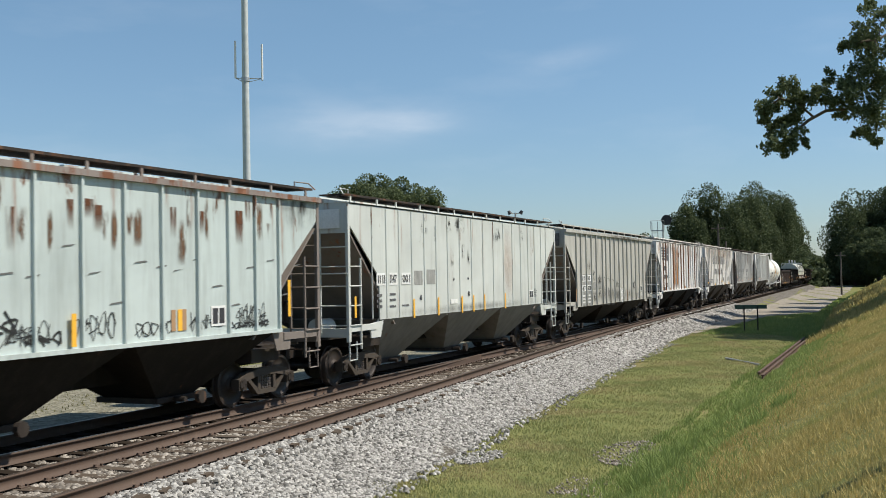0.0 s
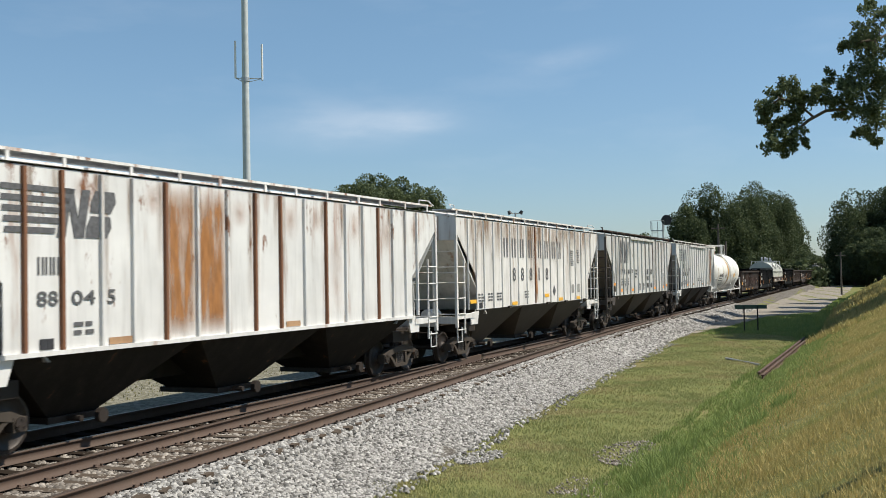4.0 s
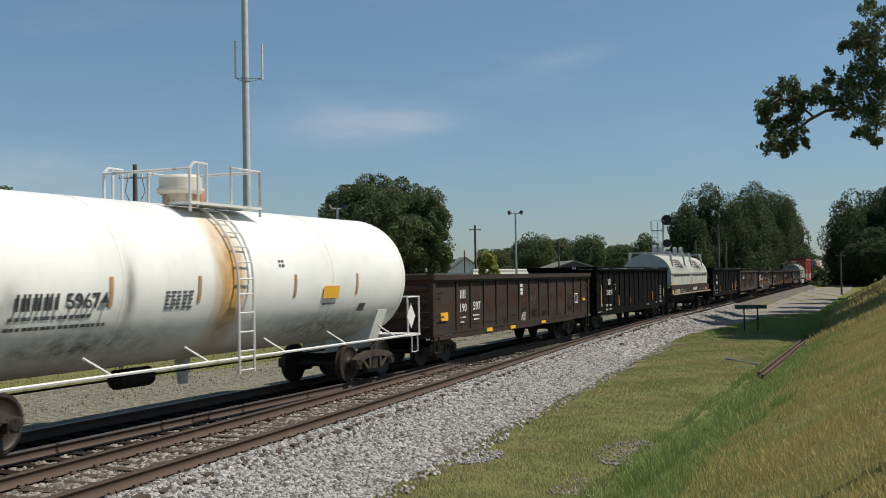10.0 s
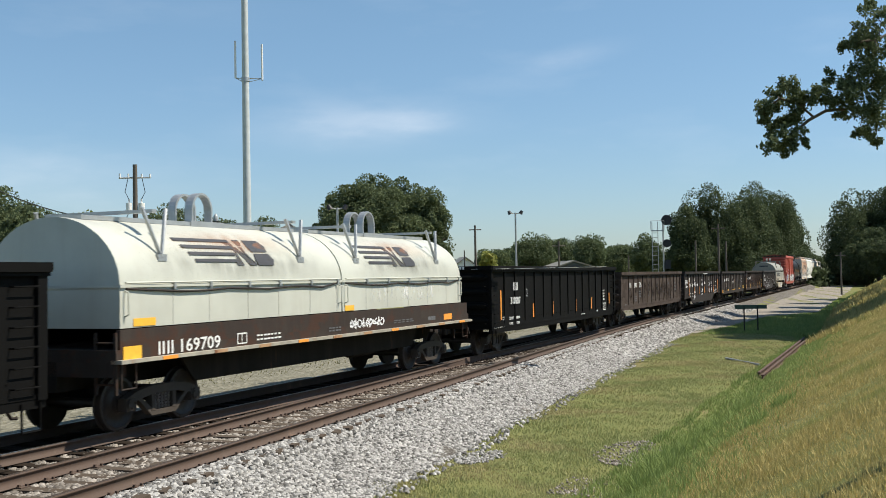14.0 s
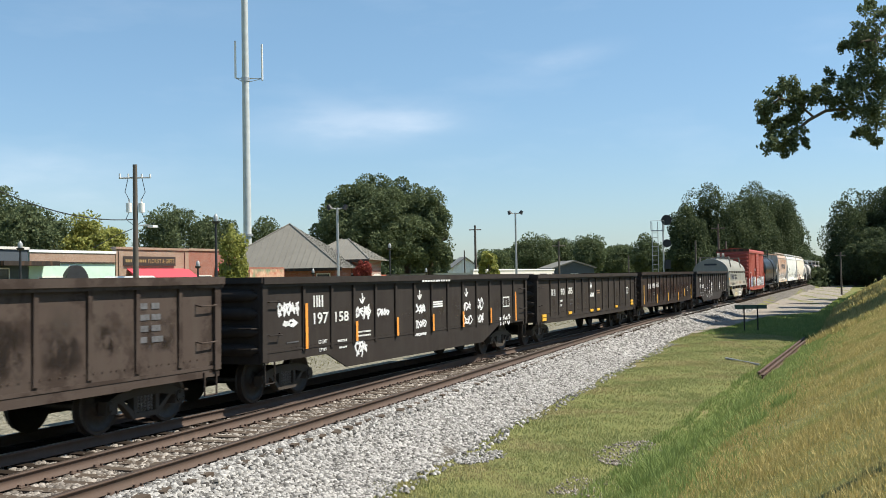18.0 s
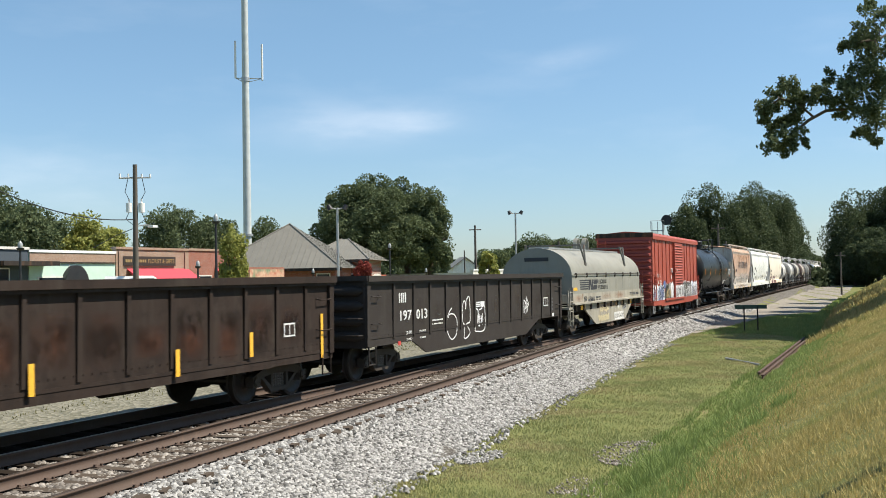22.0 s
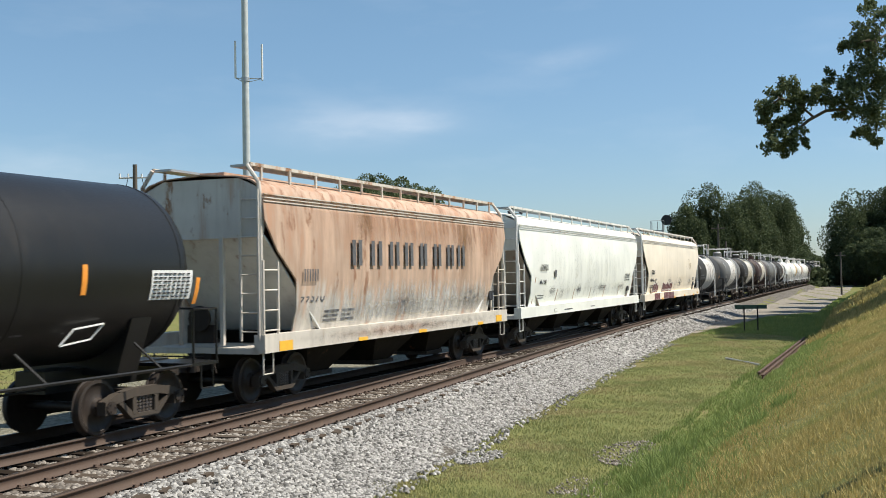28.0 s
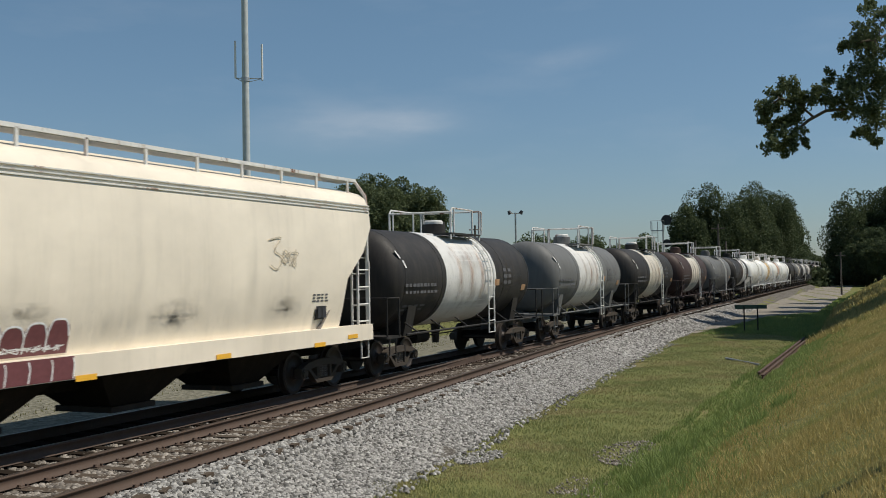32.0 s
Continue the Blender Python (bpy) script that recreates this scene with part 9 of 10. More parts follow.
# ---- trees ----
def crown_mesh(seed, size, clumps, leaves, leaf, mat, spread=0.33, flat=0.8, taper=0.0):
    """Leaves in clumps round an uneven crown; size: half-widths (x, y, z)."""
    g = np.random.default_rng(seed)
    d = g.normal(size=(clumps, 3))
    d /= np.linalg.norm(d, axis=1)[:, None]
    rad = 0.35 + 0.65 * g.random(clumps) ** 0.5
    cen = d * rad[:, None] * np.array(size) * (1 - spread * 0.6)
    cen[:, 2] = np.where(cen[:, 2] < -0.55 * size[2], -0.55 * size[2] * g.random(clumps), cen[:, 2])
    if taper:
        cen[:, :2] *= (1 - taper * np.clip(cen[:, 2] / size[2], -0.3, 1))[:, None]
    cr = (spread * (0.55 + 0.7 * g.random(clumps)))[:, None] * np.array(size)[None] * np.array([1, 1, flat])
    who = g.integers(0, clumps, leaves)
    q = g.normal(size=(leaves, 3))
    q /= np.linalg.norm(q, axis=1)[:, None]
    q *= (0.55 + 0.5 * g.random(leaves) ** 0.6)[:, None]
    pos = cen[who] + q * cr[who]
    a = g.normal(size=(leaves, 3))
    a /= np.linalg.norm(a, axis=1)[:, None]
    b = np.cross(a, g.normal(size=(leaves, 3)))
    b /= np.linalg.norm(b, axis=1)[:, None]
    s = leaf * (0.6 + 0.8 * g.random(leaves))[:, None]
    P = np.stack([pos - a * s, pos + (0.7 * a + 0.75 * b) * s, pos + (0.7 * a - 0.75 * b) * s], 1).reshape(-1, 3)
    return P, np.arange(3 * leaves).reshape(-1, 3)


def tree(label, at, height, size, clumps, leaves, leaf, mat, seed, trunk_r=0.35, name="tree", group="", lean=0.0, spread=0.33, taper=0.0):
    g = random.Random(seed)
    tr = thing(name, label, "tree", group)
    tr.matrix_world = pose(*at)
    zc = height - size[2]
    b = Mesh()
    b.cyl((0, 0, -0.3), (lean * 0.3, 0, zc * 0.55), trunk_r, 10, trunk_r * 0.75)
    b.cyl((lean * 0.3, 0, zc * 0.5), (lean, 0, zc + size[2] * 0.3), trunk_r * 0.75, 8, trunk_r * 0.3)
    for k in range(7):
        a = 6.283 * k / 7 + g.uniform(-0.3, 0.3)
        z0 = zc * g.uniform(0.5, 0.85)
        b.cyl((lean * 0.4, 0, z0), (size[0] * 0.65 * math.cos(a), size[1] * 0.65 * math.sin(a), zc + size[2] * g.uniform(-0.2, 0.4)), trunk_r * 0.35, 6, trunk_r * 0.08)
    b.part("trunk", BARK, tr)
    P, F = crown_mesh(seed, size, clumps, leaves, leaf, mat, spread, 0.8, taper)
    P[:, 2] += zc
    ob = solid("crown", P, F, mat)
    ob.parent = tr
    return tr


def at_angle(az, dist, z=0.0):
    """Place at a bearing (degrees from the line of the track towards town) and distance from the eye."""
    a = radians(az)
    return dist * math.cos(a), dist * math.sin(a), z


def on_ground(az, dist, sink=0.0):
    x, y, _ = at_angle(az, dist)
    return x, y, float(terrain(x, y)) - sink


def crown_at(label, az, d, top, w, clumps, leaves, leaf, mat, seed, deep=0.49, spread=0.24, taper=0.35, group="", trunk=0.4):
    """A tree at a bearing and distance whose crown ends at the height top over the rails."""
    x, y, z = on_ground(az, d)
    h = top - z
    return tree(label, (x, y, z), h, (w, w, h * deep), clumps, leaves, leaf, mat, seed, trunk, group=group, spread=spread, taper=taper)


crown_at("broad dark green oak with an uneven rounded crown", 27.0, 110, 13.7, 6.1, 200, 80000, 0.12, LEAF_OAK, 21, 0.47, 0.20, 0.25, trunk=0.5)
crown_at("dark green oak beside the broad oak", 23.95, 110, 11.9, 2.7, 60, 26000, 0.12, LEAF_OAK, 22, 0.47, 0.24, 0.2)
crown_at("low dark green oak beside the broad oak", 29.2, 111, 11.4, 3.0, 60, 26000, 0.12, LEAF_OAK, 23, 0.46, 0.24, 0.3)
crown_at("dark green oak behind the broad oak", 25.2, 113, 13.6, 5.0, 110, 44000, 0.12, LEAF_OAK, 24, 0.46, 0.22, 0.15)
# wood on the town side, beyond the signal
for k, (az, d, h, w) in enumerate(((9.2, 182, 17.1, 5.0), (10.15, 178, 14.6, 3.4), (8.1, 184, 15.8, 4.6), (6.3, 250, 23.8, 7.2), (7.2, 190, 17.2, 4.4), (5.35, 330, 25.6, 6.6), (4.85, 335, 16.4, 4.6), (9.9, 178, 9.0, 4.7), (8.6, 186, 12.0, 5.4), (7.8, 190, 10.0, 5.4), (5.7, 300, 13.2, 9.0), (4.3, 350, 8.6, 4.0), (11.0, 205, 7.0, 4.0), (6.9, 240, 19.0, 6.0))):
    crown_at("tall dense green tree in a wood", az, d, h, w * 1.06, 46, 26000, 0.155 * max(1.0, d / 210), LEAF_DARK, 30 + k, 0.52, 0.34, 0.12, "wood beyond the signal")
# dark trees on the near side of the line, far off
for k, (az, d, h, w) in enumerate(((1.95, 235, 18.5, 6.4), (0.85, 240, 20.6, 7.2), (-0.45, 235, 21.0, 7.8), (1.35, 225, 11.6, 5.2), (0.35, 220, 9.6, 5.4), (-1.0, 205, 10.5, 6.0), (2.3, 262, 9.0, 4.2))):
    crown_at("dense dark green tree beside the line", az, d, h, w, 48, 26000, 0.21, LEAF_DARK, 50 + k, 0.54, 0.34, 0.12, "trees on the near side")
# distant row closing the view
for k in range(30):
    az = 2.2 + 1.45 * k
    d = 250 + 30 * math.sin(k * 2.1)
    h = 7.6 + 1.8 * math.sin(k * 1.7) + (1.5 if k % 4 == 0 else 0)
    if 10.0 < az < 22:
        h *= 0.95
    x, y, _ = at_angle(az, d)
    tree("distant green tree on the skyline", (x, y, float(terrain(x, y)) - 2.5), h, (8.0, 8.0, h * 0.5), 60, 6000, 0.5, LEAF_DARK, 70 + k, 0.4, group="skyline trees")
for k, (az, d, h, w) in enumerate(((46.3, 95, 9.6, 4.6), (44.6, 92, 8.2, 3.2), (42.2, 96, 7.4, 2.6), (41.0, 98, 6.6, 2.4), (37.6, 100, 8.4, 3.6), (35.4, 104, 8.2, 3.0), (32.7, 140, 9.5, 3.4), (18.4, 150, 7.8, 3.6), (16.9, 155, 7.6, 3.2), (15.4, 140, 7.4, 2.6), (13.8, 170, 6.6, 3.4), (12.4, 165, 8.2, 3.0), (20.5, 190, 6.6, 4.0))):
    tree("leafy green street tree behind the buildings", on_ground(az, d), h, (w, w, h * 0.44), 60, 15000, 0.125, LEAF_PALE if k in (2, 3) else LEAF_OAK, 110 + k, 0.25, group="street trees")
tree("young yellow-green street tree", on_ground(34.6, 62), 5.4, (0.95, 0.95, 2.5), 40, 5000, 0.09, LEAF_PALE, 130, 0.09)
tree("small yellow-green street tree", on_ground(20.8, 90), 4.6, (1.1, 1.1, 1.7), 14, 2000, 0.14, LEAF_PALE, 131, 0.08)
LEAF_RED = leafy("red_leaves", (0.16, 0.03, 0.025), (0.34, 0.08, 0.06), 0.6)
tree("small red-leaved ornamental tree", on_ground(27.6, 78), 3.4, (0.8, 0.8, 1.3), 20, 2500, 0.10, LEAF_RED, 133, 0.07)
# shade trees high on the bank, out of sight of the lens
for k, (x, y, h) in enumerate(((60.5, -4.2, 16.0), (63.5, -4.2, 17.0), (66.5, -4.1, 18.0), (73.0, -3.9, 20.5), (79.0, -3.9, 21.5), (86.0, -4.0, 21.0), (94.0, -4.1, 19.0), (104.0, -4.2, 18.0), (116.0, -4.3, 17.0), (130.0, -4.3, 17.0))):
    tree("tall shade tree on the grassy bank", (x, y, float(terrain(x, y)) - 0.2), h, (3.4, 3.4, h * 0.36), 34, 9000, 0.30, LEAF_DARK, 140 + k, 0.35, group="trees on the near side")

# overhanging tree: trunk on the bank, one long limb reaching into view
oak = thing("bank_oak", "oak on the bank with a leafy limb reaching over", "tree")
ox, oy = 10.8, -3.9
oak.matrix_world = pose(ox, oy, float(terrain(ox, oy)) - 0.2)
b = Mesh()
b.cyl((0, 0, -0.3), (0.2, 0.3, 3.0), 0.34, 12, 0.27)
b.cyl((0.2, 0.3, 2.9), (0.1, 1.6, 3.75), 0.2, 10, 0.12)
b.cyl((0.2, 0.3, 2.9), (0.6, -1.2, 6.0), 0.2, 10, 0.1)
b.part("trunk", BARK, oak)
oz = float(terrain(ox, oy)) - 0.2


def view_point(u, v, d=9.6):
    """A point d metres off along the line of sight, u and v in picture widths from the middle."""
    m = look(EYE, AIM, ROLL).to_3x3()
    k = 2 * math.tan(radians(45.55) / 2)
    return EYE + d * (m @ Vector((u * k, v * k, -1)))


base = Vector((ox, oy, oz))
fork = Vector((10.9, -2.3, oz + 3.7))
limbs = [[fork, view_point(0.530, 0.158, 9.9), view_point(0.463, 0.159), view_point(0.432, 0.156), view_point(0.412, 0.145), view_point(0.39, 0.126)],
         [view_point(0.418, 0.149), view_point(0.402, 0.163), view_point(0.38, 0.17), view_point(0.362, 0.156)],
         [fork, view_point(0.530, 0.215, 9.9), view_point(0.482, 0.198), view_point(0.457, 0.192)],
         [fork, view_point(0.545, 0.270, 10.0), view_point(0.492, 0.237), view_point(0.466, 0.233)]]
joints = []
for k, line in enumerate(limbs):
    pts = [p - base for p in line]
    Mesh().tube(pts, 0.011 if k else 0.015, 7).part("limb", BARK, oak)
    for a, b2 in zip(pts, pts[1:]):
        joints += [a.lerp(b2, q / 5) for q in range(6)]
lg = np.random.default_rng(61)
rr = random.Random(61)
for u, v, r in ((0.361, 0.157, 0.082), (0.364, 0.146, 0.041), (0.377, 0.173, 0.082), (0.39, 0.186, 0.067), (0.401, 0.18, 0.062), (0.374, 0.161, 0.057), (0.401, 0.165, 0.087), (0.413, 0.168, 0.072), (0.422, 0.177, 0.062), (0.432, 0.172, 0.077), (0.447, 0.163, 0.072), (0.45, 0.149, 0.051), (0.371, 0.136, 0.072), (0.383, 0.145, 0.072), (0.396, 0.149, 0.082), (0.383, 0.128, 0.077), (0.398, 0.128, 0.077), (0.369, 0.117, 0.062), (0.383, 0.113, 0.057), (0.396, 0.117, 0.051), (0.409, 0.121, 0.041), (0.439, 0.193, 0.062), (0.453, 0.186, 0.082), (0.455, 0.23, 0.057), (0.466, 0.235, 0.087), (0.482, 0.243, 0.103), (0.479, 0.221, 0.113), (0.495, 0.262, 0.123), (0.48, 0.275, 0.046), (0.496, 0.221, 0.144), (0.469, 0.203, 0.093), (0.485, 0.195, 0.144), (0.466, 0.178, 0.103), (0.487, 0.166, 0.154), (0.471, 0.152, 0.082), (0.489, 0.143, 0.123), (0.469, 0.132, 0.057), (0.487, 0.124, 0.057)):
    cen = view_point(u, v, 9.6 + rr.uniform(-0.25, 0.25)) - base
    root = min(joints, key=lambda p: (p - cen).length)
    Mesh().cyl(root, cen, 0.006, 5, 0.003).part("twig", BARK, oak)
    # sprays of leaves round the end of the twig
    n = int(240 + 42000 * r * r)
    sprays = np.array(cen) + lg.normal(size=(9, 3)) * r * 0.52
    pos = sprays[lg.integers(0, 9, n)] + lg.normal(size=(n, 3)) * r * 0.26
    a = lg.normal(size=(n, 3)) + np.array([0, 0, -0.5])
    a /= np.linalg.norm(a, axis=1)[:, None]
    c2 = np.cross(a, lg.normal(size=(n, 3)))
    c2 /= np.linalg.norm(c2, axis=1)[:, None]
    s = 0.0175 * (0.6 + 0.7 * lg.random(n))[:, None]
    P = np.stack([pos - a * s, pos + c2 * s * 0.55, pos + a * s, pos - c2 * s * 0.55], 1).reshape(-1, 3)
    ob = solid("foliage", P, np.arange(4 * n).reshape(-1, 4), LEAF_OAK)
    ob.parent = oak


# ---- poles, masts, lamps ----
def mast(az, d, top, r, mat, label, name, category, base=None):
    x, y, z = on_ground(az, d)
    p = thing(name, label, category)
    p.matrix_world = pose(x, y, z)
    Mesh().cyl((0, 0, -0.3), (0, 0, top - z), r, 14, r * 0.7).part("pole", mat, p)
    return p, top - z


# cell mast
MAST_GREY = plain("pale_mast_paint", (0.50, 0.53, 0.52), 0.6, 0, 0.12, 1.2)
p, h = mast(33.75, 120, 43.0, 0.47, MAST_GREY, "tall pale grey steel monopole with whip antennas", "cell_mast", "mast")
zr = 25.2 - (p.matrix_world.translation.z)
ca, sa = math.cos(radians(33.85)), math.sin(radians(33.85))
for s in (-1, 1):
    out = 1.09 if s < 0 else 1.86
    dx, dy = s * out * sa, -s * out * ca
    Mesh().tube([(0, 0, zr), (dx, dy, zr)], 0.05, 6).part("antenna_arm", GALV, p)
    Mesh().cyl((dx, dy, zr - 0.1 + (0.1 if s < 0 else -0.1)), (dx, dy, zr + 4.1 + (0.1 if s < 0 else -0.2)), 0.12, 8).part("whip_antenna", WHITE_PAINT, p)
    Mesh().tube([(0, 0, zr - 0.5), (dx, dy, zr)], 0.035, 6).part("arm_brace", GALV, p)
Mesh().cyl((0, 0, zr - 0.35), (0, 0, zr + 0.1), 0.46, 14).part("collar", GALV, p)
Mesh().cyl((0, 0, 6.2), (0, 0, 6.45), 0.62, 14).part("flange", GALV, p)

# wooden utility pole with transformers
p, h = mast(39.5, 60, 8.95, 0.17, POLE_WOOD, "weathered wooden utility pole with twin transformers", "utility_pole", "utility pole")
ca, sa = math.cos(radians(39.5)), math.sin(radians(39.5))
Mesh().tube([(-0.85 * sa, 0.85 * ca, h - 0.75), (0.85 * sa, -0.85 * ca, h - 0.70)], 0.045, 6).part("crossarm", GALV, p)
for s in (-1, 1):
    q = (s * 0.33 * sa, -s * 0.33 * ca)
    Mesh().cyl((*q, h - 2.62), (*q, h - 2.12), 0.17, 14).part("transformer", WHITE_PAINT, p)
    Mesh().cyl((*q, h - 2.12), (*q, h - 1.9), 0.045, 8).part("bushing", WHITE_PAINT, p)
    for k in (0.35, 0.8):
        Mesh().cyl((s * k * sa, -s * k * ca, h - 0.72), (s * k * sa, -s * k * ca, h - 0.5), 0.05, 8).part("insulator", WHITE_PAINT, p)
Mesh().tube([(0, 0, h - 3.4), (0.5 * sa, -0.5 * ca, h - 3.3), (0.9 * sa, -0.9 * ca, h - 3.35)], 0.03, 6).part("lamp_arm", GALV, p)
Mesh().box(0.65 * sa, 1.1 * sa + 0.1, -1.1 * ca, -0.65 * ca, h - 3.45, h - 3.33).part("street_light", WHITE_PAINT, p)
# power line from the pole
pole_top = p.matrix_world.translation
pts = []
far = Vector(at_angle(52.0, 45.0, 9.2))
near_p = Vector((pole_top.x, pole_top.y, pole_top.z + h - 3.0))
for k in range(17):
    t = k / 16
    q = near_p.lerp(far, t)
    q.z -= 4 * 1.25 * t * (1 - t)
    pts.append(tuple(q))
w = thing("power_cable", "black sagging power cable from the wooden pole", "cable")
Mesh().tube(pts, 0.028, 5).part("wire", BLACK_METAL, w)


w = thing("power_cable", "thin black stay cable from the wooden pole", "cable")
Mesh().tube([tuple(near_p + Vector((0, 0, -0.45))), tuple(near_p.lerp(Vector(at_angle(41.6, 66.0, 4.6)), 0.5) + Vector((0, 0, -0.15))), at_angle(41.6, 66.0, 4.6)], 0.022, 5).part("wire", BLACK_METAL, w)
drops = Mesh()
for q0 in (-0.33, 0.33):
    drops.tube([(pole_top.x + q0 * sa, pole_top.y - q0 * ca, pole_top.z + h - 1.9), (pole_top.x + 1.6 * q0 * sa, pole_top.y - 1.6 * q0 * ca, pole_top.z + h - 1.5), (pole_top.x + 1.1 * q0 * sa, pole_top.y - 1.1 * q0 * ca, pole_top.z + h - 0.72)], 0.02, 5)
    drops.tube([(pole_top.x + q0 * sa, pole_top.y - q0 * ca, pole_top.z + h - 2.62), (pole_top.x + 1.5 * q0 * sa, pole_top.y - 1.5 * q0 * ca, pole_top.z + h - 3.0), (pole_top.x, pole_top.y, pole_top.z + h - 3.4)], 0.02, 5)
w = thing("drop_wires", "looped drop wires round the transformers", "cable")
drops.part("wire", BLACK_METAL, w)

GLOBE = plain("dull_lamp_glass", (0.34, 0.36, 0.36), 0.3)


def lantern(az, d, top, globe=0.115):
    p, h = mast(az, d, top, 0.075, BLACK_METAL, "black cast street lamp with a glass globe", "street_lamp", "street lamp")
    Mesh().cyl((0, 0, h), (0, 0, h + 0.12), 0.14, 10, 0.20).part("collar", BLACK_METAL, p)
    Mesh().lathe([(h + 0.12, 0.10), (h + 0.18, globe), (h + 0.34, globe * 0.92), (h + 0.40, globe * 0.6), (h + 0.47, 0.02)], 0, 0, 14, "z").part("globe", GLOBE, p, "pale glass globe")
    Mesh().cyl((0, 0, -0.1), (0, 0, 0.7), 0.16, 10, 0.10).part("base", BLACK_METAL, p)
    return p


for az, d, top in ((35.4, 50, 5.15), (45.1, 55, 4.15), (36.35, 66, 3.3), (26.15, 78, 4.6), (20.75, 95, 4.0), (24.2, 95, 2.85), (30.3, 85, 2.9)):
    lantern(az, d, top)


def flood(az, d, top, label="tall grey pole with twin floodlights"):
    p, h = mast(az, d, top, 0.11, GALV, label, "floodlight_pole", "light pole")
    a = radians(az)
    for s in (-1, 1):
        Mesh().tube([(0, 0, h - 0.1), (s * 0.4 * math.sin(a), -s * 0.4 * math.cos(a), h - 0.02)], 0.04, 6).part("arm", GALV, p)
        x, y = s * 0.45 * math.sin(a), -s * 0.45 * math.cos(a)
        Mesh().cyl((x, y, h - 0.12), (x * 1.35, y * 1.35, h + 0.18), 0.19, 12, 0.12).part("lamp_head", BLACK_METAL, p)
    return p


flood(19.3, 95, 8.15)
p = flood(28.95, 70, 7.2)
for az, d, top, r in ((21.5, 120, 8.3, 0.16), (22.1, 125, 5.6, 0.1), (17.0, 110, 6.0, 0.13), (9.8, 120, 6.0, 0.12), (8.62, 115, 7.6, 0.13), (8.25, 118, 5.8, 0.12), (2.62, 150, 4.9, 0.13), (13.3, 125, 4.6, 0.1)):
    p, h = mast(az, d, top, r, POLE_WOOD, "weathered wooden utility pole in the distance", "utility_pole", "utility pole")
    if r > 0.12 and h > 4.5:
        a = radians(az)
        Mesh().tube([(-0.7 * math.sin(a), 0.7 * math.cos(a), h - 0.5), (0.7 * math.sin(a), -0.7 * math.cos(a), h - 0.5)], 0.06, 6).part("crossarm", POLE_WOOD, p)

# railway signal: lattice mast with a round black head
sx0, sy0 = 93.0, 18.85
sig = thing("railway_signal", "grey railway signal mast with a round black head", "signal")
sig.matrix_world = pose(sx0, sy0, float(terrain(sx0, sy0)), 0, 0, 11.5)
hz = 7.3 - float(terrain(sx0, sy0))
Mesh().cyl((0, 0, -0.2), (0, 0, hz - 0.3), 0.07, 8).part("mast", GALV, sig)
lat = Mesh()
for y in (0.45, 0.95):
    lat.box(-0.03, 0.03, y - 0.03, y + 0.03, 0, hz - 0.3)
for k in range(16):
    lat.cyl((0, 0.45, 0.5 + 0.40 * k), (0, 0.95, 0.5 + 0.40 * k), 0.02, 5)
lat.part("ladder", GALV, sig)
Mesh().box(-0.3, 0.3, -0.1, 1.05, hz - 1.1, hz - 1.02).part("platform", GALV, sig)
Mesh().tube([(-0.3, -0.1, hz - 1.0), (-0.3, -0.1, hz - 0.2), (-0.3, 1.05, hz - 0.2), (-0.3, 1.05, hz - 1.0)], 0.03, 6).part("railing", GALV, sig)
for z in (hz - 0.15, hz - 2.2):
    Mesh().cyl((-0.25, -0.32, z), (-0.05, -0.32, z), 0.46 if z > hz - 1 else 0.36, 20).part("signal_head", BLACK_METAL, sig, "round black signal target")
    Mesh().tube([(-0.05, -0.32, z), (0, 0, z)], 0.05, 6).part("head_bracket", BLACK_METAL, sig)
Mesh().box(-0.2, 0.2, -0.6, -0.1, 3.3, 4.1).part("relay_box", BLACK_METAL, sig)

# low sign on two posts beside the line
sg = thing("trackside_sign", "dark green board sign on two thin posts in the grass", "sign")
sg.matrix_world = pose(60.4, 7.5, float(terrain(60.4, 7.5)), 0, 0, 12)
SIGN_G = plain("dark_green_sign", (0.03, 0.07, 0.05), 0.5)
for y in (-0.36, 0.36):
    Mesh().box(-0.03, 0.03, y - 0.035, y + 0.035, -0.1, 1.45).part("post", STEEL_DARK, sg)
Mesh().box(-0.03, 0.03, -0.86, 0.86, 1.30, 1.52).part("board", SIGN_G, sg)

# two discarded rails in the ditch and a pale pole in the grass
RUST = paint("red_brown_rust", (0.085, 0.048, 0.034), 0.3, 0.5, 0.85, 52.0)
for y, x0, x1 in ((4.06, 35.2, 55.0), (4.27, 36.0, 56.2)):
    dr = thing("discarded_rail", "rusty brown length of rail lying in the ditch", "rail", "discarded rails")
    dr.matrix_world = pose(x0, y, float(terrain(45.0, 4.15)) + 0.03, 0, 0.1, 0.3)
    Mesh().prism([(-0.075, 0.0), (0.075, 0.0), (0.075, 0.02), (0.015, 0.04), (0.015, 0.12), (0.04, 0.13), (0.04, 0.17), (-0.04, 0.17), (-0.04, 0.13), (-0.015, 0.12), (-0.015, 0.04), (-0.075, 0.02)], "x", 0, x1 - x0).part("rail_length", RUST, dr)
pp = thing("loose_pole", "pale grey metal pole lying in the grass", "pole")
Mesh().cyl((42.1, 6.2, float(terrain(42.1, 6.2)) + 0.06), (39.9, 4.7, float(terrain(39.9, 4.7)) + 0.05), 0.045, 8).part("pole_length", GALV, pp)


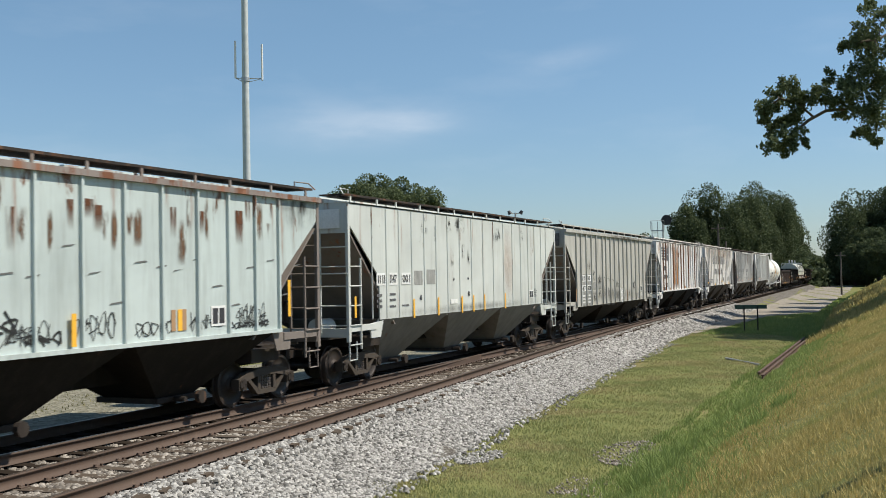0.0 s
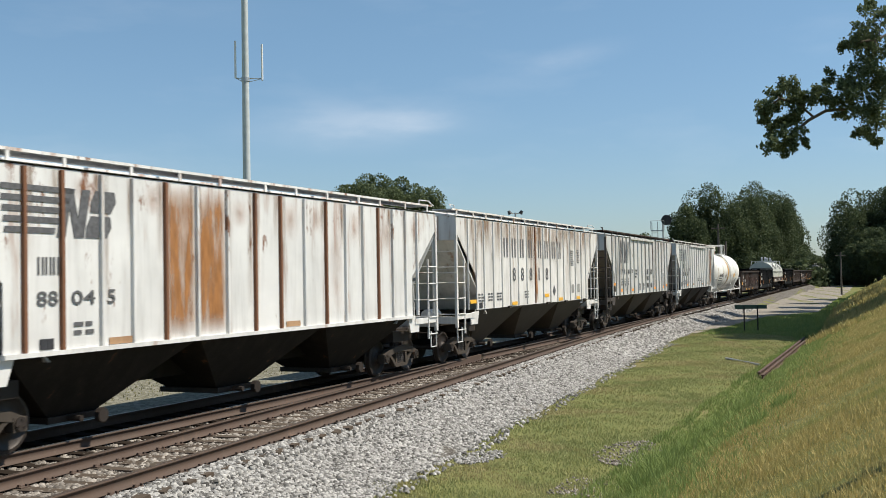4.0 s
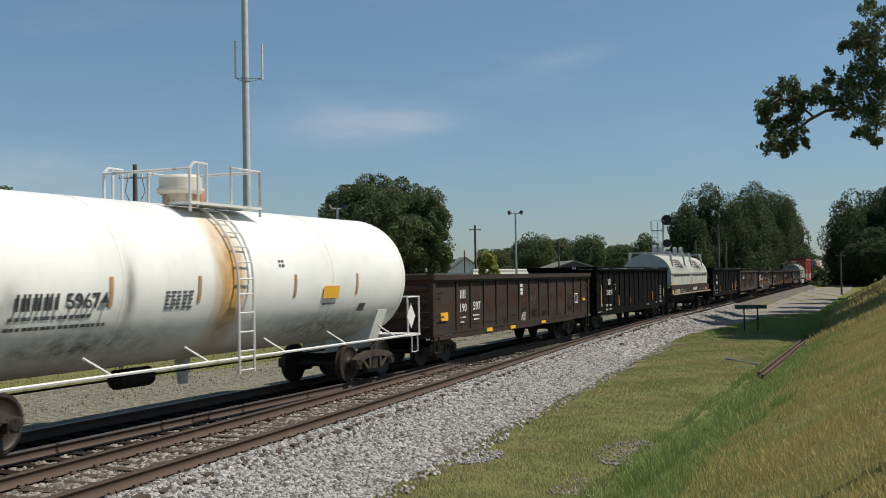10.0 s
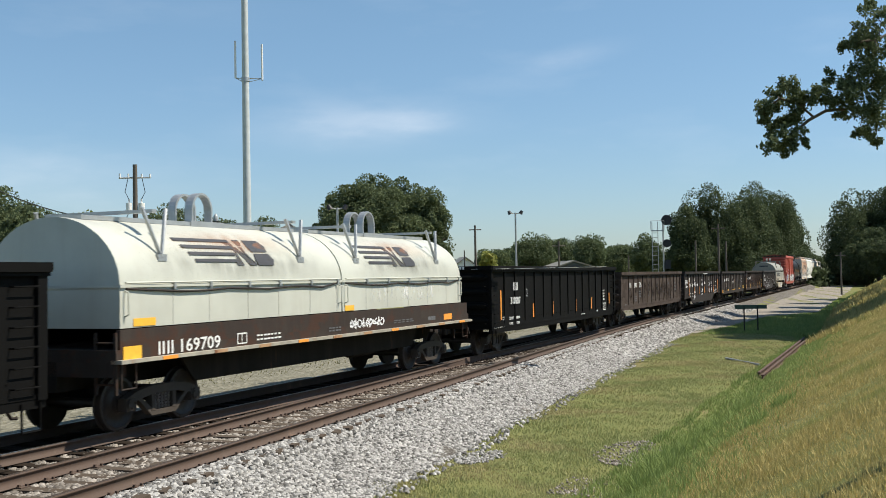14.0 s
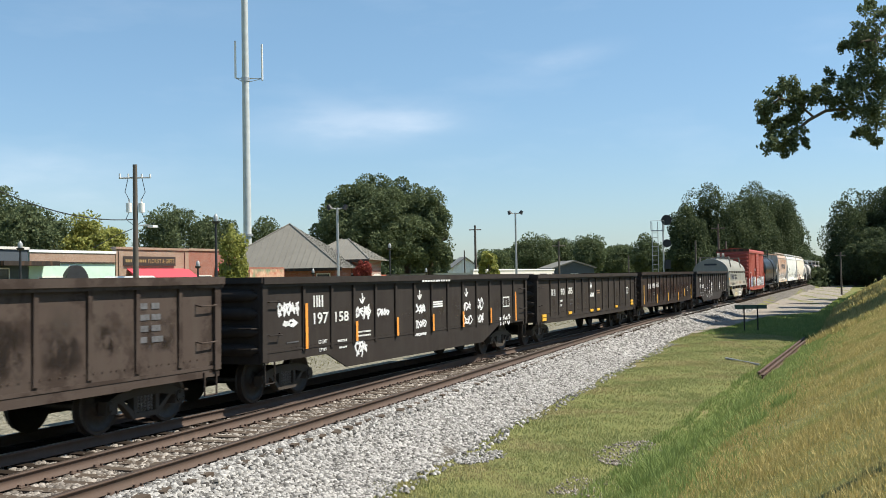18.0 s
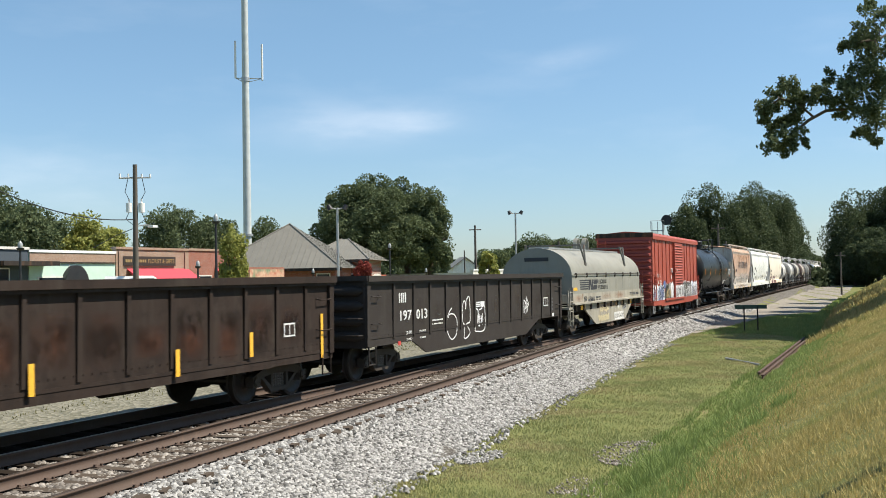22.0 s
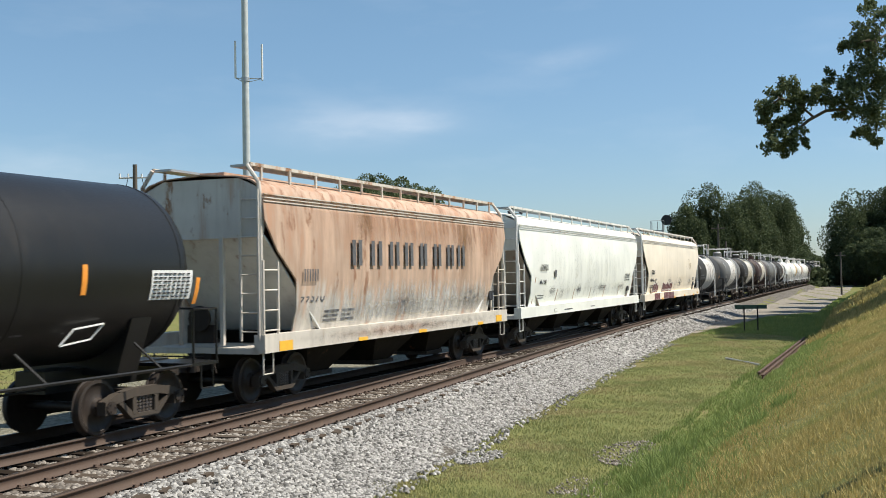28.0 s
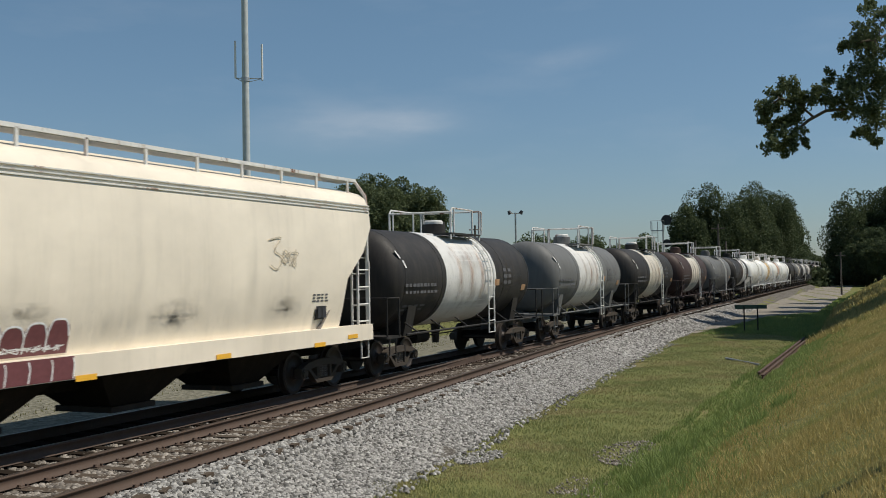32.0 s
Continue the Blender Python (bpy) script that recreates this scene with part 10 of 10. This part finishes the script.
# ---- town ----
def shop(name, label, x0, x1, y, h, wall, depth=14.0, cap=None, category="building"):
    z = float(terrain((x0 + x1) / 2, y))
    s = thing(name, label, category)
    s.matrix_world = pose(x0, y, z - 0.3)
    Mesh().box(0, x1 - x0, 0, 0.3, 0, h + 0.3).part("front_wall", wall, s)
    Mesh().box(0, 0.3, 0.3, depth, 0, h + 0.1).part("side_wall", wall, s)
    Mesh().box(x1 - x0 - 0.3, x1 - x0, 0.3, depth, 0, h + 0.1).part("side_wall", wall, s)
    Mesh().box(0.3, x1 - x0 - 0.3, depth - 0.3, depth, 0, h - 0.1).part("back_wall", wall, s)
    Mesh().box(0.3, x1 - x0 - 0.3, 0.3, depth - 0.3, h - 0.5, h - 0.35).part("roof", STEEL_DARK, s)
    if cap:
        Mesh().box(-0.06, x1 - x0 + 0.06, -0.08, 0.36, h + 0.3, h + 0.45).part("parapet_cap", cap, s)
    return s


def pane(s, x0, x1, z0, z1, frame_mat, y=-0.06, name="window"):
    win = Mesh().box(x0, x1, y, -0.002, z0, z1).part(name, frame_mat, s)
    Mesh().box(x0 + 0.08, x1 - 0.08, y - 0.02, y - 0.004, z0 + 0.08, z1 - 0.08).part("pane", GLASS, win)
    return win


MINT_WALL = plain("mint_stucco", (0.50, 0.66, 0.56), 0.85, 0, 0.08, 1.5)
BRICK_TAN = brick_mat("tan_brick", (0.30, 0.19, 0.13), (0.36, 0.24, 0.17), (0.35, 0.32, 0.28))
BRICK_RED = brick_mat("red_brick", (0.26, 0.09, 0.06), (0.33, 0.13, 0.085), (0.3, 0.27, 0.24))
DARK_WALL = plain("dark_blue_grey_siding", (0.06, 0.075, 0.09), 0.7)
AWNING = plain("red_awning_cloth", (0.52, 0.05, 0.07), 0.8, 0, 0.1)
ROOF_G = paint("grey_metal_roof", (0.20, 0.19, 0.16), 0, 0.3, 0.55, 44.0)
CREAM = plain("cream_trim", (0.62, 0.60, 0.54), 0.7)
DARK_SIGN = plain("dark_brown_sign", (0.035, 0.025, 0.02), 0.6)

GILT = plain("dull_gilt_letters", (0.30, 0.21, 0.09), 0.5)
yS = 45.0
zS = float(terrain(52, yS))
hS = 4.5 - zS
s = shop("dark_shop", "dark blue-grey shop with a flat roof", 34.0, 45.4, yS, hS - 0.05, DARK_WALL, cap=CREAM)
pane(s, 1.0, 4.0, 0.7, 2.9, CREAM)
pane(s, 6.0, 10.0, 0.7, 2.9, CREAM)
Mesh().box(8.5, 12.6, -1.2, 0, 3.0, 3.25).part("canopy", STEEL_DARK, s)
s = shop("mint_shop", "mint green stucco shop with a dark round-topped awning", 45.5, 52.6, yS, hS - 0.18, MINT_WALL, cap=WHITE_PAINT)
Mesh().box(0, 7.1, -0.03, -0.005, hS - 0.42, hS + 0.10).part("parapet_band", BRICK_TAN, s, "tan parapet band")
Mesh().box(0, 7.1, -0.10, -0.005, hS - 0.50, hS - 0.42).part("fascia", STEEL_DARK, s, "dark fascia band")
Mesh().box(3.1, 3.16, -0.04, -0.005, 0.3, hS - 0.4).part("wall_joint", CREAM, s)
pts = [(3.45 + 1.0 * math.cos(a), 1.8 + 1.25 * math.sin(a)) for a in [math.pi * k / 16 for k in range(17)]]
aw = Mesh()
aw.prism([(p0, q0) for p0, q0 in pts], "y", -0.35, -0.01)
aw.part("awning", BLACK_METAL, s, "dark round-topped door awning")
pane(s, 0.6, 2.6, 0.6, 2.4, CREAM)
pane(s, 4.0, 6.0, 0.3, 1.7, CREAM, name="door")
s = shop("tan_brick_shop", "tan brick shop with a dark sign and red awning", 52.7, 60.0, yS, hS + 0.12, BRICK_TAN, cap=BRICK_TAN)
Mesh().box(0.55, 5.8, -0.12, -0.005, hS - 0.62, hS - 0.02).part("sign_board", DARK_SIGN, s)
bars(s, 0.75, hS - 0.48, 2.1, 0.34, 1, GILT, -0.125, "sign_letters_bars", 9)
text_fit(s, "FLORIST & GIFTS", 2.95, 5.65, hS - 0.46, hS - 0.18, GILT, -0.122)
aw = Mesh()
aw.add([(1.0, 0, hS - 0.8), (7.3, 0, hS - 0.8), (7.3, -1.7, hS - 1.9), (1.0, -1.7, hS - 1.9), (1.0, -1.7, hS - 2.15), (7.3, -1.7, hS - 2.15), (1.0, 0, hS - 0.88), (7.3, 0, hS - 0.88), (1.0, -1.62, hS - 2.15), (7.3, -1.62, hS - 2.15)],
       [(0, 1, 2, 3), (3, 2, 5, 4), (6, 8, 9, 7), (4, 5, 9, 8), (0, 3, 4, 8, 6), (1, 7, 9, 5, 2), (0, 6, 7, 1)])
aw.part("awning", AWNING, s, "sloping red cloth awning")
pane(s, 1.2, 3.6, 0.6, 2.2, DARK_SIGN)
pane(s, 4.4, 6.6, 0.6, 2.2, DARK_SIGN)
for x in (0.2, 6.9):
    Mesh().box(x, x + 0.4, -0.08, -0.003, 0.3, hS + 0.3).part("pilaster", BRICK_TAN, s)
s = shop("red_brick_shop", "red brick shop with plain parapet", 60.1, 66.0, yS, hS + 0.15, BRICK_RED, cap=BRICK_TAN)
pane(s, 1.0, 2.6, 0.8, 2.4, CREAM)
pane(s, 3.4, 5.0, 0.8, 2.4, CREAM)
Mesh().add([(3.0, 0, 2.9), (5.6, 0, 2.9), (5.6, -1.2, 2.2), (3.0, -1.2, 2.2), (3.0, 0, 2.84), (5.6, 0, 2.84), (5.6, -1.2, 2.12), (3.0, -1.2, 2.12)], [(0, 1, 2, 3), (7, 6, 5, 4), (0, 3, 7, 4), (1, 5, 6, 2), (3, 2, 6, 7), (0, 4, 5, 1)]).part("awning", AWNING, s)


def hip_house(name, label, cx, cy, wx, wy, eave, peak, wall, ridge=0.0, rz=0.0):
    z = float(terrain(cx, cy))
    hs = thing(name, label, "building")
    hs.matrix_world = pose(cx, cy, z - 0.2, 0, 0, rz)
    e, p = eave - z + 0.2, peak - z + 0.2
    w2, d2 = wx / 2 - 0.7, wy / 2 - 0.7
    for a, b2, c2, d3 in ((-w2, w2, -d2, -d2 + 0.3), (-w2, w2, d2 - 0.3, d2), (-w2, -w2 + 0.3, -d2 + 0.3, d2 - 0.3), (w2 - 0.3, w2, -d2 + 0.3, d2 - 0.3)):
        Mesh().box(a, b2, c2, d3, 0, e).part("wall", wall, hs)
    r = Mesh()
    r.add([(-wx / 2, -wy / 2, e), (wx / 2, -wy / 2, e), (wx / 2, wy / 2, e), (-wx / 2, wy / 2, e), (-ridge / 2 - 0.02, 0, p), (ridge / 2 + 0.02, 0, p)],
          [(0, 1, 5, 4), (1, 2, 5), (2, 3, 4, 5), (3, 0, 4), (3, 2, 1, 0)])
    r.part("roof", ROOF_G, hs, "grey standing-seam hip roof")
    Mesh().box(-wx / 2, wx / 2, -wy / 2 - 0.04, -wy / 2 + 0.02, e - 0.22, e + 0.02).part("fascia", STEEL_DARK, hs)
    Mesh().box(-wx / 2 - 0.04, -wx / 2 + 0.02, -wy / 2 + 0.02, wy / 2, e - 0.22, e + 0.02).part("fascia", STEEL_DARK, hs)
    n = int(wx / 0.5)
    seams = Mesh()
    for k in range(n + 1):
        x = -wx / 2 + wx * k / n
        t = min(1.0, (wx / 2 - abs(x)) / max(wx / 2 - ridge / 2, 0.1))
        seams.cyl((x, -wy / 2, e + 0.02), (x, -wy / 2 + wy / 2 * t, e + (p - e) * t + 0.02), 0.03, 4)
        y = -wy / 2 + wy * k / n
        t = 1 - abs(y) / (wy / 2)
        for f in (-1, 1):
            seams.cyl((f * wx / 2, y, e + 0.02), (f * (wx / 2 - (wx / 2 - ridge / 2) * t), y, e + (p - e) * t + 0.02), 0.03, 4)
    for f in (-1, 1):
        seams.cyl((f * wx / 2, -wy / 2, e + 0.03), (f * ridge / 2, 0, p + 0.03), 0.07, 6)
    tagged(seams.part("roof_seams", ROOF_G, hs), kind="stuff")
    for k in range(3):
        x = -w2 + 1.0 + (2 * w2 - 2.0) * k / 2
        pane2 = Mesh().box(x - 0.6, x + 0.6, -d2 - 0.05, -d2 - 0.002, 0.9, 2.3).part("window", CREAM, hs)
        Mesh().box(x - 0.5, x + 0.5, -d2 - 0.07, -d2 - 0.052, 1.0, 2.2).part("pane", GLASS, pane2)
    return hs


hip_house("hip_roof_station", "brick building under a grey metal pyramid roof", *at_angle(31.5, 93)[:2], 11.6, 10.6, 3.4, 7.35, BRICK_RED, 0.0, -74.5)
hip_house("hip_roof_annex", "brick building with a small grey hip roof", *at_angle(28.55, 98)[:2], 6.4, 11.0, 4.15, 6.15, BRICK_RED, 0.6, -73)
s = shop("mural_wall", "brick wall with a colourful faded mural", 56.6, 60.9, 37.8, 3.35 - float(terrain(58.5, 37.8)), BRICK_RED, 1.0)
MURAL = ground_mat("mural_paint", (0.45, 0.18, 0.12), (0.6, 0.45, 0.32), (0.18, 0.26, 0.16), 0.9, 3.5, 0.02, 0.5)
Mesh().box(0.15, 4.15, -0.03, -0.004, 1.2, 3.5 - float(terrain(58.5, 37.8))).part("mural", MURAL, s, "faded colourful painted mural")
ARCH = plain("orange_red_stucco", (0.48, 0.13, 0.07), 0.8, 0, 0.12, 2)
s = shop("arched_entrance", "orange-red stucco entrance with a pale arch", 85.9, 89.8, 44.5, 2.0, ARCH, 5.0)
arch = Mesh()
for k in range(12):
    a0, a1 = math.pi * k / 12, math.pi * (k + 1) / 12
    arch.prism([(1.8 + 1.5 * math.cos(a0), 1.3 + 1.1 * math.sin(a0)), (1.8 + 1.5 * math.cos(a1), 1.3 + 1.1 * math.sin(a1)), (1.8 + 1.15 * math.cos(a1), 1.3 + 0.8 * math.sin(a1)), (1.8 + 1.15 * math.cos(a0), 1.3 + 0.8 * math.sin(a0))], "y", -0.15, -0.01)
arch.part("arch", CREAM, s)


def gable(name, label, az, d, w2, h, peak, wall, roof, turn, deep=9.0):
    x, y, z = on_ground(az, d)
    gb = thing(name, label, "house")
    gb.matrix_world = pose(x, y, z - 0.2, 0, 0, turn)
    e, p = h - z + 0.2, peak - z + 0.2
    Mesh().prism([(-w2 / 2, 0), (w2 / 2, 0), (w2 / 2, e), (0, p), (-w2 / 2, e)], "y", 0, 0.3).part("gable_wall", wall, gb)
    Mesh().box(-w2 / 2, w2 / 2, 0.3, deep, 0, e).part("walls", wall, gb)
    Mesh().prism([(-w2 / 2 - 0.3, e - 0.15), (0, p + 0.05), (w2 / 2 + 0.3, e - 0.15), (w2 / 2 + 0.3, e), (0, p + 0.22), (-w2 / 2 - 0.3, e)], "y", -0.3, deep + 0.3).part("roof", roof, gb)
    wn2 = Mesh().box(-0.5, 0.5, -0.05, -0.002, 1.0, 2.2).part("window", CREAM, gb)
    Mesh().box(-0.4, 0.4, -0.07, -0.052, 1.1, 2.1).part("pane", GLASS, wn2)
    return gb


gable("white_house", "small white gabled house with a grey roof", 22.05, 150, 3.6, 3.8, 5.1, WHITE_PAINT, ROOF_G, -58, 5.0)
gable("grey_house", "low grey house with a shallow roof", 16.2, 135, 5.2, 3.4, 4.1, DARK_WALL, ROOF_G, -60)
x0, y0, _ = at_angle(18.6, 125)
s = shop("long_white_store", "long low pale store behind the tracks", x0 - 18, x0 + 14, y0, 3.1 - float(terrain(x0, y0)), CREAM, 10.0, cap=WHITE_PAINT)
for k in range(6):
    pane(s, 2 + 5 * k, 4.5 + 5 * k, 0.6, 2.2, STEEL_DARK)


# white car parked before the shops
def parked_car(at, mat, label):
    cr = thing("parked_car", label, "car")
    cr.matrix_world = at
    Mesh().prism([(-2.3, 0.35), (2.3, 0.35), (2.35, 0.75), (2.2, 0.95), (1.2, 1.05), (0.75, 1.6), (0.4, 1.72), (-1.5, 1.72), (-2.1, 1.1), (-2.35, 1.0)], "y", -0.88, 0.88).part("body", mat, cr)
    for y in (-0.885, 0.885):
        Mesh().prism([(-1.85, 1.12), (0.85, 1.12), (0.45, 1.6), (-1.45, 1.6)], "y", y, y + (-0.012 if y < 0 else 0.012)).part("side_window", GLASS, cr)
        for x in (-1.45, 1.45):
            wh = Mesh().cyl((x, y * 0.86, 0.33), (x, y * 1.03, 0.33), 0.33, 18).part("wheel", BLACK_METAL, cr)
            Mesh().cyl((x, y * 1.03, 0.33), (x, y * 1.05, 0.33), 0.2, 14).part("rim", GALV, wh)
        Mesh().box(2.1, 2.34, y * 0.75 - 0.15, y * 0.75 + 0.15, 0.72, 0.86).part("headlight", GALV, cr)
    return cr


for az, d, rz, lab in ((39.55, 62, 8, "white van parked before the shops"), (27.0, 88, 5, "pale car parked by the arched entrance")):
    x, y, z = on_ground(az, d)
    cr = parked_car(pose(x, y, z, 0, 0, rz), WHITE_PAINT, lab)
    if "van" in lab:
        for ob in [o for o in cr.children if not o.name.startswith("wheel")]:
            ob.data.transform(Matrix.Diagonal((1.0, 1.05, 1.2, 1)))


# ---- the running of the train ----
def travelled(t):
    """Metres that the train has run after t seconds: it gains speed slightly."""
    return 11.85 * t + 0.009 * t * t


def motions():
    steps = [0.5 * k for k in range(65)]
    for car, mid in TRAIN:
        rows = []
        for t in steps:
            x = mid - travelled(t)
            y0, y1 = float(main_y(x - 5)), float(main_y(x + 5))
            rows.append((t, pose(x, (y0 + y1) / 2, 0, 0, 0, math.degrees(math.atan2(y1 - y0, 10)))))
        walk(car, rows)
    # wheels roll while their car is near
    place = dict(TRAIN)
    for car, xa, ws in WHEELSETS:
        if car not in place:
            continue
        base = ws.matrix_local.translation.copy()
        mid = place[car] + xa
        turn = 0.0
        t, rows = 0.0, []
        last = None
        for k in range(0, 960):
            t = k / 30
            x = mid - travelled(t)
            if -2 < x < 62:
                ang = -travelled(t) / 0.457
                if last is None and t > 0:
                    rows.append((0.0, Matrix.Translation(base) @ Matrix.Rotation(ang, 4, "Y")))
                rows.append((t, Matrix.Translation(base) @ Matrix.Rotation(ang, 4, "Y")))
                last = ang
        if rows:
            rows.append((32.0, rows[-1][1]))
            walk(ws, rows)


motions()
